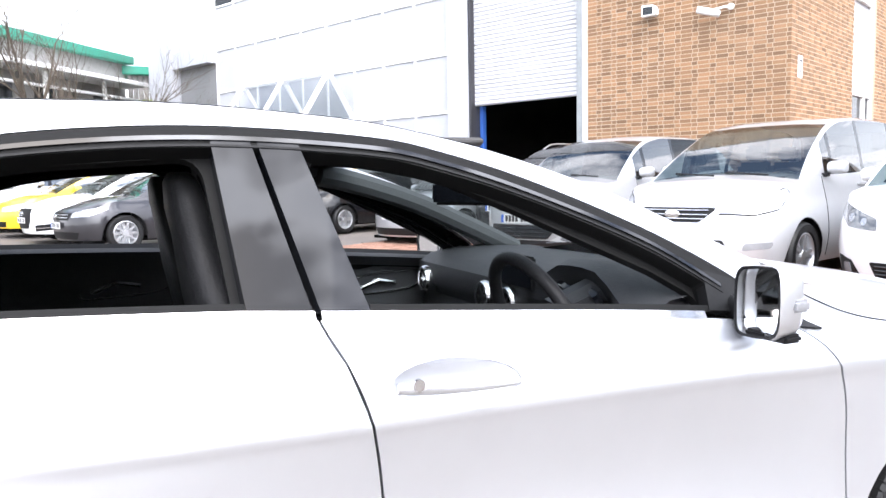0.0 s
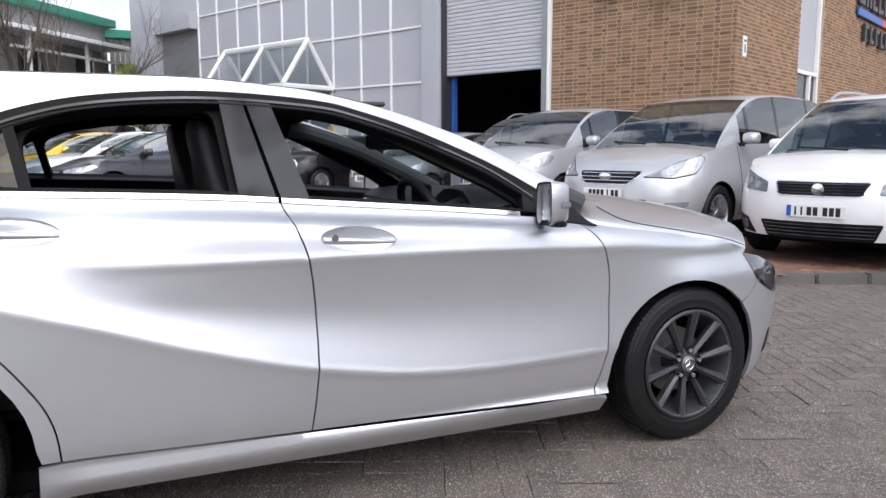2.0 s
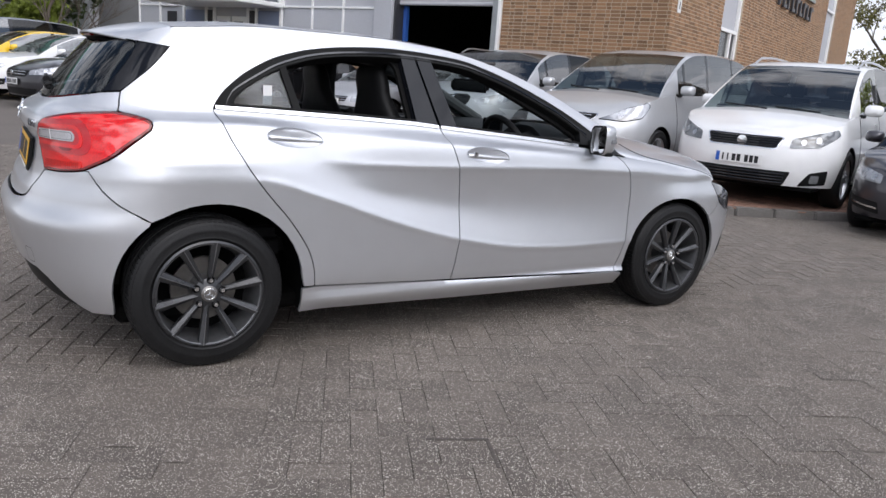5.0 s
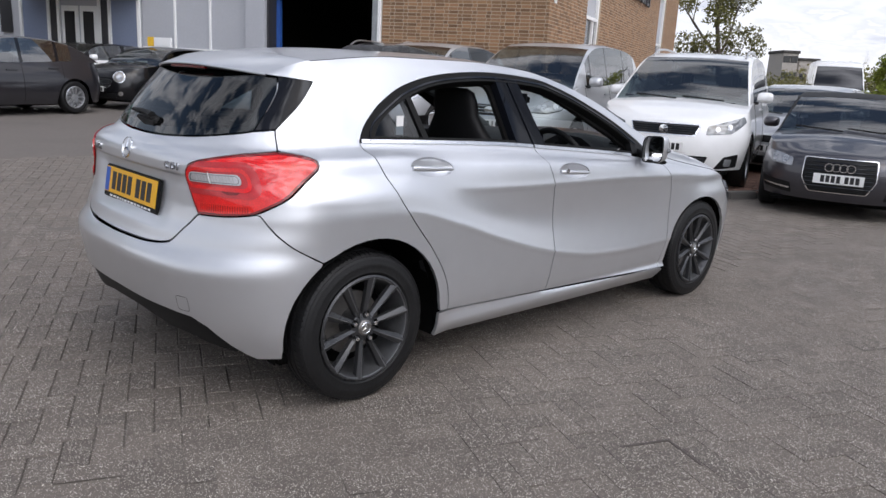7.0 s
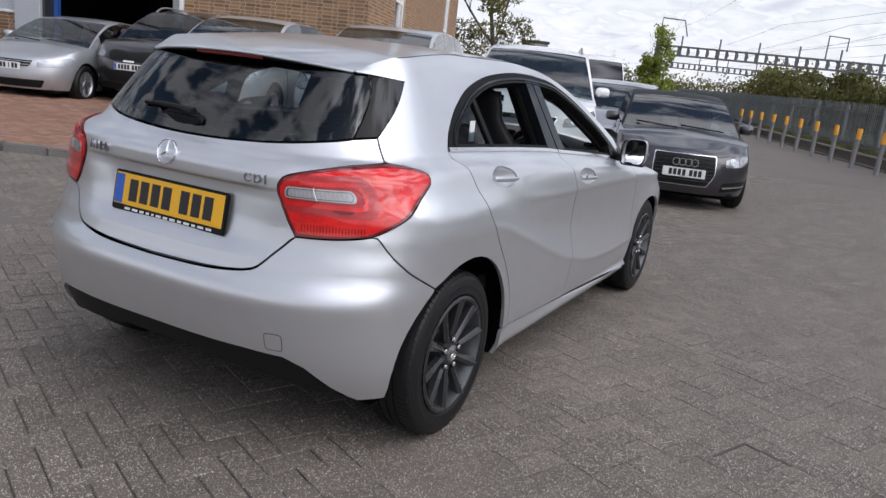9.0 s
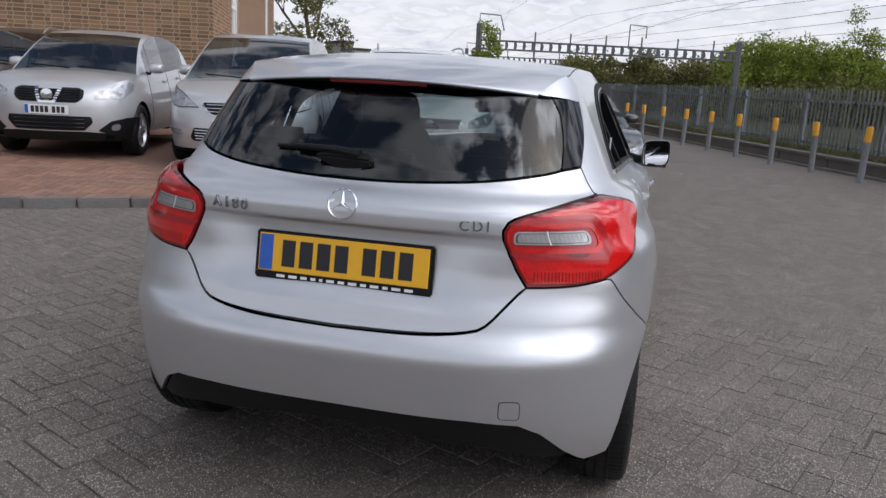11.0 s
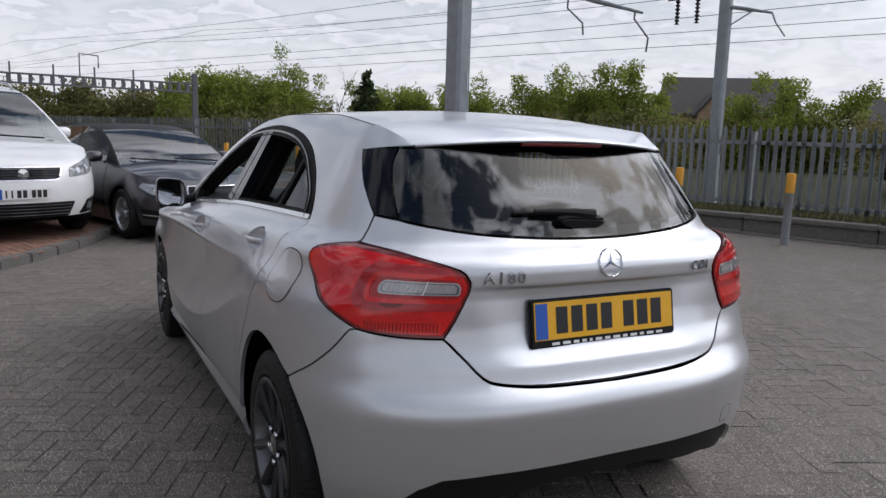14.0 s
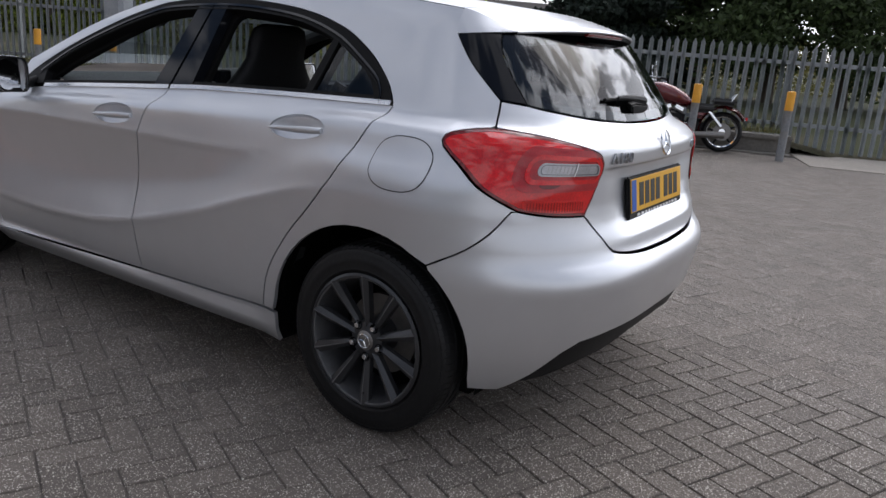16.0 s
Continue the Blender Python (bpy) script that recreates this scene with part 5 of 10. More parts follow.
HATCH = dict(L=4.24, H=1.42, W=1.77, wb=2.58, fo=0.86, R=0.316, paint=P_GREY, sill=0.19,
             belt=[(0.0, 0.66), (0.15, 0.72), (0.5, 0.83), (1.0, 0.90), (1.3, 0.93), (2.4, 0.95), (3.6, 1.0), (4.24, 1.0)],
             nose=[(0.12, -0.12), (0.25, -0.03), (0.4, 0.0), (0.58, -0.01), (0.68, -0.05), (0.82, -0.25), (1.0, -0.5)],
             tail=[(0.15, 0.10), (0.4, 0.0), (0.7, 0.0), (1.0, 0.10)],
             roof=[(1.08, 0.91), (1.4, 1.10), (1.75, 1.27), (2.05, 1.37), (2.5, 1.42), (3.1, 1.40), (3.6, 1.30), (3.9, 1.15), (4.15, 1.0)],
             screen_top=1.98, roof_end=3.45, glass=(1.5, 3.55), pillars=[(2.48, 2.58)], doors=[1.4, 2.62], handles=[2.4], mirror=1.5, plate_z=0.47)
PROF_LOW = [(0.12, 0.90), (0.25, 0.965), (0.48, 1.0), (0.62, 0.99), (0.80, 0.95), (1.0, 0.89)]
parked_car("grey_convertible", dict(HATCH, prof=PROF_LOW, front=audi_front + bowls((0.62, 0.645, 0.042), (0.78, 0.655, 0.045)), roof_paint=M["black_trim"], badge=(0.60, 0.048, "rings"), blue=False,
                                    bars=[("grille_bar", -0.35, 0.35, 0.36, 0.67, 7, M["gloss_black"])]), at_plate(6.8, -0.28, 198, 0.0) @ Matrix.Scale(0.94, 4),
           "dark grey cabriolet with a closed black fabric roof", "convertible")
plain_front = [
    ("grille", [(-0.36, 0.56), (0.36, 0.56), (0.42, 0.66), (-0.42, 0.66)], M["black_trim"], 0.004, False),
    ("lower_intake", [(-0.55, 0.24), (0.55, 0.24), (0.60, 0.36), (-0.60, 0.36)], M["black_trim"], 0.004, False),
    ("headlight", [(0.48, 0.56), (0.84, 0.58), (1.10, 0.70), (1.0, 0.74), (0.70, 0.70), (0.48, 0.66)], M["lens"], 0.006, True)]
parked_car("silver_hatchback", dict(HATCH, prof=PROF_LOW, paint=P_SILVER, front=plain_front, blue=False, plate_z=0.56, bars=[("grille_bar", -0.4, 0.4, 0.57, 0.65, 2, M["chrome_satin"])]),
           at_plate(5.12, 10.1, 204, 0.0), "pale silver hatchback parked before the workshop", "car")
parked_car("grey_estate", dict(SUV, paint=P_ANTHRA, front=nis_front[:1] + nis_front[2:], rails=(1.9, 3.8), badge=None), at_plate(6.5, 8.9, 200, BAY_UP),
           "dark grey estate car with silver roof rails", "car")
astra_front = [
    ("grille", [(-0.42, 0.56), (0.42, 0.56), (0.48, 0.68), (-0.48, 0.68)], M["black_trim"], 0.004, False),
    ("lower_intake", [(-0.60, 0.24), (0.60, 0.24), (0.66, 0.36), (-0.66, 0.36)], M["black_trim"], 0.004, False),
    ("headlight", [(0.50, 0.60), (0.84, 0.62), (1.14, 0.74), (1.04, 0.78), (0.70, 0.73), (0.50, 0.68)], M["lens"], 0.006, True)]


def by_axle(x, y, heading, spec):
    """Places a car by the middle between its wheels."""
    d = spec["fo"] + spec["wb"] / 2
    return pose(x + math.cos(radians(heading)) * d, y + math.sin(radians(heading)) * d, rise(y), 0, 0, heading)


HATCH5 = dict(HATCH, H=1.47, L=4.37, wb=2.66, prof=PROF_LOW, spokes=10, pillars=[(2.42, 2.52), (3.22, 3.28)], doors=[1.4, 2.46, 3.3], handles=[2.25, 3.1])
parked_car("dark_hatchback", dict(HATCH5, paint=P_ANTHRA, front=astra_front + bowls((0.64, 0.67, 0.03), (0.80, 0.69, 0.036)), bars=[("grille_bar", -0.42, 0.42, 0.58, 0.67, 2, M["chrome_satin"])], badge=(0.62, 0.05, "disc")),
           by_axle(1.94, 13.29, 199, HATCH5), "dark grey five-door hatchback", "car")
parked_car("white_hatchback", dict(HATCH5, paint=P_WHITE, front=audi_front, badge=(0.6, 0.048, "rings")), by_axle(1.22, 15.42, 199, HATCH5), "white five-door hatchback in the far row", "car")
parked_car("yellow_hatchback", dict(HATCH5, paint=P_YELLOW, front=plain_front), by_axle(0.44, 17.64, 199, HATCH5), "bright yellow hatchback in the far row", "car")
parked_car("silver_van", mpv_spec(paint=P_SILVER, front=ford_front, rails=None), by_axle(-0.3, 20.0, 199, mpv_spec()), "silver people carrier parked in the far row", "people carrier")
def disc(y, z, r, n=16):
    return [(y + r * math.cos(k / n * math.tau), z + 0.93 * r * math.sin(k / n * math.tau)) for k in range(n)]


MINI = dict(L=3.82, H=1.36, W=1.73, wb=2.50, fo=0.74, R=0.30, paint=P_BLACK, sill=0.19,
            belt=[(0.0, 0.70), (0.12, 0.78), (0.4, 0.88), (0.9, 0.93), (1.2, 0.95), (2.4, 0.97), (3.4, 0.99), (3.82, 0.98)],
            nose=[(0.12, -0.10), (0.25, -0.02), (0.4, 0.0), (0.62, -0.02), (0.75, -0.07), (0.9, -0.25), (1.0, -0.45)],
            tail=[(0.15, 0.08), (0.4, 0.0), (0.7, 0.0), (1.0, 0.08)],
            roof=[(1.02, 0.93), (1.25, 1.10), (1.5, 1.25), (1.72, 1.32), (2.2, 1.36), (2.9, 1.35), (3.3, 1.30), (3.55, 1.17), (3.72, 0.98)],
            screen_top=1.66, roof_end=3.25, glass=(1.36, 3.3), pillars=[(2.42, 2.5)], doors=[1.25, 2.48], handles=[2.25], mirror=1.35, plate_z=0.42, tumble=0.15, prof=PROF_LOW,
            front=[("grille_frame", [(-0.35, 0.445), (0.35, 0.445), (0.42, 0.60), (0.36, 0.64), (-0.36, 0.64), (-0.42, 0.60)], M["chrome"], 0.003, False),
                   ("grille", [(-0.335, 0.462), (0.335, 0.462), (0.40, 0.60), (0.35, 0.622), (-0.35, 0.622), (-0.40, 0.60)], M["black_trim"], 0.008, False),
                   ("fog_lamp", disc(0.60, 0.335, 0.050), M["chrome_satin"], 0.008, True),
                   ("lower_intake", [(-0.5, 0.24), (0.5, 0.24), (0.54, 0.34), (-0.54, 0.34)], M["black_trim"], 0.004, False),
                   ("headlight_ring", disc(0.56, 0.68, 0.130), M["chrome"], 0.018, True), ("headlight", disc(0.56, 0.68, 0.114), M["brake"], 0.024, True),
                   ("lamp_bowl", disc(0.57, 0.675, 0.062), M["lens"], 0.030, True)],
            bars=[("grille_bar", -0.36, 0.36, 0.47, 0.61, 3, M["chrome_satin"])], body_label="")
parked_car("small_black_hatchback", MINI, by_axle(6.15, 14.95, 203, MINI), "small glossy black three-door hatchback with round lamps", "car")
parked_car("small_white_hatchback", dict(MINI, paint=P_WHITE, roof_paint=P_BLACK), by_axle(5.3, 17.4, 203, MINI), "small white hatchback with a black roof", "car")


def roof_sign():
    """The two-coloured sign standing on the small black car's roof."""
    at = by_axle(6.15, 14.95, 203, MINI) @ pose(-1.95, 0, 1.385)
    o = thing("roof_sign", "yellow and white magnetic sign on the black car's roof", "sign", at)
    part("sign_board", boxed((-0.03, -0.16, 0.0), (0.03, 0.36, 0.21), 0.012, 2), M["sign_white"], o)
    part("sign_end", boxed((-0.031, -0.36, 0.0), (0.031, -0.162, 0.215), 0.012, 2), M["sign_yellow"], o, "yellow end of the sign")


M["sign_yellow"] = material("sign_yellow", (0.80, 0.48, 0.03), 0.45, var=0.06)
roof_sign()
parked_car("silver_saloon", dict(HATCH5, paint=P_SILVER, front=plain_front), by_axle(12.6, 4.9, 20, HATCH5), "pale silver hatchback parked behind the others", "car")
parked_car("silver_saloon", dict(HATCH5, paint=P_SILVER, front=plain_front), by_axle(11.75, 2.10, 188, HATCH5), "silver hatchback parked behind the row", "car")
VAN = dict(L=5.6, H=2.5, W=2.0, wb=3.3, fo=1.0, R=0.34, paint=P_WHITE, sill=0.3,
           belt=[(0.0, 0.95), (0.15, 1.0), (0.5, 1.12), (0.9, 1.2), (1.4, 1.25), (5.6, 1.25)],
           nose=[(0.15, -0.08), (0.4, 0.0), (0.8, -0.02), (1.0, -0.1), (1.25, -0.3)], tail=[(0.15, 0.05), (0.5, 0.0), (1.3, 0.02)],
           prof=[(0.15, 0.93), (0.4, 0.98), (0.7, 1.0), (1.0, 0.99), (1.3, 0.97)],
           roof=[(0.75, 1.2), (1.0, 1.5), (1.3, 1.9), (1.6, 2.25), (1.9, 2.44), (2.4, 2.5), (4.8, 2.5), (5.3, 2.46), (5.5, 2.3), (5.58, 1.26)],
           screen_top=1.62, roof_end=9, glass=(1.25, 5.1), pillars=[(1.5, 1.6), (2.5, 2.62), (3.7, 3.8)], privacy=2.5, doors=[1.3, 2.55], handles=[], mirror=1.2, plate_z=0.55, tumble=0.12, front=plain_front, screen=M["gloss_black"])
parked_car("white_minibus", VAN, by_axle(33.0, 9.3, 205, VAN), "white minibus with dark side windows", "minibus")

# ---- the silver hatchback in the middle ----
HERO_PAINT = material("bright_silver_metallic", (0.655, 0.665, 0.69), 0.385, 0.83, var=0.025, coarse=0.9, fine=10, coat=0.7, flake=0.05)
M["leather"] = material("black_upholstery", (0.013, 0.013, 0.014), 0.55, var=0.25, coarse=9, fine=160, bump=0.25, spec=0.22)
M["dash"] = material("black_dash_plastic", (0.034, 0.035, 0.038), 0.6, var=0.2, coarse=6, fine=220, bump=0.3, spec=0.3)
M["lining"] = material("dark_roof_lining", (0.055, 0.053, 0.052), 0.9, var=0.1, coarse=3, fine=120, bump=0.2)
M["pillar_cloth"] = material("dark_grey_pillar_lining", (0.062, 0.066, 0.068), 0.7, var=0.12, coarse=4, fine=160, bump=0.2)
M["red_field"] = material("pale_red_lamp_field", (0.42, 0.018, 0.022), 0.10, 0.0, var=0.28, coarse=16, fine=240, bump=0.05, coat=0.3)
M["red_glow"] = material("bright_red_lamp_foot", (0.66, 0.016, 0.012), 0.16, 0.0, var=0.35, coarse=22, fine=200, coat=0.5)
M["band_lens"] = material("clear_ribbed_lens", (0.46, 0.45, 0.46), 0.16, 0.35, var=0.2, coarse=18, fine=190, bump=0.15, coat=0.8)
M["hatch_glass"] = glass("tailgate_glass", (0.33, 0.38, 0.385), alpha=0.078)
M["quarter_glass"] = glass("rear_quarter_glass", (0.34, 0.39, 0.42), alpha=0.05)
M["barrel"] = material("dark_rim_barrel", (0.16, 0.162, 0.168), 0.36, 0.75, var=0.2)
M["pillar_gloss"] = material("pillar_gloss_black", (0.008, 0.009, 0.012), 0.04, var=0.05, spec=0.22)

Z_BELT = [(-0.6, 1.075), (0.0, 1.058), (0.4, 1.046), (0.94, 1.023), (1.08, 1.012), (1.92, 0.942), (2.3, 0.898), (2.7, 0.850), (3.0, 0.80), (3.3, 0.74)]
Y_BELT = [(-0.1, 0.712), (0.4, 0.737), (1.08, 0.757), (1.9, 0.768), (2.3, 0.775), (2.7, 0.757), (3.0, 0.74)]
Z_DROP = [(-0.1, 0.79), (0.18, 0.785), (0.49, 0.705), (0.82, 0.592), (1.19, 0.492), (1.55, 0.436), (1.88, 0.421), (2.27, 0.428), (2.7, 0.50)]
Y_DROP = [(-0.1, 0.889), (0.3, 0.887), (0.8, 0.886), (1.2, 0.888), (1.9, 0.884), (2.3, 0.883), (2.7, 0.889)]
Y_HOLL = [(-0.1, 0.880), (0.3, 0.866), (0.8, 0.852), (1.2, 0.848), (1.9, 0.853), (2.3, 0.866), (2.7, 0.884)]
Z_SHLD = [(-0.1, 0.850), (0.5, 0.838), (0.9, 0.835), (1.6, 0.832), (2.27, 0.812), (2.85, 0.777)]
Y_SHLD = [(-0.1, 0.832), (0.5, 0.846), (1.0, 0.862), (1.6, 0.870), (2.3, 0.874), (2.7, 0.864)]
Z_EDGE = [(-0.45, 1.335), (-0.2, 1.352), (0.0, 1.375), (0.33, 1.402), (0.80, 1.404), (1.18, 1.381), (1.44, 1.335), (1.77, 1.232), (2.02, 1.120), (2.30, 0.985), (2.5, 0.88)]
LEAN = 0.50


def hero_width(x, z):
    zb, yb = lerp_table(Z_BELT, x), lerp_table(Y_BELT, x)
    if z >= zb:
        ze = lerp_table(Z_EDGE, x)
        y = yb - LEAN * (z - zb)
        return y - 0.9 * max(0.0, z - (ze - 0.055)) ** 1.5
    zd, zs = lerp_table(Z_DROP, x), lerp_table(Z_SHLD, x)
    yd, yh, ys = lerp_table(Y_DROP, x), lerp_table(Y_HOLL, x), lerp_table(Y_SHLD, x)
    zs = 0.5 * (zs + zd + 0.13 + math.hypot(zs - zd - 0.13, 0.05))          # the two lines run together over the rear wheel
    g = min(1.0, max(0.0, (x - 0.42) / 0.55))
    g = g * g * (3 - 2 * g)                       # the shoulder crease fades in behind the rear door handle
    f = min(1.0, max(0.25, (x - 0.05) / 0.5))
    k = min(1.0, max(0.0, (x - 0.38) / 0.12)) * min(1.0, max(0.0, (2.42 - x) / 0.10))      # 1 along the sill, 0 at the bumpers
    mixed = [(0.10, 0.79), (0.17, 0.835), (0.225, 0.862), (0.262, 0.870), (0.285, 0.874), (0.31, 0.877), (0.36, yd - 0.006)]
    prof = [(z0, y0 * k + q[1] * (1 - k)) for (z0, y0), q in zip([(0.10, 0.74), (0.17, 0.80), (0.225, 0.850), (0.258, 0.872), (0.286, 0.858), (0.31, 0.864), (0.36, min(0.872, yd - 0.006))], mixed)]
    y36 = prof[-1][1]
    zm = zd + (zs - zd) * 0.55
    under, over = (yd - y36) / max(0.05, zd - 0.36), (yd - yh) / (zm - zd)
    prof += [(zd - 0.016, yd - 0.016 * under - 0.0022 * f), (zd, yd), (zd + 0.014, yd - 0.014 * over - 0.0022 * f),
             (zm, yh), (zs, ys)]
    q = min(1.0, max(0.0, (x - 1.90) / 0.30))       # the wing rounds over into the bonnet
    q = q * q * (3 - 2 * q)
    for door, wing in ((((zs + zb) / 2 + 0.012, ys - 0.022 - 0.012 * (1 - g)), (zs + (zb - zs) * 0.48, ys - (ys - yb) * 0.17)), ((zb - 0.025, yb + 0.018), (zs + (zb - zs) * 0.80, ys - (ys - yb) * 0.50))):
        prof.append(tuple(a + (b - a) * q for a, b in zip(door, wing)))
    prof.append((zb, yb))
    if g > 0.02:
        zm, ym = zd + (zs - zd) * 0.55, yh
        low = ys + (ym - ys) * 0.018 / (zs - zm)
        prof += [(zs - 0.018, low * (1 - g) + (ys - 0.0048) * g), (zs + 0.014, ys - 0.0035)]
    prof = sorted(prof)
    return lerp_table(prof, z)


T_NOSE = [(0.12, 3.38), (0.25, 3.50), (0.40, 3.555), (0.55, 3.576), (0.65, 3.55), (0.74, 3.46), (0.85, 3.25), (1.0, 3.0)]
T_TAIL = [(0.15, -0.50), (0.22, -0.57), (0.30, -0.620), (0.38, -0.652), (0.46, -0.672), (0.54, -0.688), (0.572, -0.694), (0.584, -0.694), (0.596, -0.690), (0.632, -0.668), (0.65, -0.648), (0.70, -0.633),
          (0.76, -0.608), (0.82, -0.599), (0.88, -0.598), (0.928, -0.604), (0.958, -0.605), (0.98, -0.600), (1.003, -0.576), (1.030, -0.530), (1.045, -0.514)] + [(1.045 + 0.03 * k, -0.514 + 0.0238 * k - 0.00055 * k * (9 - k)) for k in range(1, 10)] + [(1.42, -0.24)]
hs = Shell(hero_width, lambda z: lerp_table(T_NOSE, z), lambda z: lerp_table(T_TAIL, z), 0.05, 2.72, 0.6, 3.0, 2.5)


def ux(x, z):
    """u of a place on the side, given lengthwise."""
    if x < hs.xr:
        g = (hs.xr - x) / (hs.xr - hs.tail(z))
        return float(np.interp(-min(g, 1.0), -hs.rx, hs.rs))
    if x > hs.xf:
        g = (x - hs.xf) / (hs.nose(z) - hs.xf)
        return hs.end - float(np.interp(-min(g, 1.0), -hs.fx, hs.fs))
    return hs.u_side(x)


def uy(y, z):
    """u of a place on the tail, given across (y > 0 here means the right half)."""
    g = min(abs(y) / hs.width(hs.xr, z), 0.9999)
    u = float(np.interp(g, hs.ry, hs.rs))
    return u if y >= 0 else -u


def SX(pts):
    return [(ux(x, z), z) for x, z in pts]


def RY(pts):
    return [(uy(y, z), z) for y, z in pts]


def dense(pts, step=0.03, closed=True):
    out = []
    k = len(pts)
    for i in range(k if closed else k - 1):
        a, b = pts[i], pts[(i + 1) % k]
        n = max(1, int(math.hypot(b[0] - a[0], b[1] - a[1]) / step))
        out += [(a[0] + (b[0] - a[0]) * j / n, a[1] + (b[1] - a[1]) * j / n) for j in range(n)]
    return out if closed else out + [pts[-1]]


def curve(pts, step=0.025):
    """A smooth open line through points."""
    return [(p.x, p.y) for p in smooth_line(pts, step)]


def shrink(poly, d):
    """Moves an outline inwards."""
    if area(poly) < 0:
        poly = poly[::-1]
    clean = []
    for p in poly:
        if not clean or math.hypot(p[0] - clean[-1][0], p[1] - clean[-1][1]) > 1e-4:
            clean.append(p)
    if math.hypot(clean[0][0] - clean[-1][0], clean[0][1] - clean[-1][1]) < 1e-4:
        clean.pop()
    k, out = len(clean), []
    for i in range(k):
        a, b, c = Vector(clean[i - 1]), Vector(clean[i]), Vector(clean[(i + 1) % k])
        n0, n1 = (b - a).normalized(), (c - b).normalized()
        n0, n1 = Vector((-n0.y, n0.x)), Vector((-n1.y, n1.x))
        m = n0 + n1
        m = m / max(m.length_squared / 2, 0.35) if m.length > 1e-6 else n0
        out.append(tuple(b + m * d))
    return out


hero = thing("silver_hatchback", "silver five-door hatchback, side windows down, on grey paving", "car")
GAP = 0.0026


def skin(name, poly, mat, parent=None, label="", lift=0.0, depth=0.014, du=0.022, dz=0.022, gap=GAP, both=True, offset_surface=None, hole=None):
    """A body panel on the right side, and its mirror twin on the left."""
    pl = shrink(poly, gap) if gap else poly
    surf = offset_surface or hs.point
    me = keep(name, patch(surf, hs.normal, pl, du, dz, lift, depth, hole), mat)
    obs = [part(name, me, None, parent if not isinstance(parent, list) else parent[0], label)]
    if both:
        obs.append(part(name, mirror_mesh(me), None, parent if not isinstance(parent, list) else parent[1], label))
    return obs


def belt(x):
    return lerp_table(Z_BELT, x)


# lines in the side view (x, z)
G_REAR = curve([(0.046, 1.05), (0.09, 0.945), (0.156, 0.826), (0.235, 0.722), (0.315, 0.631), (0.375, 0.548), (0.418, 0.475), (0.442, 0.40), (0.450, 0.322)])
G_MID = curve([(1.099, 1.01), (1.136, 0.915), (1.161, 0.837), (1.178, 0.72), (1.182, 0.595), (1.174, 0.44), (1.157, 0.293)])
G_FRONT = curve([(2.175, 0.915), (2.23, 0.862), (2.267, 0.803), (2.288, 0.72), (2.291, 0.62), (2.288, 0.50), (2.275, 0.40), (2.235, 0.262)])


def arch(cx, cz, rx, rz, a0, a1, n=26):
    return [(cx + rx * math.cos(radians(a0 + (a1 - a0) * i / n)), cz + rz * math.sin(radians(a0 + (a1 - a0) * i / n))) for i in range(n + 1)]


REAR_ARCH = arch(0.015, 0.342, 0.374, 0.350, -14, 207)
FRONT_ARCH = arch(2.680, 0.300, 0.378, 0.362, -18, 196)


def handle_hole(cx, cz, w=0.125, h=0.042, tilt=-0.06):
    return [(cx + w * math.cos(k / 20 * math.tau), cz + h * math.sin(k / 20 * math.tau) * (1.0 if math.sin(k / 20 * math.tau) > 0 else 0.9) + tilt * w * math.cos(k / 20 * math.tau)) for k in range(20)]


H_REAR, H_FRONT = (0.362, 0.953), (1.325, 0.892)
bx = lambda a, b: [(a + (b - a) * k / 14, belt(a + (b - a) * k / 14)) for k in range(15)]

rear_poly = dense(G_REAR[::-1] + bx(0.05, 1.096) + G_MID + [(1.157, 0.2905), (0.455, 0.318)])
front_poly = dense(G_MID[::-1] + bx(1.103, 2.165) + G_FRONT + [(2.235, 0.259), (1.157, 0.291)])
doors_r = skin("rear_door", SX(rear_poly), HERO_PAINT, hero, dz=0.011, hole=SX(handle_hole(*H_REAR)))
doors_f = skin("front_door", SX(front_poly), HERO_PAINT, hero, dz=0.011, hole=SX(handle_hole(*H_FRONT)))


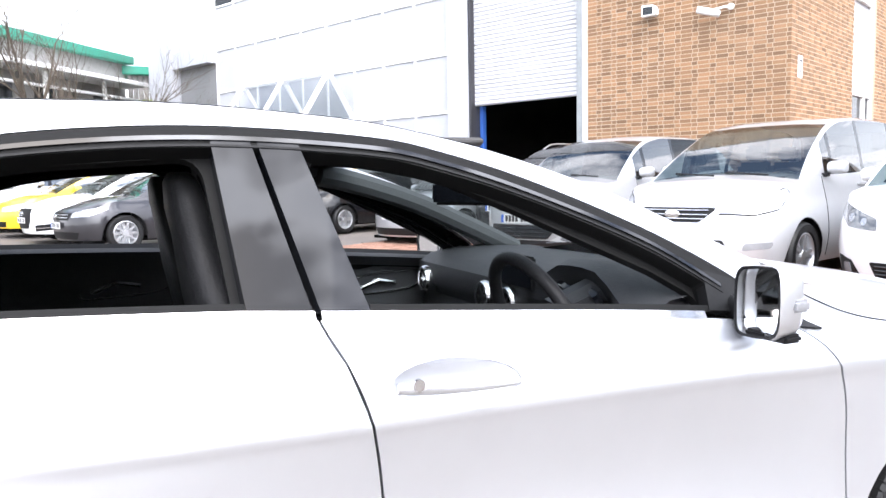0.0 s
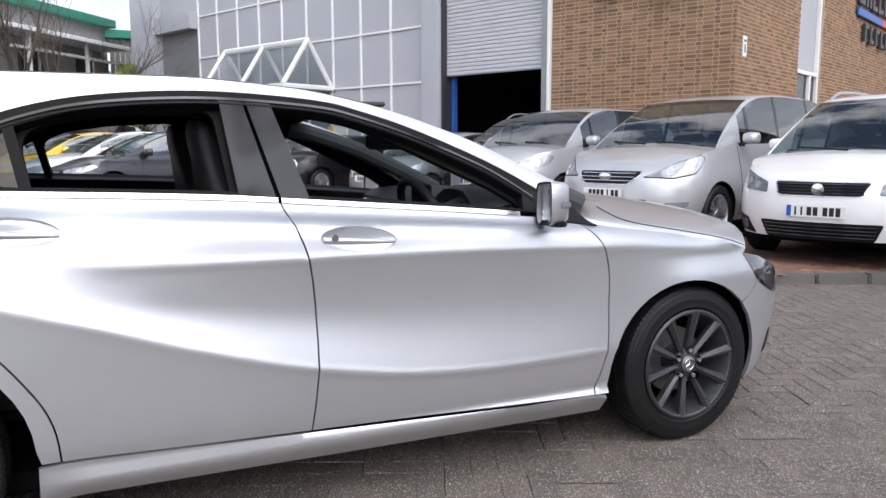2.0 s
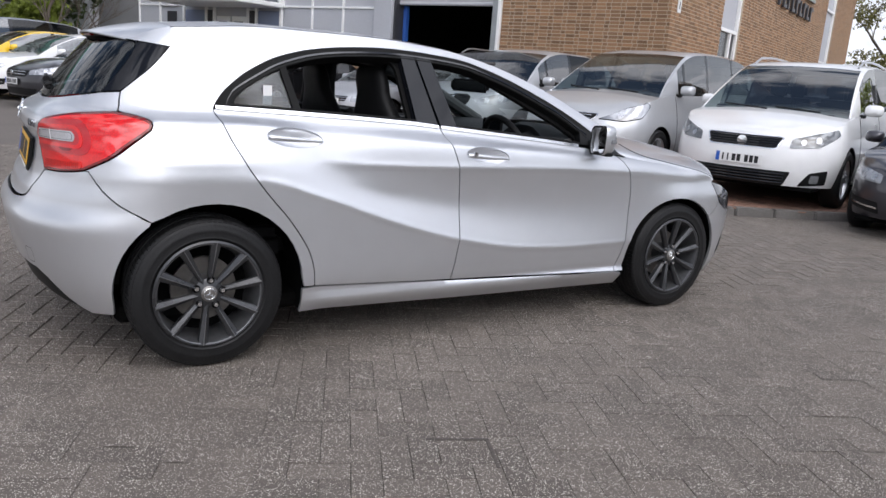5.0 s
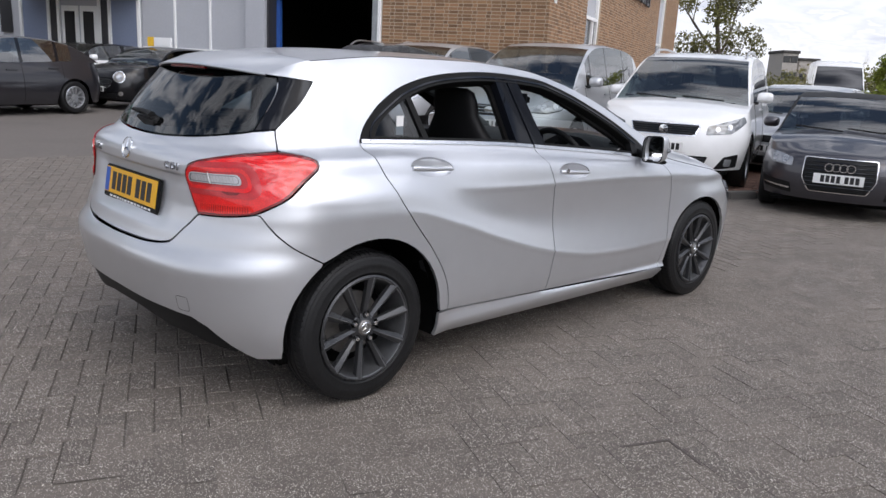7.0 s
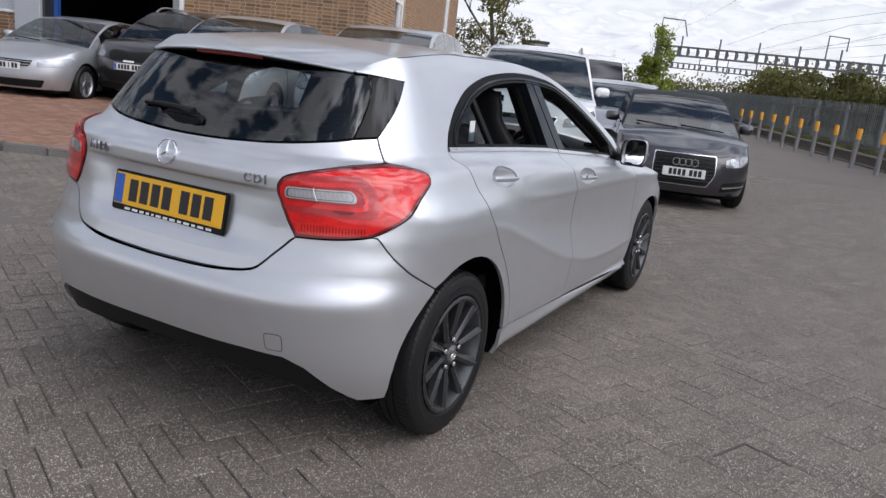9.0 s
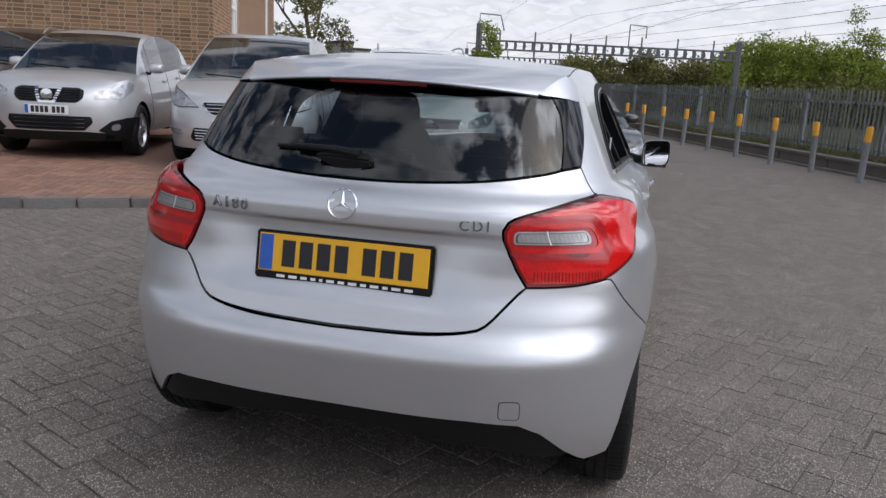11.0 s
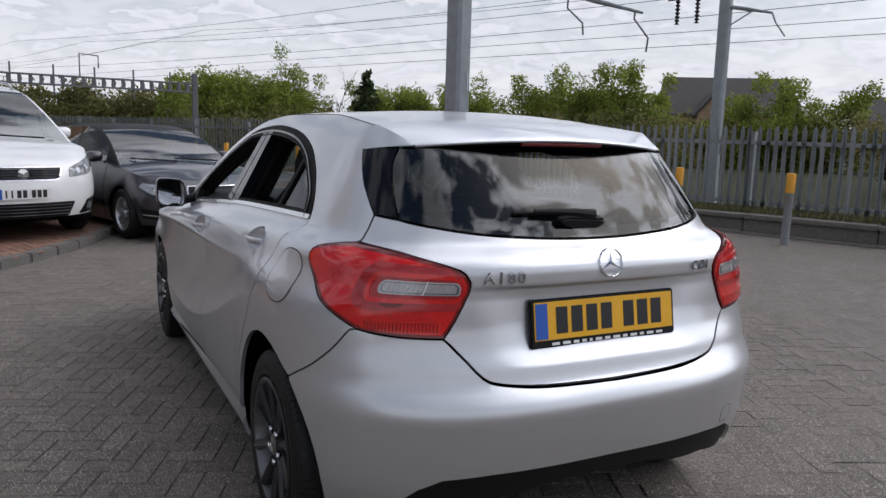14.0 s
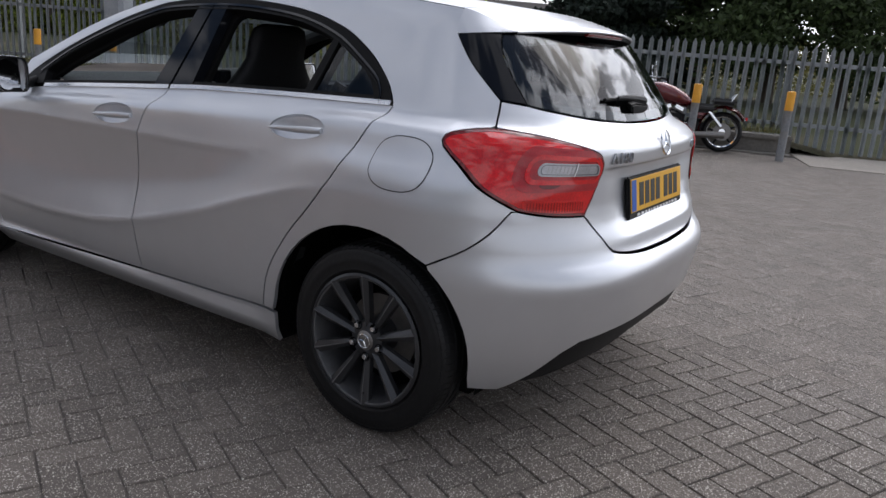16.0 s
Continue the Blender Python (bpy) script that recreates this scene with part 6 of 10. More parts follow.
def handles(doors, c):
    cx, cz = c
    cup = handle_hole(cx, cz, 0.128, 0.045)

    def dish(u, z):
        x = u - hs.u_r + hs.xr
        q = min(1.0, ((x - cx) / 0.130) ** 2 + ((z - cz + 0.06 * (x - cx)) / 0.047) ** 2)
        return hs.point(u, z) - hs.normal(u, z) * (0.004 + 0.026 * (1 - q) ** 0.8)
    me = keep("handle_cup", patch(dish, hs.normal, SX(cup), 0.016, 0.012, 0.0, 0.0), HERO_PAINT)
    bm = bmesh.new()
    rings = []
    for k in range(13):
        t = k / 12
        x = cx - 0.118 + 0.236 * t
        z = cz - 0.004 - 0.06 * (x - cx)
        p = Vector((x, -hero_width(x, z), z))
        out = 0.016 * math.sin(math.pi * min(1, max(0, t))) ** 0.5 + 0.004
        hgt = (0.0140 - 0.0075 * t) * (0.7 + 0.3 * math.sin(math.pi * t) ** 0.6)
        th = 0.008
        ring = []
        for j in range(10):
            a = j / 10 * math.tau
            ring.append(bm.verts.new((p.x, p.y - out + th * math.cos(a), p.z + hgt * math.sin(a))))
        rings.append(ring)
    for a, b in zip(rings, rings[1:]):
        for j in range(10):
            bm.faces.new((a[j], a[(j + 1) % 10], b[(j + 1) % 10], b[j]))
    bm.faces.new(rings[0][::-1]), bm.faces.new(rings[-1])
    mh = to_mesh("door_handle", bm, HERO_PAINT, 50)
    for d, flip in zip(doors, (False, True)):
        part("handle_cup", mirror_mesh(me) if flip else me, None, d)
        part("door_handle", mirror_mesh(mh) if flip else mh, None, d, "silver pull handle")
    return mh


handles(doors_r, H_REAR)
handles(doors_f, H_FRONT)
part("lock_cylinder", lathe([(0, -0.002), (0.011, -0.002), (0.012, 0.003)], 14), M["chrome_satin"], doors_f[0], m=pose(1.24, -hero_width(1.24, 0.9) - 0.024, 0.901))

# sill, wing, quarter
sill_poly = dense([(0.392, 0.313), (0.455, 0.3155), (1.157, 0.2875), (2.235, 0.2555), (2.300, 0.240), (2.312, 0.165), (1.3, 0.178), (0.388, 0.198)])
skin("sill", SX(sill_poly), HERO_PAINT, hero)
WING_TOP = [(2.18, 0.916), (2.35, 0.884), (2.6, 0.850), (2.85, 0.808), (3.02, 0.765)]
LAMP_F = [(2.98, 0.752), (3.10, 0.728), (3.26, 0.668), (3.40, 0.60), (3.40, 0.545), (3.28, 0.548), (3.14, 0.600), (3.03, 0.672)]
SEAM_F = curve([(3.058, 0.640), (3.038, 0.602), (3.0, 0.572), (2.955, 0.553)])
wing_poly = dense(curve(WING_TOP) + [(2.99, 0.752), (3.035, 0.668)] + SEAM_F, closed=False) + [p for p in FRONT_ARCH if p[0] < 2.950 and p[1] > 0.26] + dense([(2.300, 0.2575), (2.238, 0.2585)] + G_FRONT[::-1], closed=False)
skin("front_wing", SX(wing_poly), HERO_PAINT, hero)
skin("headlight", SX(dense(LAMP_F)), M["lens_dark"], hero, "smoked clear headlight", lift=0.003)
nose_arch = [p for p in FRONT_ARCH if p[0] > 2.9 and 0.21 < p[1] < 0.548]
front_bumper = SX([(3.046, 0.205)] + nose_arch + SEAM_F[::-1] + dense([(3.08, 0.622), (3.15, 0.588), (3.285, 0.540), (3.42, 0.535)], closed=False))
fb = front_bumper + [(hs.end - 0.001, 0.56), (hs.end - 0.001, 0.16), (ux(3.25, 0.16), 0.16), (ux(3.10, 0.17), 0.17)]
skin("front_bumper", fb, HERO_PAINT, hero)
gr = [(ux(3.43, 0.535), 0.535), (ux(3.42, 0.60), 0.61), (hs.end - 0.001, 0.68), (hs.end - 0.001, 0.56)]
skin("front_grille", gr, M["gloss_black"], hero)
skin("fog_vent", SX(dense([(3.17, 0.30), (3.20, 0.39), (3.225, 0.40), (3.215, 0.31)])), M["black_trim"], hero, lift=0.003, gap=0)

# side glass opening outline and roof edge
DLO = curve([(0.052, 1.066), (0.085, 1.112), (0.14, 1.162), (0.22, 1.218), (0.36, 1.284), (0.58, 1.334), (0.90, 1.356), (1.25, 1.337), (1.42, 1.302), (1.62, 1.236), (1.88, 1.124), (2.08, 1.012), (2.165, 0.94)])
LAMP_TOP = curve([(0.532, 0.783), (0.503, 0.832), (0.486, 0.873), (0.483, 0.912), (0.489, 0.940), (0.508, 0.963), (0.560, 0.983), (0.71, 1.011), (0.90, 1.026)])
LAMP_FLANK = curve([(0.902, 1.0262), (0.98, 1.020), (1.050, 1.009), (1.074, 1.000), (1.085, 0.985), (1.079, 0.968), (1.046, 0.944), (0.956, 0.889), (0.894, 0.853), (0.785, 0.805)])
LAMP_FOOT = curve([(0.785, 0.805), (0.75, 0.799), (0.652, 0.788), (0.532, 0.783)])
QUART = curve([(1.089, 1.289), (1.009, 1.206), (0.940, 1.150), (0.884, 1.103)]) + [(0.893, 1.07), (0.906, 1.031)] + LAMP_FLANK[1:]
bump_seam = curve([(-0.424, 0.803), (-0.385, 0.738), (-0.33, 0.685), (-0.272, 0.650), (-0.222, 0.622)])
roofline = [(x, lerp_table(Z_EDGE, x)) for x in np.linspace(2.19, -0.079, 70)]
quarter_poly = QUART + SX(bump_seam) + SX([p for p in REAR_ARCH[::-1] if p[1] > 0.622 - 0.35 * (p[0] > 0.1) and p[0] > -0.225 and p[1] > 0.318]) + SX([(0.40, 0.32), (0.4525, 0.32)]) + \
    SX(G_REAR[::-1]) + SX(DLO) + SX([(2.19, 0.935)]) + SX(roofline) + SX([(-0.086, 1.345), (-0.104, 1.315)])
skin("rear_quarter", quarter_poly, HERO_PAINT, hero)

# black frame round the side glass
inner = shrink(DLO + [(2.165, 0.938), (0.052, 1.062)], 0.040)
DLO_IN = curve([(0.135, 1.085), (0.165, 1.122), (0.25, 1.178), (0.38, 1.240), (0.58, 1.292), (0.90, 1.314), (1.24, 1.296), (1.40, 1.262), (1.60, 1.196), (1.84, 1.092), (1.985, 1.008)])
frame_poly = dense(DLO + [(2.165, 0.942), (1.99, 0.953)] + DLO_IN[::-1] + [(0.135, 1.070), (0.055, 1.067)])
skin("window_frame", SX(frame_poly), M["rubber"], hero, "black window surround", lift=0.002, gap=0.001, depth=0.05)
mid_line = curve([(0.10, 1.075), (0.13, 1.128), (0.235, 1.195), (0.37, 1.262), (0.58, 1.314), (0.90, 1.336), (1.245, 1.318), (1.41, 1.284), (1.61, 1.216), (1.86, 1.108), (2.03, 1.002)])
skin("frame_bead", SX(mid_line + [(x, z - 0.008) for x, z in mid_line[::-1]]), M["gloss_black"], hero, lift=0.007, gap=0, depth=0.006)
second = [(x, z - 0.016) for x, z in mid_line]
skin("frame_bead", SX(second + [(x, z - 0.004) for x, z in second[::-1]]), M["black_trim"], hero, lift=0.006, gap=0, depth=0.006)


def inner_frame(outer, soft):
    """The inside of a window opening: a dark band with rounded upper corners."""
    mid_x = sum(p[0] for p in outer) / len(outer)
    hole = round_poly([(x + (0.030 if x < mid_x else -0.030), z - 0.012 if z > belt(x) + 0.06 else belt(x) - 0.08) for x, z in outer], soft, 6)
    skin("inner_window_frame", SX(dense(outer)), M["rubber"], hero, lift=-0.040, gap=0, depth=0.02, du=0.03, dz=0.03, hole=SX(hole))


inner_frame([(1.180, belt(1.18) + 0.005), (1.090, 1.325), (1.24, 1.312), (1.40, 1.278), (1.60, 1.212), (1.84, 1.108), (2.03, 0.995), (2.03, belt(2.03) + 0.005)], 0.05)
inner_frame([(0.400, belt(0.40) + 0.005), (0.355, 1.25), (0.46, 1.29), (0.62, 1.315), (0.96, 1.330), (1.00, belt(1.0) + 0.005)], 0.05)
for nm, pts in (("pillar_trim", [(0.975, belt(0.975) + 0.012), (1.090, belt(1.09) + 0.012), (1.018, 1.331), (0.945, 1.334)]),
                ("pillar_trim", [(1.103, belt(1.10) + 0.012), (1.197, belt(1.197) + 0.012), (1.108, 1.326), (1.028, 1.330)])):
    skin(nm, SX(dense(pts)), M["pillar_gloss"], hero, "gloss black door pillar trim", lift=0.004, gap=0.001, depth=0.04)
skin("quarter_divider", SX(dense([(0.385, belt(0.39) + 0.012), (0.418, belt(0.42) + 0.012), (0.372, 1.252), (0.345, 1.240)])), M["rubber"], hero, lift=0.003, gap=0, depth=0.03)
skin("quarter_glass", SX(dense(curve([(0.125, 1.073), (0.165, 1.126), (0.25, 1.186), (0.36, 1.245)]) + [(0.395, 1.06)])), M["quarter_glass"], hero, "fixed rear quarter glass", lift=-0.006, gap=0, depth=0.0)
skin("mirror_sail", SX(dense([(1.975, belt(1.97) + 0.012), (2.155, belt(2.155) + 0.012), (2.075, 1.010), (1.992, 1.035)])), M["black_trim"], hero, lift=0.004, gap=0.001, depth=0.03)
for a, b in ((0.135, 0.975), (1.197, 1.985)):
    skin("window_seal", SX([(a + (b - a) * k / 20, belt(a + (b - a) * k / 20) + 0.011) for k in range(21)] + [(b - (b - a) * k / 20, belt(b - (b - a) * k / 20) + 0.024) for k in range(21)]), M["rubber"], hero, lift=0.001, gap=0, depth=0.03)
for a, b in ((0.056, 1.093), (1.105, 1.96)):
    skin("chrome_strip", SX([(a + (b - a) * k / 24, belt(a + (b - a) * k / 24) - 0.004) for k in range(25)] + [(b - (b - a) * k / 24, belt(b - (b - a) * k / 24) + 0.011) for k in range(25)]), M["chrome_satin"], hero, "bright waistline strip", lift=0.005, gap=0, depth=0.01)

# tail: lamps, tailgate, bumper
LAMP = LAMP_TOP + LAMP_FLANK[1:] + LAMP_FOOT[1:-1]
lamps = skin("tail_lamp", LAMP, M["red_deep"], hero, "large red tail lamp with a clear band", lift=0.005, gap=0.004, depth=0.03)
lens_me = keep("lamp_lens", patch(hs.point, hs.normal, shrink(shrink(LAMP, 0.006), 0.006), 0.022, 0.022, 0.0062, 0.002), M["red_lens"])
for lp, flip in zip(lamps, (False, True)):
    part("lamp_lens", mirror_mesh(lens_me) if flip else lens_me, None, lp)


def lamp_bit(name, pts, mat, lift, soft=0.016):
    me = keep(name, patch(hs.point, hs.normal, round_poly(pts, soft, 4) if soft else pts, 0.02, 0.012, lift, 0.006 if soft else 0.0), mat)
    for lp, flip in zip(lamps, (False, True)):
        part(name, mirror_mesh(me) if flip else me, None, lp)


def lamp_loop(name, r_out, r_in, z, u_in, u_out, mat, lift):
    """A tongue-shaped piece of the lamp, rounded towards the flank; r_in leaves it hollow."""
    def tongue(r, ui):
        arc = [(u_out + r * 1.05 * math.cos(radians(a)), z + r * math.sin(radians(a))) for a in range(-90, 91, 12)]
        return arc + [(ui + r * 0.9, z + r * 0.82), (ui + r * 0.40, z + r * 0.58), (ui + r * 0.05, z + r * 0.10), (ui - r * 0.20, z - r * 0.75), (ui, z - r * 0.97)]
    me = keep(name, patch(hs.point, hs.normal, tongue(r_out, u_in), 0.012, 0.01, lift, 0.005, tongue(r_in, u_in + 0.006) if r_in else None), mat)
    for lp, flip in zip(lamps, (False, True)):
        part(name, mirror_mesh(me) if flip else me, None, lp)


LU, LV, LZ = 0.506, 0.752, 0.924
lamp_loop("lamp_inner_field", 0.064, 0, LZ, LU, LV + 0.012, M["red_field"], 0.0072)
lamp_loop("lamp_light_tube", 0.043, 0.029, LZ, LU + 0.006, LV - 0.002, M["red_lens"], 0.0098)
lamp_loop("clear_band", 0.0195, 0, LZ + 0.001, LU + 0.010, LV - 0.016, M["band_lens"], 0.0105)
lamp_loop("band_edge", 0.0150, 0.0128, LZ + 0.001, LU + 0.016, LV - 0.020, M["lens_grey"], 0.0118)
for k in range(14):
    u = LU + 0.024 + (LV - LU - 0.045) * (k + 0.5) / 14
    lamp_bit("band_rib", [(u - 0.0008, LZ - 0.010), (u + 0.0008, LZ - 0.010), (u + 0.0008, LZ + 0.012), (u - 0.0008, LZ + 0.012)], M["brake"], 0.0116, 0.0)
lamp_bit("band_divider", [(0.617, LZ - 0.018), (0.621, LZ - 0.018), (0.621, LZ + 0.020), (0.617, LZ + 0.020)], M["plate_white"], 0.0122, 0.0)
lamp_bit("lamp_shadow_spot", [(0.655, 0.878), (0.66, 0.888), (0.70, 0.892), (0.735, 0.884), (0.72, 0.872), (0.68, 0.870)], M["red_deep"], 0.0084)
lamp_bit("lamp_foot", [(0.546, 0.797), (0.530, 0.832), (0.65, 0.836), (0.775, 0.838), (0.775, 0.812), (0.72, 0.804), (0.65, 0.799)], M["red_glow"], 0.0085)
for k in range(21):
    u = 0.552 + 0.0102 * k
    lamp_bit("foot_rib", [(u, 0.802), (u + 0.0022, 0.802), (u + 0.0030, 0.831), (u + 0.0008, 0.831)], M["red_deep"], 0.0098, 0.0)

gate_half = [(0.0, 0.641), (0.25, 0.646), (0.38, 0.659), (0.43, 0.678), (0.470, 0.722), (0.512, 0.770)]
gate_r = RY(curve(gate_half[:6])) + LAMP_TOP + [(0.904, 1.030), (0.890, 1.07), (0.881, 1.101)]
low_glass = curve([(0.768, 1.092), (0.71, 1.083), (0.48, 1.059), (0.30, 1.048), (0.15, 1.042), (0.0, 1.040)])
gate_poly = gate_r + low_glass + [(-u, z) for u, z in low_glass[::-1][1:]] + [(-u, z) for u, z in gate_r[::-1][:-1]]


def gate_point(u, z):
    """The tailgate is hollowed round the plate: a sharp edge under the badges, easing out to a crease near its foot."""
    p = hs.point(u, z)
    top, foot = 0.926, 0.702
    k = min(1.0, max(0.0, (top - z) / 0.011))
    w = 0.400 + 0.08 * (z - foot) / (top - foot)
    e = min(1.0, max(0.0, (w - abs(p.y)) / 0.17))
    d = 0.027 * k * k * (3 - 2 * k) * e * e * (3 - 2 * e) * max(0.0, (z - foot) / (top - foot)) ** 0.45
    return Vector((p.x + d, p.y, p.z))


gate = skin("tailgate", gate_poly, HERO_PAINT, hero, "silver tailgate", both=False, dz=0.0055, offset_surface=gate_point)[0]
top_glass = [(0.80, 1.302), (0.5, 1.313), (0.25, 1.318), (0.0, 1.320)]
gl_r = [(u, z + 0.004) for u, z in low_glass[::-1]] + curve([(0.772, 1.096), (0.822, 1.178), (0.845, 1.25), (0.820, 1.298)])
gp = gl_r + top_glass[:-1] + [(0.0, 1.320)] + [(-u, z) for u, z in top_glass[:-1][::-1]] + [(-u, z) for u, z in gl_r[::-1][:-1]]
skin("rear_window", gp, M["hatch_glass"], gate, "dark rear window", lift=0.0, gap=0.001, depth=0.0, both=False, du=0.03, dz=0.03)
inner_g = [(0.0, 1.072), (0.45, 1.088), (0.66, 1.104), (0.725, 1.128), (0.762, 1.19), (0.766, 1.235), (0.73, 1.265), (0.4, 1.290), (0.0, 1.298)]
inner_full = inner_g + [(-u, z) for u, z in inner_g[::-1][1:-1]]
skin("glass_border", gp, M["gloss_black"], gate, lift=-0.004, gap=0.002, depth=0.0, both=False, du=0.03, dz=0.03, hole=inner_full)
blk = curve([(0.776, 1.096), (0.826, 1.178), (0.849, 1.25), (0.826, 1.304)]) + curve([(1.084, 1.287), (1.005, 1.204), (0.936, 1.148), (0.882, 1.104)])
skin("side_spoiler_panel", blk, M["pillar_gloss"], gate, "gloss black panel beside the rear window", lift=0.001, gap=0.0015)
bump_up = [(y, z - 0.004) for y, z in gate_half[:6]] + [(0.560, 0.786)]
bump_r = RY(curve(bump_up[:6])) + LAMP_FOOT[::-1] + SX(bump_seam) + SX([p for p in REAR_ARCH if p[0] < -0.225 and 0.26 < p[1] < 0.62]) + \
    SX([(-0.350, 0.240), (-0.42, 0.236)]) + RY([(0.705, 0.252), (0.665, 0.290), (0.60, 0.360), (0.54, 0.390), (0.40, 0.398), (0.0, 0.400)])
bp = bump_r + [(-u, z) for u, z in bump_r[::-1]][1:-1]
bumper = skin("rear_bumper", bp, HERO_PAINT, hero, "silver rear bumper", both=False)[0]
dif_r = RY([(0.0, 0.397), (0.40, 0.395), (0.54, 0.387), (0.60, 0.357), (0.66, 0.290), (0.69, 0.262)]) + RY([(0.66, 0.250), (0.60, 0.258), (0.46, 0.292), (0.34, 0.300), (0.26, 0.312), (0.16, 0.326), (0.0, 0.328)])
skin("diffuser", dif_r + [(-u, z) for u, z in dif_r[::-1]][1:-1], M["black_trim"], bumper, "matt black lower bumper", lift=-0.012, both=False, depth=0.05)
tow_p = round_poly([(uy(0.485, 0.45), 0.412), (uy(0.485, 0.45) + 0.062, 0.412), (uy(0.485, 0.45) + 0.062, 0.472), (uy(0.485, 0.45), 0.472)], 0.014, 4)
skin("tow_cover_seam", tow_p, M["black_trim"], bumper, lift=0.0012, gap=0, depth=0.0, both=False, hole=shrink(tow_p, 0.002))
skin("tow_cover", shrink(tow_p, 0.0025), HERO_PAINT, bumper, lift=0.0012, gap=0, depth=0.001, both=False)
# fuel flap on the left flank
fc = [(-0.088 + 0.104 * math.copysign(abs(math.cos(k / 40 * math.tau)) ** 0.8, math.cos(k / 40 * math.tau)), 0.902 + 0.080 * math.copysign(abs(math.sin(k / 40 * math.tau)) ** 0.8, math.sin(k / 40 * math.tau))) for k in range(40)]
flap_ring = keep("fuel_flap_seam", patch(hs.point, hs.normal, SX(fc), 0.03, 0.03, 0.0012, 0.0, shrink(SX(fc), 0.003)), M["black_trim"])
flap = keep("fuel_flap", patch(hs.point, hs.normal, shrink(SX(fc), 0.0035), 0.03, 0.03, 0.0014, 0.001), HERO_PAINT)
ff = part("fuel_flap", mirror_mesh(flap), None, hero, "round fuel filler flap")
part("fuel_flap_seam", mirror_mesh(flap_ring), None, ff)

# near-black inner skin, added so the gaps between panels fall into shade
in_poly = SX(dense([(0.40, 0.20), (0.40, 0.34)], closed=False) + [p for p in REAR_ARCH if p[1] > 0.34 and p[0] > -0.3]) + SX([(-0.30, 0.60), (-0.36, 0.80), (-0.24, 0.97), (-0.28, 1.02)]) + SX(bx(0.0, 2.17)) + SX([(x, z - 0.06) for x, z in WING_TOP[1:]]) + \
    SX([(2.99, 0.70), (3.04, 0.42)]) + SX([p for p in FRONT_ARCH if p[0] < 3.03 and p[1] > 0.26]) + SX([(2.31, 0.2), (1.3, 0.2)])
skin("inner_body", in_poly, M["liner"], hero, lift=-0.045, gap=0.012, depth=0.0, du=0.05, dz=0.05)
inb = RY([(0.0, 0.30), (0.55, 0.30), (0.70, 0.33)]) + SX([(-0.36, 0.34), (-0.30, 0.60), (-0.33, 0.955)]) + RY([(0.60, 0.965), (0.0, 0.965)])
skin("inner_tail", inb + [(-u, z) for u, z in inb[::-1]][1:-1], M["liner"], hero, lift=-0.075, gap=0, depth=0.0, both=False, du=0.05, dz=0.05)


skin("rear_pillar_lining", SX([(-0.14, 1.28), (-0.22, 1.20), (-0.32, 1.11), (-0.34, 1.04), (0.10, 1.05), (0.13, 1.10), (0.24, 1.19), (0.42, 1.27), (0.42, 1.33), (0.1, 1.34)]), M["dash"], hero, lift=-0.03, gap=0, depth=0.0, du=0.05, dz=0.05)


def roof_edge(x):
    z = lerp_table(Z_EDGE, x)
    p = hs.point(ux(x, z), z)
    return p


def loft(rows, mat, name, parent, label="", smooth=None):
    bm = bmesh.new()
    vs = [[bm.verts.new(p) for p in r] for r in rows]
    for a, b in zip(vs, vs[1:]):
        for k in range(len(a) - 1):
            bm.faces.new((a[k], a[k + 1], b[k + 1], b[k]))
    bmesh.ops.recalc_face_normals(bm, faces=bm.faces)
    for f in bm.faces:
        f.smooth = True
    if sum(f.normal.z for f in bm.faces) < 0:
        bmesh.ops.reverse_faces(bm, faces=bm.faces[:])
    return part(name, keep(name, bm, mat), None, parent, label)


def across(p, n, bow_x, bow_z, power=2.0):
    """Points from the right edge p over to the left, bowed."""
    return [Vector((p.x + bow_x * (1 - abs(s) ** 2.0), p.y * -s, p.z + bow_z * (1 - abs(s) ** power))) for s in (-1 + 2 * k / n for k in range(n + 1))]


NA = 24
roof_rows, lining_rows = [], []
for x in np.linspace(-0.075, 1.47, 46):
    e = roof_edge(x)
    k = (x + 0.035) / 1.505
    row = across(e, NA, -0.02 * (1 - k) ** 3 + 0.075 * max(0, (k - 0.4) / 0.6) ** 2, 0.026 + 0.004 * k, 2.2)
    roof_rows.append(row)
    lining_rows.append([v + Vector((0, 0, -0.035)) for v in row])
loft(roof_rows, HERO_PAINT, "roof", hero, "silver roof")
loft(lining_rows, M["lining"], "roof_lining", hero)
# windscreen
ws = []
for k in range(15):
    t = k / 14
    x = 2.315 - (2.315 - 1.482) * t
    e = roof_edge(x)
    e = Vector((e.x, e.y + 0.028, e.z - 0.004))
    ws.append(across(e, NA, 0.145 * (1 - t) + 0.070 * t, 0.040 * (1 - t) + 0.027 * t, 2.2))
loft(ws, M["car_glass"], "windscreen", hero, "clear windscreen")
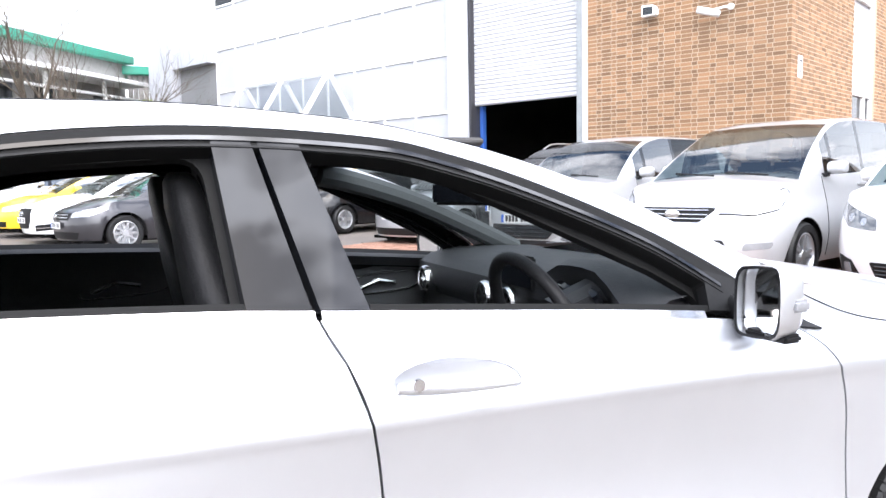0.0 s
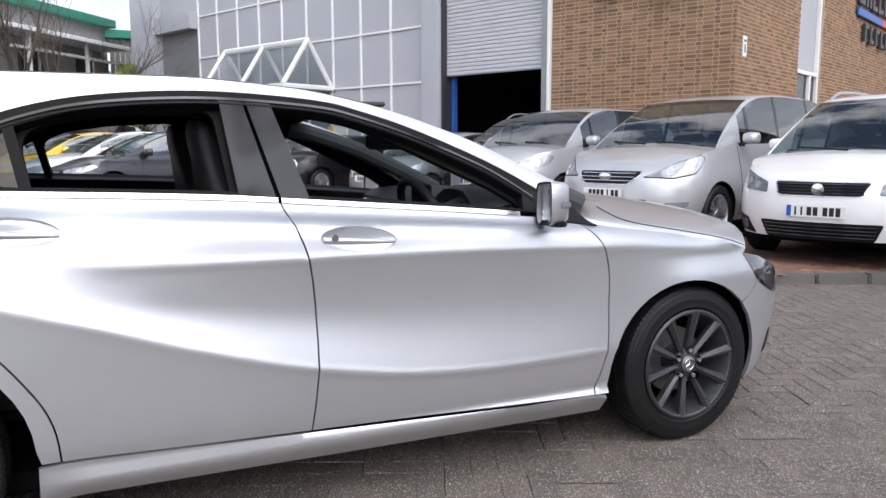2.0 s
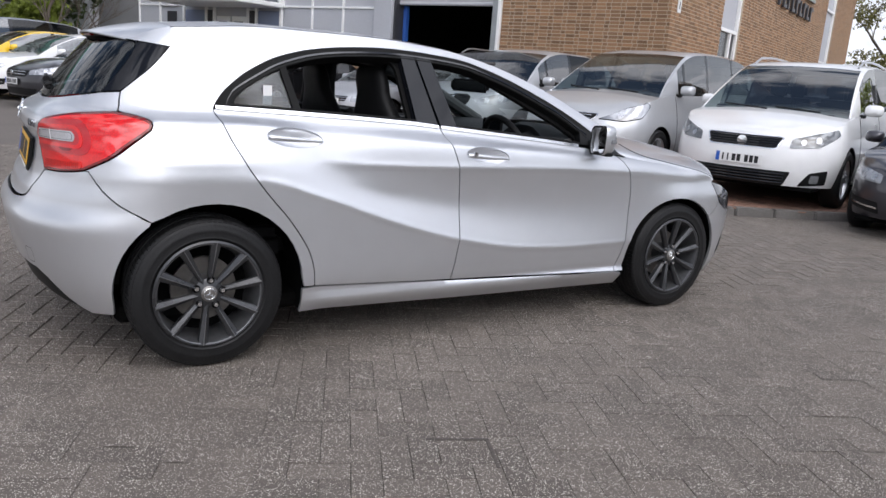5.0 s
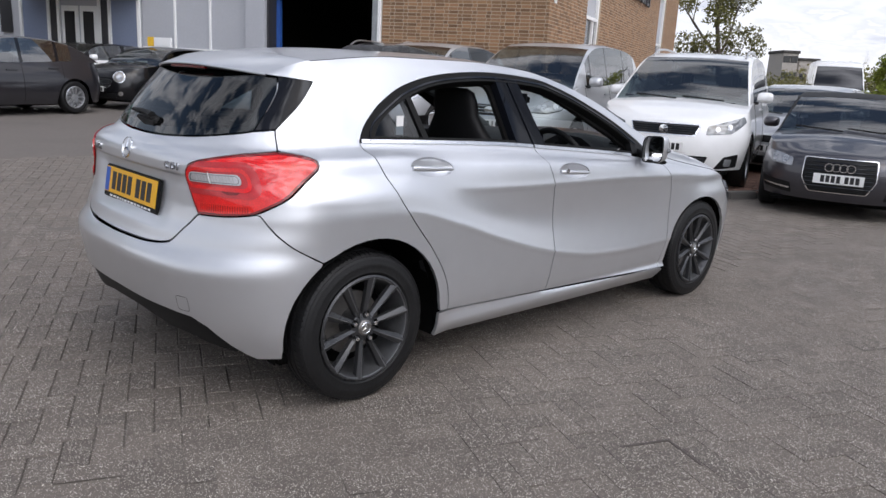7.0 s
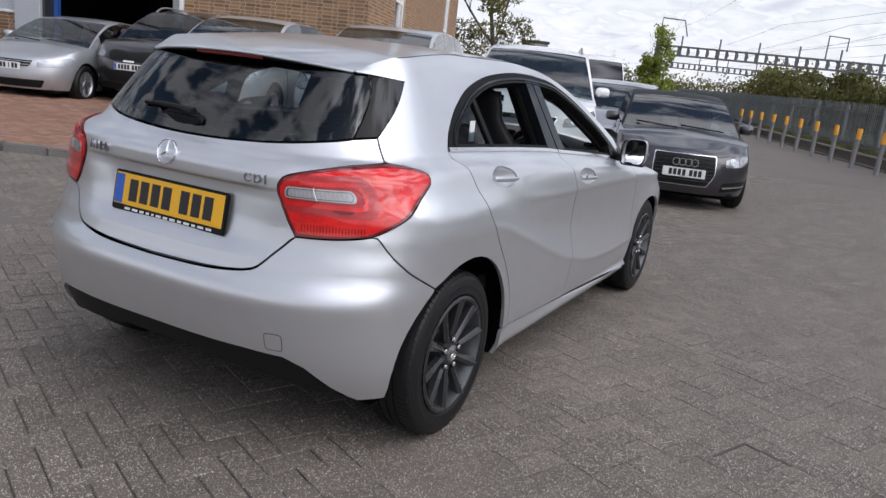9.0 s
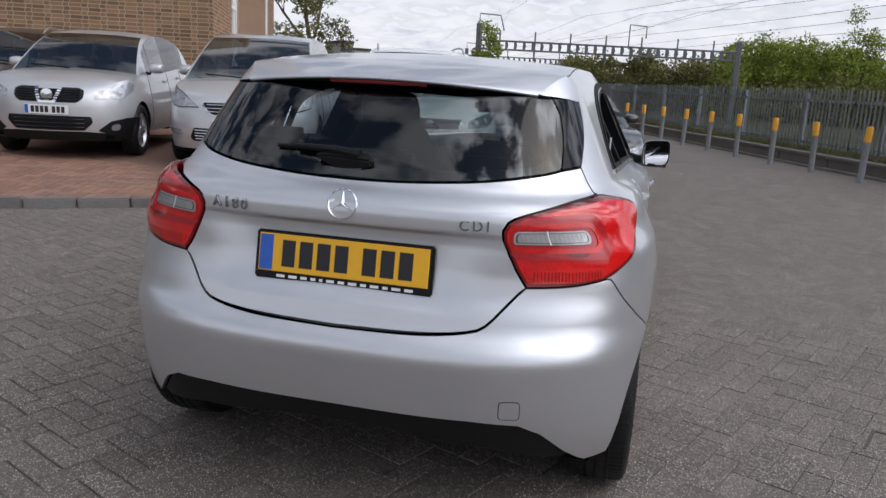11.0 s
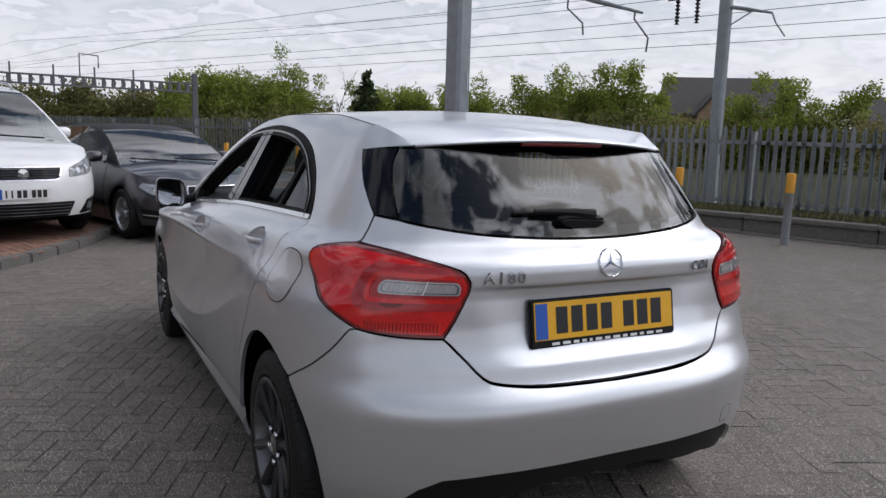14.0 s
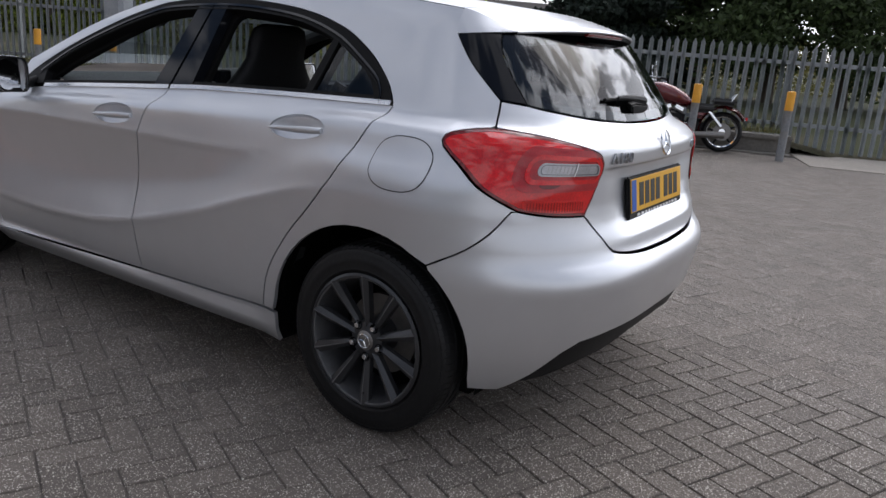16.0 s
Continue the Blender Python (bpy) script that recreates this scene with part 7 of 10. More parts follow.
# dark band and A pillars (inside)
for sg in (1, -1):
    bm = bmesh.new()
    pts, rad = [], []
    for x in np.linspace(2.28, 1.44, 12):
        e = roof_edge(x)
        pts.append((e.x, (e.y + 0.034) * sg, e.z - 0.030 - 0.03 * (2.28 - x) / 0.84))
    part("pillar_lining", tubed(pts, 0.040, 10), M["pillar_cloth"], hero)
    pts = [(x, sg * (roof_edge(x).y + 0.05), roof_edge(x).z - 0.045) for x in np.linspace(1.42, 0.02, 14)]
    part("cant_rail_lining", tubed(pts, 0.034, 8), M["dash"], hero)
    pts = [(x, sg * -(hero_width(x, z) - 0.10), z) for x, z in ((1.11, 0.55), (1.10, 0.80), (1.10, 1.01), (1.06, 1.33))]
    part("door_pillar_lining", tubed(pts, [0.06, 0.06, 0.055, 0.05], 8), M["dash"], hero)
# bonnet
WING_LINE = curve(WING_TOP)
bon = []
for x in np.linspace(2.20, 3.02, 22):
    z = float(np.interp(x, [q[0] for q in WING_LINE], [q[1] for q in WING_LINE]))
    p = hs.point(ux(x, z), z)
    k = (x - 2.2) / 0.82
    skirt = Vector((p.x, p.y + 0.010, p.z - 0.022))
    bon.append([skirt] + across(Vector((p.x, p.y + 0.004, p.z)), NA, 0.19 * (1 - k) + 0.43 * k, 0.105 - 0.035 * k + 0.02 * k * (1 - k), 2.4) + [Vector((skirt.x, -skirt.y, skirt.z))])
bonnet = loft(bon, HERO_PAINT, "bonnet", hero, "silver bonnet")
shut_line = curve([(0.155, 0.74), (0.19, 0.83), (0.26, 0.905), (0.38, 0.940), (0.62, 0.955), (0.99, 0.965)])
for sg in (-1, 1):
    pts = []
    for k, s in shut_line:                         # along the bonnet, and out towards its edge
        a, b = bon[int(k * 21)][1:-1], bon[min(21, int(k * 21) + 1)][1:-1]
        j = (1 - s) / 2 * NA
        f, e = j - int(j), k * 21 - int(k * 21)
        p = a[int(j)].lerp(a[int(j) + 1], f).lerp(b[int(j)].lerp(b[int(j) + 1], f), e)
        pts.append((p.x, p.y * sg, p.z + 0.0006))
    part("bonnet_shut", tubed(pts, 0.0026, 6), M["black_trim"], bonnet)
skin("sail_panel", SX([(2.140, 0.906), (2.200, 0.898), (2.266, 0.889), (2.215, 0.938), (2.158, 0.984), (2.150, 0.945)]), M["black_trim"], hero, "black triangle at the mirror's foot", lift=0.004, gap=0, depth=0.004)


# spoiler at the end of the roof
sp = []
lip = [v.copy() for v in roof_rows[0]]
for k in range(9):
    t = k / 8
    row = []
    for j, v in enumerate(lip):
        s = -1 + 2 * j / NA
        tip_x = -0.338 + 0.105 * abs(s) ** 2.6
        tip_y = v.y * 0.880
        tip_z = 1.333 - 0.026 * abs(s) ** 2
        row.append(Vector((v.x - 0.006 + (tip_x - v.x) * t, v.y + (tip_y - v.y) * t, v.z + (tip_z - v.z) * (t ** 1.25))))
    sp.append(row)
for dx, dz in ((-0.002, -0.002), (-0.002, -0.005), (0.002, -0.008)):
    sp.append([Vector((v.x + dx, v.y, v.z + dz)) for v in sp[8]])
loft(sp, HERO_PAINT, "roof_spoiler", gate, "silver roof spoiler")
for j in (0, NA):
    rows = []
    for k in range(9):
        e = sp[k][j]
        x = e.x
        q = hs.point(ux(x, 1.290), 1.290)
        low_p = Vector((q.x, q.y if j == 0 else -q.y, 1.287 + 0.018 * k / 8))
        if roof_rows[0][j].y * low_p.y < 0:
            low_p.y = -low_p.y
        rows.append([e, e.lerp(low_p, 0.5) + Vector((0, math.copysign(0.006, e.y), 0)), low_p])
    loft(rows, HERO_PAINT, "spoiler_cheek", gate)
under = [[Vector((v.x + 0.002, v.y, v.z - 0.0005)) for v in sp[-1]], [Vector((v.x + 0.035, v.y * 0.995, v.z - 0.010)) for v in sp[-1]]]
for f in (0.5, 1.0):                               # black underside, running in to the top of the glass
    under.append([v.lerp(hs.point(math.copysign(uy(abs(v.y) * 0.97, 1.306), -v.y), 1.306) + Vector((0.02, 0, 0.006)), f) for v in under[1]])
loft(under, M["black_trim"], "spoiler_underside", gate, "black underside of the spoiler")
blp = [(y, -0.338 + 0.105 * abs(y / 0.53) ** 2.6) for y in np.linspace(-0.155, 0.155, 11)]
part("brake_light", tubed([(x + 0.008, y, 1.319) for y, x in blp], 0.0085, 8), M["red_deep"], gate, "high brake light, dark red")

# tailgate furniture
pz = 0.752
plate_holder = part("plate_holder", boxed((-0.272, -0.014, -0.018), (0.272, 0.0, 0.124), 0.005, 2), M["black_trim"], gate, "black plate surround with plain bars", m=pose(-0.590, 0, pz + 0.004, -9, 0, -90))
plate_marks(plate_holder, pose(0, -0.0142, 0.004), 0.520, 0.111, M["plate_yellow"], 13)
rndb = random.Random(6)
xx = -0.20
while xx < 0.20:
    w = rndb.uniform(0.01, 0.03)
    part("small_bar", boxed((xx, -0.0155, -0.012), (xx + w, -0.0142, -0.004)), M["plate_white"], plate_holder)
    xx += w + 0.012


def star_badge(r, parent, m, thick=0.006):
    """A ring with three tapering rays, drawn as a plain shape."""
    bm = lathe([(r * 0.90, -thick), (r * 0.94, -thick * 1.4), (r, -thick), (r, 0), (r * 0.90, 0)], 36, closed=True)
    for i in range(3):
        a = math.pi / 2 + i * math.tau / 3
        c, s = math.cos(a), math.sin(a)
        tip, base = r * 0.92, r * 0.13
        mid = bm.verts.new((0, -thick * 2.0, 0))
        e = bm.verts.new((c * tip, -thick * 0.8, s * tip))
        l_ = bm.verts.new((math.cos(a + 1.047) * base, -thick * 0.6, math.sin(a + 1.047) * base))
        r_ = bm.verts.new((math.cos(a - 1.047) * base, -thick * 0.6, math.sin(a - 1.047) * base))
        bm.faces.new((mid, l_, e)), bm.faces.new((mid, e, r_))
    return part("badge", bm, M["chrome"], parent, "plain chrome ring badge", m=m)


star_badge(0.0445, gate, pose(hs.point(0, 0.979).x + 0.001, 0, 0.979, -14, 0, -90), 0.0045)


M["badge_chrome"] = material("dull_badge_chrome", (0.40, 0.41, 0.43), 0.12, 1.0, var=0.04)


def lettering(text, size, depth):
    """A mesh of raised capitals, centred, facing -y."""
    cu = bpy.data.curves.new("lettering", "FONT")
    cu.body, cu.size, cu.extrude, cu.align_x = text, size, depth / 2, "CENTER"
    cu.offset, cu.space_character = size * 0.013, 1.36
    ob = bpy.data.objects.new("lettering", cu)
    me = bpy.data.meshes.new_from_object(ob)
    bpy.data.objects.remove(ob)
    bpy.data.curves.remove(cu)
    me.transform(Matrix.Rotation(radians(90), 4, "X"))
    return me


def model_badge(text, y, z, size):
    """Raised chrome characters on the tailgate."""
    me = lettering(text, size, 0.006)
    for v in me.vertices:                          # laid on to the curve of the sheet
        u = uy(-y + v.co.x, z + v.co.z)
        v.co = hs.point(u, z + v.co.z) + hs.normal(u, z + v.co.z) * (0.0030 - v.co.y)
    me.materials.clear()
    me.materials.append(M["badge_chrome"])
    part("raised_characters", me, None, gate, "small raised chrome characters")


model_badge("A180", 0.358, 0.936, 0.045)
model_badge("CDI", -0.378, 0.936, 0.040)


def wiper():
    w = part("rear_wiper", tubed([hs.point(uy(y, z), z) + hs.normal(uy(y, z), z) * 0.022 for y, z in ((0.01, 1.098), (-0.06, 1.106), (-0.15, 1.110), (-0.20, 1.110))][::-1], [0.006, 0.009, 0.012, 0.016], 8), M["black_trim"], gate, "black rear wiper")
    y0 = 0.0
    p = hs.point(uy(y0, 1.098), 1.098)
    n = hs.normal(uy(y0, 1.098), 1.098)
    bm = bmesh.new()
    slab(bm, [(-0.045, 0.012), (0.10, 0.020), (0.13, 0.012), (0.05, -0.038), (0.0, -0.042), (-0.05, -0.008)], 0.030, "y", -0.030)
    bmesh.ops.bevel(bm, geom=bm.edges[:], offset=0.006, segments=2, affect="EDGES")
    part("wiper_hub", bm, M["black_trim"], w, m=Matrix.Translation(p) @ Matrix.Rotation(radians(90), 4, "Z") @ Matrix.Scale(-1, 4, (0, 1, 0)) @ Matrix.Rotation(radians(25), 4, "X"), smooth=40)
    pts = [hs.point(uy(y, z), z) + hs.normal(uy(y, z), z) * 0.008 for y, z in ((-0.265, 1.112), (-0.15, 1.112), (-0.04, 1.108), (0.03, 1.100))]
    part("wiper_blade", tubed(pts, 0.006, 6), M["rubber"], w)


wiper()


def door_mirror(sg):
    y = -0.865 * 1
    bm = bmesh.new()
    rings = []
    n = 20
    for x, k in [(2.042, 0.30), (2.037, 0.62), (2.024, 0.84), (2.0, 0.95), (1.962, 0.99), (1.928, 1.0), (1.920, 0.97)]:
        ring = []
        for j in range(n):
            a = j / n * math.tau
            ca, sa = math.cos(a), math.sin(a)
            yy = 0.078 * math.copysign(abs(ca) ** 0.48, ca) * k
            zz = 0.077 * math.copysign(abs(sa) ** 0.48, sa) * k + (0.010 if ca > 0 else -0.004) * 0
            ring.append(bm.verts.new((x + 0.022 * ca, -0.978 + yy, 0.998 + zz - 0.012 * ca)))
        rings.append(ring)
    for a, b in zip(rings, rings[1:]):
        for j in range(n):
            bm.faces.new((a[j], a[(j + 1) % n], b[(j + 1) % n], b[j]))
    bm.faces.new(rings[0][::-1])
    me = to_mesh("door_mirror", bm, HERO_PAINT, 55)
    bmg = bmesh.new()
    vs = [bmg.verts.new((v.co.x + 0.006, v.co.y, v.co.z)) for v in bmesh_like(rings_co(1.921, n, 0.94))]
    bmg.faces.new(vs)
    for v in vs:                                  # the glass is turned towards the driver
        v.co.x += 0.014 + 0.2 * (v.co.y + 0.978)
    gme = to_mesh("mirror_glass", bmg, M["chrome"])
    rim = bmesh.new()
    a_, b_ = rings_co(1.9195, n, 0.985), rings_co(1.9215, n, 0.90)
    va, vb = [rim.verts.new(p) for p in a_], [rim.verts.new(p) for p in b_]
    for j in range(n):
        rim.faces.new((va[j], va[(j + 1) % n], vb[(j + 1) % n], vb[j]))
    rme = to_mesh("mirror_rim", rim, M["black_trim"])
    low = boxed((1.935, -1.045, 0.920), (2.00, -0.935, 0.938), 0.006, 2)
    lme = to_mesh("mirror_base", low, M["black_trim"])
    fme = to_mesh("mirror_foot", tubed([(2.03, -0.80, 0.968), (2.01, -0.87, 0.958), (1.985, -0.95, 0.948)], [0.03, 0.024, 0.022], 8), M["black_trim"], 50)
    sme = to_mesh("mirror_indicator", boxed((1.945, -1.060, 0.985), (2.005, -1.035, 1.010), 0.006, 2), M["lens"])
    mats = (me, gme, rme, lme, fme, sme)
    for q in mats:
        q.transform(Matrix.Translation((0.062 + 1.92 * 0.28, 0.085, -0.012)) @ Matrix.Diagonal((0.72, 1, 1, 1)))
    if sg > 0:
        mats = [mirror_mesh(q) for q in mats]
    mir = part("door_mirror", mats[0], None, hero, "silver door mirror")
    for nm, q in zip(("mirror_glass", "mirror_rim", "mirror_base", "mirror_foot", "mirror_indicator"), mats[1:]):
        part(nm, q, None, mir)


def rings_co(x, n, k):
    out = []
    for j in range(n):
        a = j / n * math.tau
        ca, sa = math.cos(a), math.sin(a)
        out.append(Vector((x + 0.022 * ca, -0.978 + 0.078 * math.copysign(abs(ca) ** 0.48, ca) * k, 0.998 + 0.077 * math.copysign(abs(sa) ** 0.48, sa) * k - 0.012 * ca)))
    return out


class Co:
    def __init__(self, co):
        self.co = co


def bmesh_like(pts):
    return [Co(p) for p in pts]


for sg in (-1, 1):
    door_mirror(sg)


# wheels
def hero_wheel(x, y):
    side = 1 if y > 0 else -1
    w = new("wheel")
    w.parent = hero
    w.matrix_basis = pose(x, y, 0.316, 0, 7 if side < 0 else 33, 180 if side > 0 else 0)
    R, rr, h = 0.316, 0.220, 0.1025
    prof = [(rr - 0.012, -h * 0.72), (rr + 0.002, -h * 0.86), (rr + 0.010, -h * 0.960), (rr + 0.016, -h * 0.985), (rr + 0.020, -h * 0.970), (rr + 0.040, -h * 1.0), (rr + 0.052, -h * 0.998), (rr + 0.054, -h * 0.985), (rr + 0.066, -h * 0.970), (R - 0.024, -h * 0.945), (R - 0.010, -h * 0.865), (R - 0.004, -h * 0.70), (R - 0.003, -h * 0.44),
            (R, -h * 0.36), (R - 0.006, -h * 0.345), (R - 0.006, -h * 0.30), (R, -h * 0.285), (R, -h * 0.04), (R - 0.006, -h * 0.03), (R - 0.006, h * 0.03), (R, h * 0.04), (R, h * 0.285), (R - 0.006, h * 0.30), (R - 0.006, h * 0.345),
            (R, h * 0.36), (R - 0.008, h * 0.80), (R - 0.03, h * 0.96), (rr, h * 0.9)]
    ty = part("tyre", hero_wheel.cache.setdefault("tyre", to_mesh("tyre", lathe(prof, 72), M["tyre"], 35)), None, w, "black road tyre")
    if "blocks" not in hero_wheel.cache:
        bm = bmesh.new()
        for k in range(90):
            for sd, off in ((-1, 0.0), (1, 0.5)):
                a = (k + off) / 90 * math.tau
                rows = []
                for t, drop, sk in ((0.44, 0.0006, 0.0), (0.66, 0.0018, 0.010), (0.82, 0.0052, 0.018), (0.91, 0.0140, 0.022)):
                    rows.append([[bm.verts.new((math.cos(a + sk + d) * (R - drop - q), sd * t * h, math.sin(a + sk + d) * (R - drop - q))) for d in (-0.026, 0.026)] for q in (0.0, 0.007)])
                for p, q in zip(rows, rows[1:]):
                    bm.faces.new((p[0][0], p[0][1], q[0][1], q[0][0]))
                    for e in (0, 1):
                        bm.faces.new((p[0][e], q[0][e], q[1][e], p[1][e]))
                bm.faces.new((rows[-1][0][0], rows[-1][0][1], rows[-1][1][1], rows[-1][1][0]))
        hero_wheel.cache["blocks"] = to_mesh("tread", bm, M["tyre"])
    tagged(part("tread", hero_wheel.cache["blocks"], None, ty), kind="stuff")
    if "rim" not in hero_wheel.cache:
        hero_wheel.cache["rim"] = to_mesh("rim", lathe([(rr + 0.004, -h * 0.88), (rr - 0.004, -h * 0.93), (rr - 0.012, -h * 0.90), (rr - 0.018, -h * 0.70), (rr - 0.03, -h * 0.2), (rr - 0.032, h * 0.8), (rr, h * 0.88)], 60), M["barrel"], 40)
        hero_wheel.cache["lip"] = to_mesh("rim_lip", lathe([(rr + 0.0045, -h * 0.89), (rr - 0.004, -h * 0.94), (rr - 0.008, -h * 0.925)], 60), M["alloy_dark"], 40)
        hero_wheel.cache["disc"] = to_mesh("brake_disc", lathe([(0.05, 0.0), (0.135, 0.0), (0.135, 0.02), (0.05, 0.02)], 40, closed=True), M["brake"], 30)
        # black disc added to darken the openings between the spokes
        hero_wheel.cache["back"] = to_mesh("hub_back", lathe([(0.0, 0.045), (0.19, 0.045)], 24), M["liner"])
        bm = bmesh.new()
        # one spoke, pointing up: a tapered bar with a raised, cut face
        st = [(0.046, 0.0105, -h * 0.76, 0.030), (0.085, 0.0125, -h * 0.79, 0.030), (0.130, 0.0155, -h * 0.85, 0.030), (0.175, 0.0185, -h * 0.91, 0.030), (rr - 0.003, 0.0215, -h * 0.965, 0.030)]
        rings = []
        for r, hw, yy, th in st:
            rings.append([bm.verts.new(p) for p in ((-hw, yy + th, r), (-hw, yy + 0.011, r), (-hw * 0.86, yy + 0.0085, r), (0.0, yy, r), (hw * 0.93, yy + 0.0085, r), (hw, yy + th, r))])
        for a, b in zip(rings, rings[1:]):
            for k in range(5):
                bm.faces.new((a[k], a[k + 1], b[k + 1], b[k]))
        bm.faces.new(rings[-1])
        hero_wheel.cache["spoke"] = to_mesh("spoke", bm, M["alloy_dark"], 25)
        # thin pale strip on the ridge: the spoke's highlight as a colour
        bm = bmesh.new()
        rows = []
        for r, hw, yy, th in st[1:]:
            rows.append([bm.verts.new(p) for p in ((-hw * 0.10, yy - 0.0002, r), (hw * 0.10, yy - 0.0002, r))])
        for a, b in zip(rows, rows[1:]):
            bm.faces.new((a[0], a[1], b[1], b[0]))
        hero_wheel.cache["edge"] = to_mesh("cut_edge", bm, M["alloy_edge"])
        hero_wheel.cache["hub"] = to_mesh("hub", lathe([(0.0, -h * 0.79), (0.030, -h * 0.79), (0.034, -h * 0.76), (0.052, -h * 0.735), (0.062, -h * 0.68), (0.066, -h * 0.45), (0.066, 0.04)], 32), M["alloy_dark"], 35)
        hero_wheel.cache["cap"] = to_mesh("hub_cap", lathe([(0.0, -h * 0.835), (0.028, -h * 0.83), (0.033, -h * 0.79)], 28), M["brake"], 40)
        hero_wheel.cache["bolt"] = to_mesh("wheel_bolt", lathe([(0.0, -0.012), (0.008, -0.012), (0.0095, -0.009), (0.0095, 0.006)], 10), M["chrome_satin"], 30)
        hero_wheel.cache["pit"] = to_mesh("bolt_seat", lathe([(0.0095, 0.001), (0.015, -0.004), (0.0165, -0.002)], 14), M["liner"])
    C = hero_wheel.cache
    rim = part("rim", C["rim"], None, w, "dark grey ten-spoke alloy rim", m=pose(0, -0.009, 0))
    part("rim_lip", C["lip"], None, rim)
    part("hub", C["hub"], None, rim)
    part("hub_cap", C["cap"], None, rim)
    for i in range(10):
        m = Matrix.Rotation(i * math.tau / 10, 4, "Y")
        part("spoke", C["spoke"], None, rim, m=m)
        part("cut_edge", C["edge"], None, rim, m=m)
    for i in range(5):
        a = math.tau * (i + 0.25) / 5
        part("wheel_bolt", C["bolt"], None, rim, m=pose(0.056 * math.cos(a), -h * 0.725, 0.056 * math.sin(a)))
        part("bolt_seat", C["pit"], None, rim, m=pose(0.056 * math.cos(a), -h * 0.725, 0.056 * math.sin(a)))
    part("brake_disc", C["disc"], None, w, m=pose(0, 0.0, 0))
    part("hub_back", C["back"], None, w)
    star_badge(0.024, rim, pose(0, -h * 0.835, 0), 0.0022)
    part("valve", tubed([(0.0, -h * 0.80, rr - 0.028), (0.0, -h * 0.90, rr - 0.045)], 0.004, 6), M["rubber"], rim, m=Matrix.Rotation(2.5, 4, "Y"))


hero_wheel.cache = {}
for x, half in ((0.002, 0.759), (2.706, 0.757)):
    for y in (-half, half + 0.008):
        hero_wheel(x, y)

# arches, floor: near-black, which deepens the shade under the car
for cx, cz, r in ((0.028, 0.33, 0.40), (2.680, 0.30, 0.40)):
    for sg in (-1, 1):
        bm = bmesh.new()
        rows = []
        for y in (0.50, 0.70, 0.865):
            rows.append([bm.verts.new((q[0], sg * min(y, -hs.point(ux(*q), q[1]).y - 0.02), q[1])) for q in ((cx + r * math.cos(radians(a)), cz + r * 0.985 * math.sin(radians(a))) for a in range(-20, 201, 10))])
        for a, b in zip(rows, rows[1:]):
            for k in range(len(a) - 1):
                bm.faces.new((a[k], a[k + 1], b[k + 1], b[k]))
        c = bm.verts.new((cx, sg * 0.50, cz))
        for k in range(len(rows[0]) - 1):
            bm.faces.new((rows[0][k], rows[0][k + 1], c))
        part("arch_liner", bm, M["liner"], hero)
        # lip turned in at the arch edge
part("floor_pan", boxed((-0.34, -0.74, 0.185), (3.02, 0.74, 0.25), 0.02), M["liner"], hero)


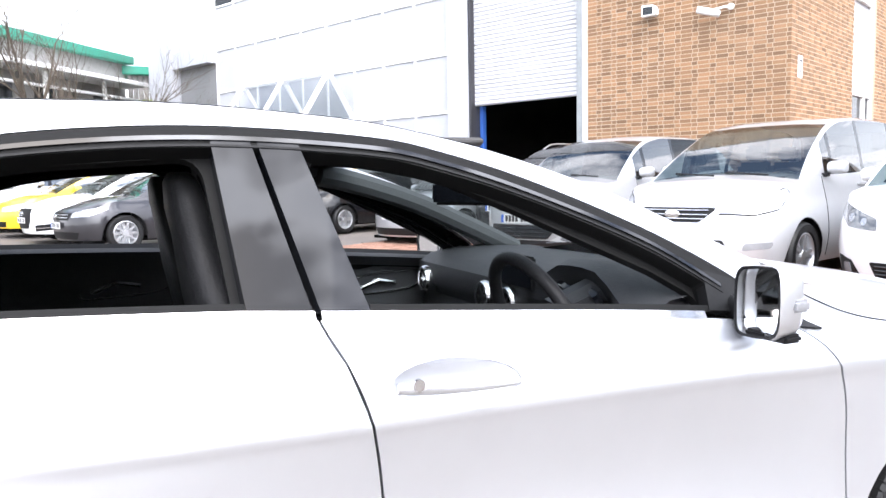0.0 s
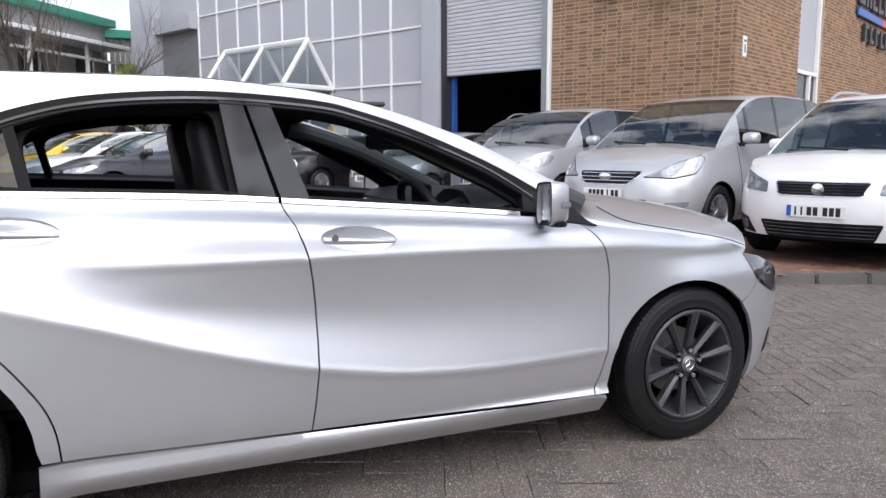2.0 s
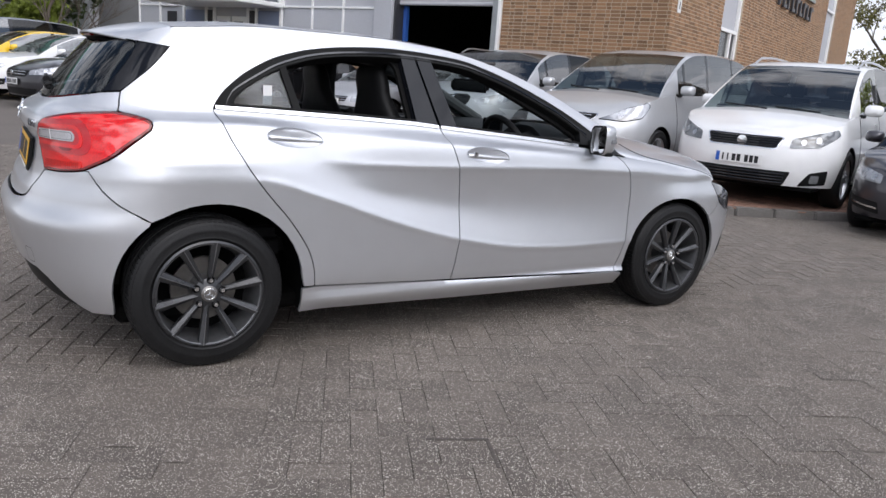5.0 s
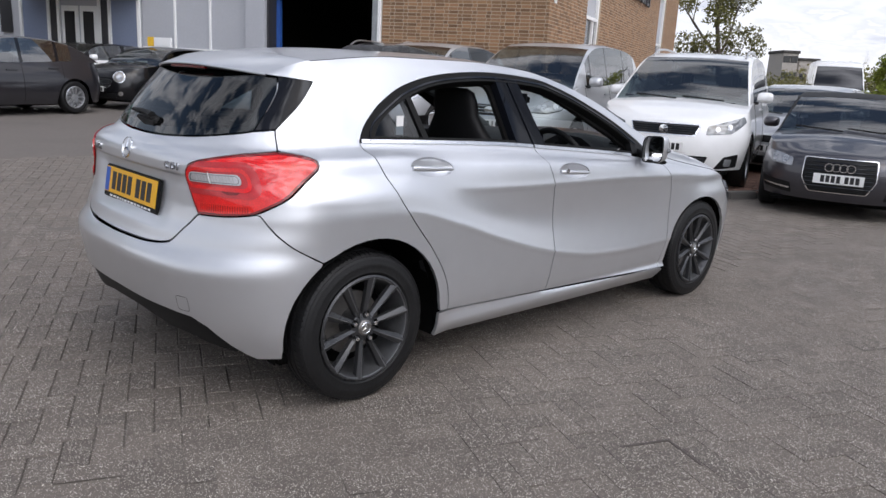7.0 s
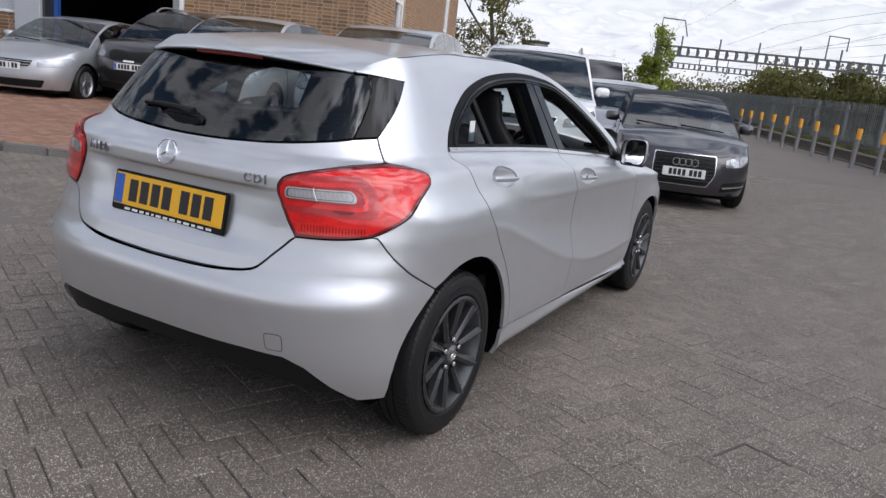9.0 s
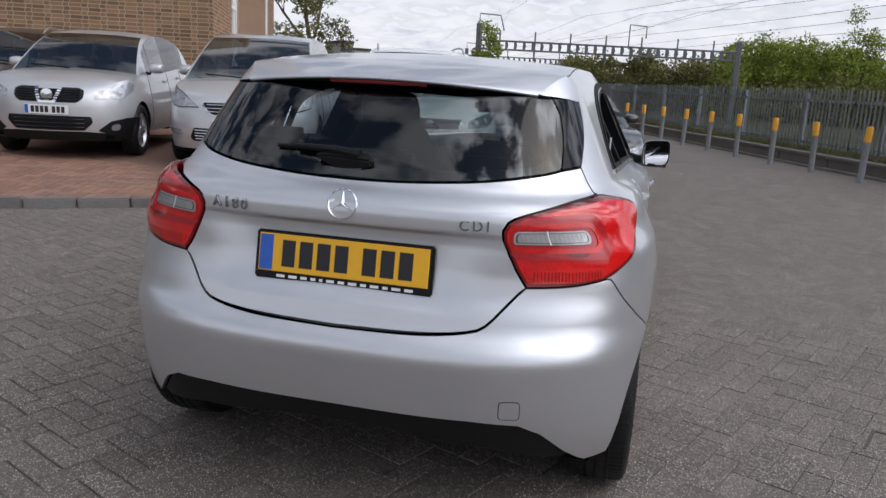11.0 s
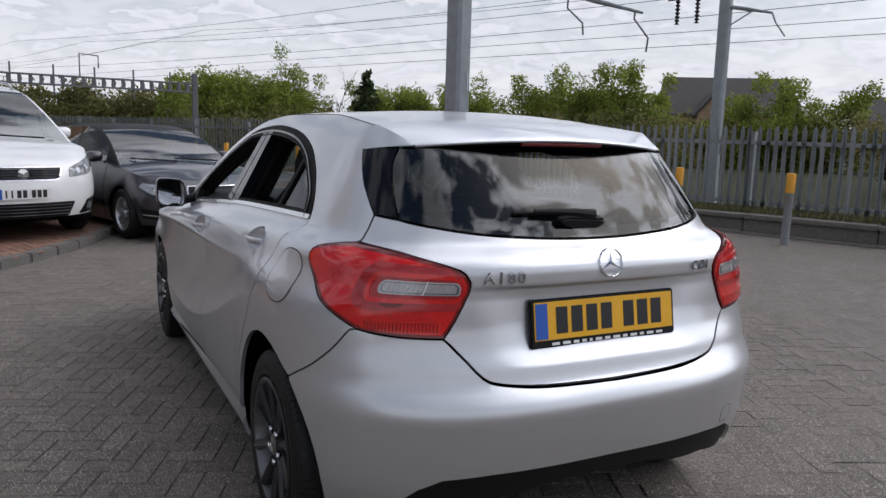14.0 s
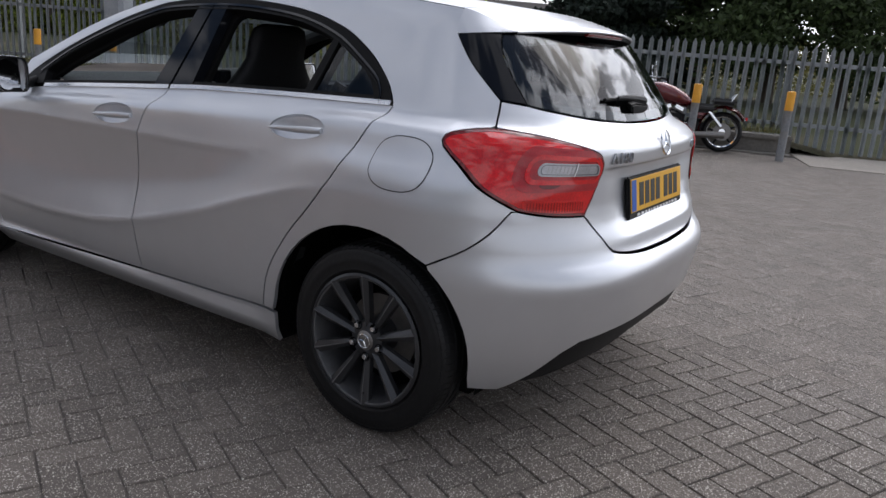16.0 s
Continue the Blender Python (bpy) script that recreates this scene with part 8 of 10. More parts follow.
# cabin
def cabin():
    dash = thing_part("dashboard")
    dash.matrix_basis = pose(0.07, 0, 0.042)
    bm = bmesh.new()
    rows = []
    for y in np.linspace(-0.70, 0.70, 25):
        hump = math.exp(-((y + 0.38) / 0.17) ** 4)
        prof = [(2.30, 0.93), (2.12, 0.945 + 0.012 * hump), (1.95, 0.940 + 0.045 * hump), (1.85, 0.925 + 0.065 * hump), (1.80 + 0.01 * hump, 0.895 + 0.080 * hump), (1.79 + 0.10 * hump, 0.83 + 0.02 * hump), (1.83, 0.78), (1.80, 0.70), (1.86, 0.55), (1.95, 0.40)]
        rows.append([bm.verts.new((x, y, z)) for x, z in prof])
    for a, b in zip(rows, rows[1:]):
        for k in range(len(a) - 1):
            bm.faces.new((a[k], b[k], b[k + 1], a[k + 1]))
    part("dash_top", bm, M["dash"], dash, smooth=50)
    for y in (-0.60, -0.06, 0.10, 0.60):
        v = part("air_vent", lathe([(0.034, -0.02), (0.046, -0.022), (0.050, -0.012), (0.050, 0.03)], 24), M["chrome_satin"], dash, "round bright-rimmed air vent", m=pose(1.79, y, 0.835, 0, 0, -90))
        part("vent_core", lathe([(0.0, 0.0), (0.035, 0.0)], 20), M["black_trim"], v)
        for i in range(3):
            part("vent_blade", boxed((-0.034, -0.016, -0.003), (0.034, -0.006, 0.003)), M["chrome_satin"], v, m=Matrix.Rotation(i * math.pi / 3, 4, "Y"))
    part("dash_grille", boxed((1.93, -0.635, 0.945), (2.02, -0.585, 0.955), 0.003), M["black_trim"], dash, m=pose(0, 0, -0.004))
    for i in range(5):
        part("grille_slot", boxed((1.935 + i * 0.017, -0.632, 0.953), (1.942 + i * 0.017, -0.588, 0.957)), M["liner"], dash)
    sc = part("screen", boxed((1.785, -0.20, 0.885), (1.80, 0.0, 0.985), 0.006, 2), M["black_trim"], dash, "dark dash screen")
    part("screen_glass", boxed((1.7835, -0.19, 0.893), (1.7845, -0.01, 0.977)), M["gloss_black"], sc)
    for y in (-0.42, -0.30):
        part("dial", lathe([(0.0, 0.0), (0.048, 0.0), (0.054, -0.008), (0.058, 0.01)], 24), M["gloss_black"], dash, m=pose(1.83, y, 0.87, 20, 0, -90))
    con = part("centre_console", boxed((0.75, -0.11, 0.30), (1.86, 0.11, 0.60), 0.04, 2), M["dash"], hero)
    part("gear_lever", tubed([(1.45, 0, 0.60), (1.42, 0, 0.72)], [0.02, 0.026], 10), M["dash"], con)
    # steering wheel on the right
    wc, tilt = Vector((1.755, -0.405, 0.878)), 24
    sw = thing_part("steering_wheel")
    sw.matrix_basis = Matrix.Translation(wc) @ Matrix.Rotation(radians(-tilt), 4, "Y")
    bm = bmesh.new()
    nM, nm = 40, 10
    ring = [[bm.verts.new((math.cos(j / nm * math.tau) * 0.017, (0.190 + math.sin(j / nm * math.tau) * 0.018) * math.cos(i / nM * math.tau), (0.190 + math.sin(j / nm * math.tau) * 0.018) * math.sin(i / nM * math.tau))) for j in range(nm)] for i in range(nM)]
    for i in range(nM):
        for j in range(nm):
            bm.faces.new((ring[i][j], ring[(i + 1) % nM][j], ring[(i + 1) % nM][(j + 1) % nm], ring[i][(j + 1) % nm]))
    part("wheel_ring", bm, M["leather"], sw, smooth=60)
    bm = boxed((-0.005, -0.085, -0.07), (0.05, 0.085, 0.06), 0.03, 3)
    part("airbag_hub", bm, M["dash"], sw, smooth=50)
    for a in (0, 180, 270):
        c, s = math.cos(radians(a)), math.sin(radians(a))
        part("wheel_spoke", tubed([(0.02, c * 0.07, s * 0.06), (0.006, c * 0.17, s * 0.17)], [0.024, 0.014], 8), M["chrome_satin"] if a != 270 else M["dash"], sw)
    part("column", tubed([(0.04, 0, 0), (0.30, 0, -0.02)], 0.05, 10), M["dash"], sw)
    # inner mirror
    mir = thing_part("inner_mirror")
    mir.matrix_basis = pose(1.745, 0, 1.208, 0, 0, 24)
    part("mirror_case", boxed((-0.02, -0.135, -0.036), (0.02, 0.135, 0.036), 0.018, 3), M["black_trim"], mir, smooth=40)
    # gloss black face: the dark cabin's reflection put into the colour
    part("mirror_face", boxed((-0.0215, -0.113, -0.027), (-0.0205, 0.113, 0.027)), M["gloss_black"], mir)
    part("mirror_stem", tubed([(0.015, 0, 0.03), (0.05, 0, 0.12)], 0.014, 8), M["black_trim"], mir)
    for y in (-0.36, 0.36):
        part("sun_visor", boxed((1.36, y - 0.20, 1.335), (1.53, y + 0.16, 1.352), 0.006), M["lining"], hero, m=pose(0, 0, -0.012))
    # seats
    for y in (-0.37, 0.37):
        seat(1.08, y, 0.0)
    part("rear_bench", boxed((-0.05, -0.62, 0.36), (0.42, 0.62, 0.52), 0.05, 3), M["leather"], hero, smooth=50)
    bm = boxed((-0.08, -0.64, 0), (0.06, 0.64, 0.56), 0.05, 3)
    part("rear_backrest", bm, M["leather"], hero, m=pose(-0.02, 0, 0.46, 0, -22, 0), smooth=50)
    for y in (-0.38, 0.38, 0.0):
        part("rear_headrest", boxed((-0.05, y - 0.13, 0), (0.05, y + 0.13, 0.16 if y else 0.10), 0.035, 3), M["leather"], hero, m=pose(-0.22, 0, 1.0, 0, -14, 0), smooth=50)
    part("parcel_shelf", boxed((-0.40, -0.50, 0.965), (-0.20, 0.50, 0.985), 0.006), M["dash"], hero)
    for sg in (-1, 1):
        bm = bmesh.new()
        rows = []
        for x in np.linspace(0.10, 2.16, 22):
            zt = belt(x) + 0.012
            low = max(0.26, 0.86 - 2.2 * max(0.0, x - 0.22))          # cut short over the rear wheel
            rows.append([bm.verts.new((x, sg * (hero_width(x, z) - t), z)) for z, t in ((max(q, low + 0.01 * i), t) for i, (q, t) in enumerate(((0.26, 0.10), (0.45, 0.15), (0.62, 0.14), (0.70, 0.105), (0.82, 0.10), (zt - 0.07, 0.085), (zt - 0.012, 0.075), (zt, 0.045), (zt - 0.005, 0.012))))])
        for a, b in zip(rows, rows[1:]):
            for k in range(8):
                bm.faces.new((a[k], a[k + 1], b[k + 1], b[k]))
        dp = part("door_lining", bm, M["dash"], hero, smooth=45)
        for x0, x1, zc in ((1.60, 1.89, 0.852), (0.66, 0.95, 0.912)):
            xm = (x0 + x1) / 2
            yy = sg * (hero_width(xm, zc) - 0.103)
            hw = (x1 - x0) / 2
            pl = [(hw * math.copysign(abs(math.cos(k / 24 * math.tau)) ** 0.5, math.cos(k / 24 * math.tau)), 0.038 * math.copysign(abs(math.sin(k / 24 * math.tau)) ** 0.5, math.sin(k / 24 * math.tau)) + 0.10 * hw * math.cos(k / 24 * math.tau)) for k in range(25)]
            part("pull_trim", tubed([(xm + a, yy, zc + b) for a, b in pl], 0.0045, 6), M["chrome_satin"], dp, "bright door pull surround")
            part("pull_handle", tubed([(xm - hw * 0.75, yy, zc - 0.02), (xm - hw * 0.2, yy - sg * 0.012, zc + 0.012), (xm + hw * 0.3, yy, zc - 0.004)], 0.010, 8), M["chrome_satin"], dp)
    # loose paper hanging in the rear quarter window, and one on the screen
    part("paper_tag", boxed((0.262, -0.742, 1.08), (0.30, -0.738, 1.16)), M["plate_white"], hero, "white paper tag in the quarter window", m=pose(0, 0.05, 0))


def thing_part(name):
    o = new(name)
    o.parent = hero
    return o


def seat(x, y, lean):
    s = thing_part("front_seat")
    s.matrix_basis = pose(x, y, 0)
    part("seat_cushion", boxed((0.0, -0.25, 0.36), (0.50, 0.25, 0.54), 0.06, 3), M["leather"], s, smooth=50)
    bm = bmesh.new()
    rings = []
    for z, w, d, xo in ((0.50, 0.24, 0.10, 0.02), (0.65, 0.27, 0.12, -0.02), (0.85, 0.275, 0.115, -0.075), (1.00, 0.25, 0.10, -0.115), (1.08, 0.185, 0.085, -0.135), (1.14, 0.145, 0.075, -0.148), (1.20, 0.145, 0.075, -0.16), (1.255, 0.13, 0.06, -0.17), (1.275, 0.09, 0.035, -0.174)):
        rings.append([bm.verts.new((xo + d * 0.55 * math.copysign(abs(math.cos(k / 20 * math.tau)) ** 0.6, math.cos(k / 20 * math.tau)), w * math.copysign(abs(math.sin(k / 20 * math.tau)) ** 0.6, math.sin(k / 20 * math.tau)), z)) for k in range(20)])
    for a, b in zip(rings, rings[1:]):
        for k in range(20):
            bm.faces.new((a[k], a[(k + 1) % 20], b[(k + 1) % 20], b[k]))
    bm.faces.new(rings[0][::-1]), bm.faces.new(rings[-1])
    part("seat_back", bm, M["leather"], s, "black sports seat with built-in headrest", smooth=60)
    for side in (-1, 1):                               # raised side bolsters
        pts = [(0.06, side * 0.235, 0.56), (0.05, side * 0.265, 0.72), (0.0, side * 0.262, 0.90), (-0.055, side * 0.225, 1.03)]
        part("side_bolster", tubed(pts, [0.035, 0.052, 0.05, 0.03], 10), M["leather"], s, smooth=60)


cabin()

# ---- beyond the fence, and the far left ----
ORIGIN = Vector((-2.3, 1.3, 0))


def polar(az, dist, z=0.0):
    return Vector((ORIGIN.x + dist * math.cos(radians(az)), ORIGIN.y + dist * math.sin(radians(az)), z))


def leaves(name, blobs, count, size, mat, seed, flat=1.0):
    """A crown of many small leaf blades gathered in uneven clumps."""
    rnd = np.random.RandomState(seed)
    blobs = np.array(blobs, float)                      # x, y, z, radius
    weight = blobs[:, 3] ** 2
    pick = rnd.choice(len(blobs), count, p=weight / weight.sum())
    d = rnd.normal(size=(count, 3))
    d /= np.linalg.norm(d, axis=1)[:, None]
    rad = blobs[pick, 3] * (0.55 + 0.5 * rnd.rand(count) ** 0.7)
    lump = 1 + 0.28 * np.sin(d[:, 0] * 5 + pick) * np.cos(d[:, 1] * 6 + 2 * pick) + 0.2 * np.sin(d[:, 2] * 9 + pick)
    c = blobs[pick, :3] + d * (rad * lump)[:, None] * np.array([1, 1, flat])
    a = rnd.normal(size=(count, 3))
    a /= np.linalg.norm(a, axis=1)[:, None]
    b = np.cross(a, rnd.normal(size=(count, 3)))
    b /= np.linalg.norm(b, axis=1)[:, None]
    s = size * (0.5 + rnd.rand(count))[:, None]
    v = np.stack([c - a * s, c + b * s * 0.55, c + a * s, c - b * s * 0.55], 1).reshape(-1, 3)
    me = bpy.data.meshes.new(name)
    me.from_pydata(v.tolist(), [], np.arange(4 * count).reshape(-1, 4).tolist())
    me.materials.append(mat)
    return me


def branch(bm, p, d, length, r, depth, rnd, spread=0.5, tips=None, kids=3):
    pts, rad = [p], [r]
    q, dd = p.copy(), d.copy()
    n = 4
    for i in range(n):
        dd = (dd + Vector((rnd.uniform(-1, 1), rnd.uniform(-1, 1), rnd.uniform(-0.4, 0.9))) * 0.16).normalized()
        q = q + dd * length / n
        pts.append(q.copy())
        rad.append(r * (1 - 0.55 * (i + 1) / n))
    tube(bm, pts, rad, 5 if r < 0.05 else 7, caps=False)
    if depth == 0:
        if tips is not None:
            tips.append(q)
        return
    for i in range(kids + (depth > 1)):
        k = rnd.randint(1, n)
        nd = (dd + Vector((rnd.uniform(-1, 1), rnd.uniform(-1, 1), rnd.uniform(-0.25, 0.8))) * spread * 1.5).normalized()
        branch(bm, pts[k], nd, length * rnd.uniform(0.5, 0.78), rad[k] * 0.62, depth - 1, rnd, spread, tips, kids)


def tree(name, at, height, trunk_r, label, mat, count, size, seed, crown_r, start=0.3, depth=2, category="tree", flat=1.0, lean=(0, 0)):
    rnd = random.Random(seed)
    t = thing(name, label, category, Matrix.Translation(at))
    bm = bmesh.new()
    tips = []
    branch(bm, Vector((0, 0, -0.3)), Vector((lean[0], lean[1], 1)).normalized(), height * 0.62, trunk_r, depth, rnd, 0.62, tips)
    part("trunk", bm, M["bark"], t, smooth=60)
    if count:
        blobs = []
        for k in range(30):
            a, rr = rnd.uniform(0, math.tau), rnd.uniform(0, 1.0) ** 0.6 * 0.95 * crown_r
            zz = height * (start + (1 - start) * rnd.uniform(0.12, 0.95))
            taper = 1 - 0.6 * max(0, (zz / height - 0.6) / 0.4)
            blobs.append((math.cos(a) * rr * taper, math.sin(a) * rr * taper, zz - crown_r * 0.2, crown_r * rnd.uniform(0.18, 0.36) * taper))
        for p in tips[:16]:
            blobs.append((p.x, p.y, p.z, crown_r * 0.22))
        part("crown", leaves("crown", blobs, count, size, mat, seed, flat), None, t)
    return t


def bare_tree(name, at, height, r, label, seed, depth=4, kids=3, mat=None):
    rnd = random.Random(seed)
    t = thing(name, label, "tree", Matrix.Translation(at))
    bm = bmesh.new()
    branch(bm, Vector((0, 0, -0.3)), Vector((0.05, 0, 1)), height * 0.42, r, depth, rnd, 0.55, None, kids)
    part("bare_crown", bm, mat or M["twig"], t)
    return t


def conifer(name, at, height, radius, label, mat, count, size, seed):
    rnd = random.Random(seed)
    t = thing(name, label, "tree", Matrix.Translation(at))
    part("trunk", tubed([(0, 0, -0.3), (0.1, 0, height * 0.5), (0, 0.05, height)], [radius * 0.09, radius * 0.06, 0.02], 7), M["bark"], t)
    blobs = []
    for k in range(70):
        f = rnd.random() ** 0.8
        z = height * (0.06 + 0.94 * f)
        rr = radius * (1.05 - f) * rnd.uniform(0.45, 1.05)
        a = rnd.uniform(0, math.tau)
        blobs.append((math.cos(a) * rr, math.sin(a) * rr, z, radius * (0.12 + 0.22 * (1 - f)) * rnd.uniform(0.7, 1.3)))
    part("crown", leaves("crown", blobs, count, size, mat, seed, 0.5), None, t)
    return t


# far hedge along the other side of the line
def hedge():
    rnd = random.Random(21)
    blobs = []
    for az in np.arange(3.0, -9.5, -0.45):
        p = polar(az, 62 + rnd.uniform(-2, 2))
        top = 1.3 + 62 * math.tan(radians(2.2 + rnd.uniform(-0.3, 0.35)))
        for z in (0.2, top * 0.45, top - 1.0):
            blobs.append((p.x + rnd.uniform(-1, 1), p.y + rnd.uniform(-1, 1), z, 1.1 * rnd.uniform(0.8, 1.25)))
    tagged(new("far_hedge", leaves("far_hedge", blobs, 52000, 0.12, M["leaf_hedge"], 5)), "dense dark green and brown hedge beyond the railway", "hedge", kind="stuff")
    blobs = []
    for az in np.arange(-34.0, -84, -0.55):
        p = polar(az, 43 + rnd.uniform(-3, 3))
        top = 1.2 + 43 * math.tan(radians(1.5 + rnd.uniform(-0.35, 0.4)))
        for z in (-0.3, top * 0.5, top - 0.6):
            blobs.append((p.x + rnd.uniform(-0.8, 0.8), p.y + rnd.uniform(-0.8, 0.8), z, 0.85 * rnd.uniform(0.8, 1.3)))
    tagged(new("low_scrub", leaves("low_scrub", blobs, 36000, 0.10, M["leaf_hedge"], 6)), "low tangled scrub beyond the railway", "scrub", kind="stuff")
    blobs = []
    for az in np.arange(-8, -36, -0.5):
        p = polar(az, 52 + rnd.uniform(-3, 3))
        for z in (-0.3, 1.2):
            blobs.append((p.x, p.y, z, 1.3 * rnd.uniform(0.8, 1.3)))
    tagged(new("far_scrub", leaves("far_scrub", blobs, 26000, 0.12, M["leaf_hedge"], 7)), "dull green scrub at the foot of the trees", "scrub", kind="stuff")


hedge()


def spring_belt():
    """A close row of bushy young trees: one uneven mass of fresh leaf."""
    rnd = random.Random(51)
    blobs = []
    for a0, a1, dist, lo, hi in ((-7.5, -17.4, 56, 3.0, 4.1), (-22.0, -31.5, 54, 2.2, 3.2), (-33.0, -42.4, 50, 2.8, 3.7)):
        az = a0
        while az > a1:
            p = polar(az, dist + rnd.uniform(-2, 2))
            k = (az - a0) / (a1 - a0)
            top = 1.3 + dist * math.tan(radians(lo + (hi - lo) * math.sin(math.pi * min(1, 0.25 + 0.75 * k)) + rnd.uniform(-0.45, 0.3)))
            z = 0.2
            while z < top - 0.5:
                blobs.append((p.x + rnd.uniform(-0.8, 0.8), p.y + rnd.uniform(-0.8, 0.8), z, rnd.uniform(0.55, 0.95)))
                z += 0.8
            az -= 0.6
    tagged(new("spring_belt", leaves("spring_belt", blobs, 120000, 0.085, M["leaf_spring"], 52)), "close row of bushy trees in fresh yellow-green leaf", "trees", kind="stuff")


spring_belt()


def distant_hedge():
    """Hedges and bushes closing the view past the end of the parked cars."""
    rnd = random.Random(24)
    blobs = []
    for az in np.arange(26.0, 2.6, -0.4):
        p = polar(az, 78 + rnd.uniform(-3, 3))
        top = 1.3 + 78 * math.tan(radians(0.9 + rnd.uniform(-0.35, 0.4)))
        for z in (-0.2, top * 0.5, top - 0.7):
            blobs.append((p.x + rnd.uniform(-1, 1), p.y + rnd.uniform(-1, 1), z, 1.0 * rnd.uniform(0.8, 1.3)))
    tagged(new("distant_hedge", leaves("distant_hedge", blobs, 26000, 0.13, M["leaf_hedge"], 8)), "low brownish green hedge in the distance", "hedge", kind="stuff")


distant_hedge()


def tower(az, dist, width, height, seed):
    """A far block of flats with rows of windows."""
    c = polar(az, dist)
    o = thing("tower_block", "pale tower block far beyond the yard", "building", Matrix.Translation((c.x, c.y, 0)) @ Matrix.Rotation(radians(az - 90 + 20), 4, "Z"))
    part("wall", boxed((-width / 2, 0, -1), (width / 2, 8, height)), M["tower_wall"], o)
    part("roof", boxed((-width / 2 - 0.2, -0.2, height), (width / 2 + 0.2, 8.2, height + 0.5), 0.05), M["roof_tile"], o)
    n = max(2, int(width / 2.2))
    z = 3.0
    while z < height - 1.5:
        for i in range(n):
            x = -width / 2 + width * (i + 0.5) / n
            part("window", boxed((x - 0.6, -0.06, z), (x + 0.6, -0.01, z + 1.2)), M["pane"], o)
        z += 2.8


M["tower_wall"] = material("pale_tower_wall", (0.40, 0.365, 0.335), 0.8, var=0.12, coarse=0.2, fine=3)
tower(20.9, 150, 2.6, 7.4, 1)
tower(19.8, 156, 3.4, 6.4, 2)
k = 0
for az, dist, el, width in ((-9.5, 54, 3.5, 2.6), (-11.3, 55, 3.9, 2.7), (-13.2, 54, 4.1, 2.8), (-15.0, 55, 4.3, 2.7), (-16.6, 54, 4.2, 2.2), (-22.8, 52, 3.5, 1.9), (-24.6, 52, 3.9, 1.9), (-27.5, 50, 3.4, 2.1), (-30.2, 50, 3.2, 2.0),
                            (-33.5, 47, 4.3, 2.1), (-35.4, 47, 4.0, 2.2), (-37.6, 46, 4.5, 2.3), (-39.8, 47, 4.6, 2.1), (-42.2, 46, 4.0, 1.9), (-48.5, 42, 3.3, 1.8), (-51.0, 42, 3.9, 2.0), (-53.5, 42, 3.6, 1.9)):
    k += 1
    tree("spring_tree", polar(az, dist, -0.4), 1.6 + dist * math.tan(radians(el)), 0.13, "bushy tree in fresh yellow-green spring leaf", M["leaf_spring"], 13000, 0.075, 100 + k, width * 1.2, 0.02)
bare_tree("bare_tree", polar(-18.6, 52, -0.4), 8.2, 0.13, "pale leafless tree beyond the railway", 31, 4, 3)
conifer("brown_conifer", polar(-21.3, 50, -0.4), 5.4, 1.5, "brownish ragged conifer beyond the railway", M["leaf_tree"], 2600, 0.2, 32)
for i, (az, dist, h, r) in enumerate(((-63.8, 27, 9.5, 2.7), (-67.0, 29, 10.5, 2.8))):
    conifer("dark_conifer", polar(az, dist, -0.4), h, r, "tall dark conifer behind the fence", M["leaf_dark"], 26000, 0.10, 40 + i)
for i, (az, dist, h, r) in enumerate(((-71.5, 30, 9.5, 3.6), (-76.5, 29, 10.0, 3.8), (-81.5, 30, 9.8, 3.8), (-87, 31, 10, 4.0))):
    tree("broad_tree", polar(az, dist, -0.4), h, 0.24, "broad shady tree in dull green leaf behind the fence", M["leaf_tree"], 26000, 0.095, 60 + i, r, 0.12, 3)
# trees seen past the workshop's end, and by the left building
tree("roadside_tree", Vector((41, 18.6, 0)), 10.5, 0.2, "half-bare tree with small brownish green leaves", M["leaf_hedge"], 16000, 0.075, 81, 2.5, 0.1, 3)
tree("young_tree", Vector((26.8, 5.2, 0)), 3.45, 0.06, "slim young tree in bright green leaf", M["leaf_spring"], 5200, 0.055, 83, 0.95, 0.1, 3)
bare_tree("bare_tree", Vector((56, 16.0, 0)), 4.6, 0.09, "pale leafless tree in the distance", 84, 4, 3)
tree("yellow_shrub", Vector((1.1, 25.4, 0.2)), 3.5, 0.06, "upright shrub with yellow-green leaves", M["leaf_spring"], 2600, 0.11, 85, 1.2, 0.1, 2)
tree("green_shrub", Vector((3.0, 26.8, 0.2)), 3.4, 0.06, "green shrub against the grey wall", M["leaf_tree"], 2200, 0.11, 86, 1.2, 0.1, 2)
bare_tree("bare_tree", Vector((-1.1, 22.6, 0.2)), 10.5, 0.11, "leafless tree with thin upright branches", 87, 4, 4, M["bark"])
bare_tree("bare_tree", Vector((1.2, 23.6, 0.2)), 8.0, 0.08, "leafless young tree with thin branches", 88, 4, 4, M["bark"])


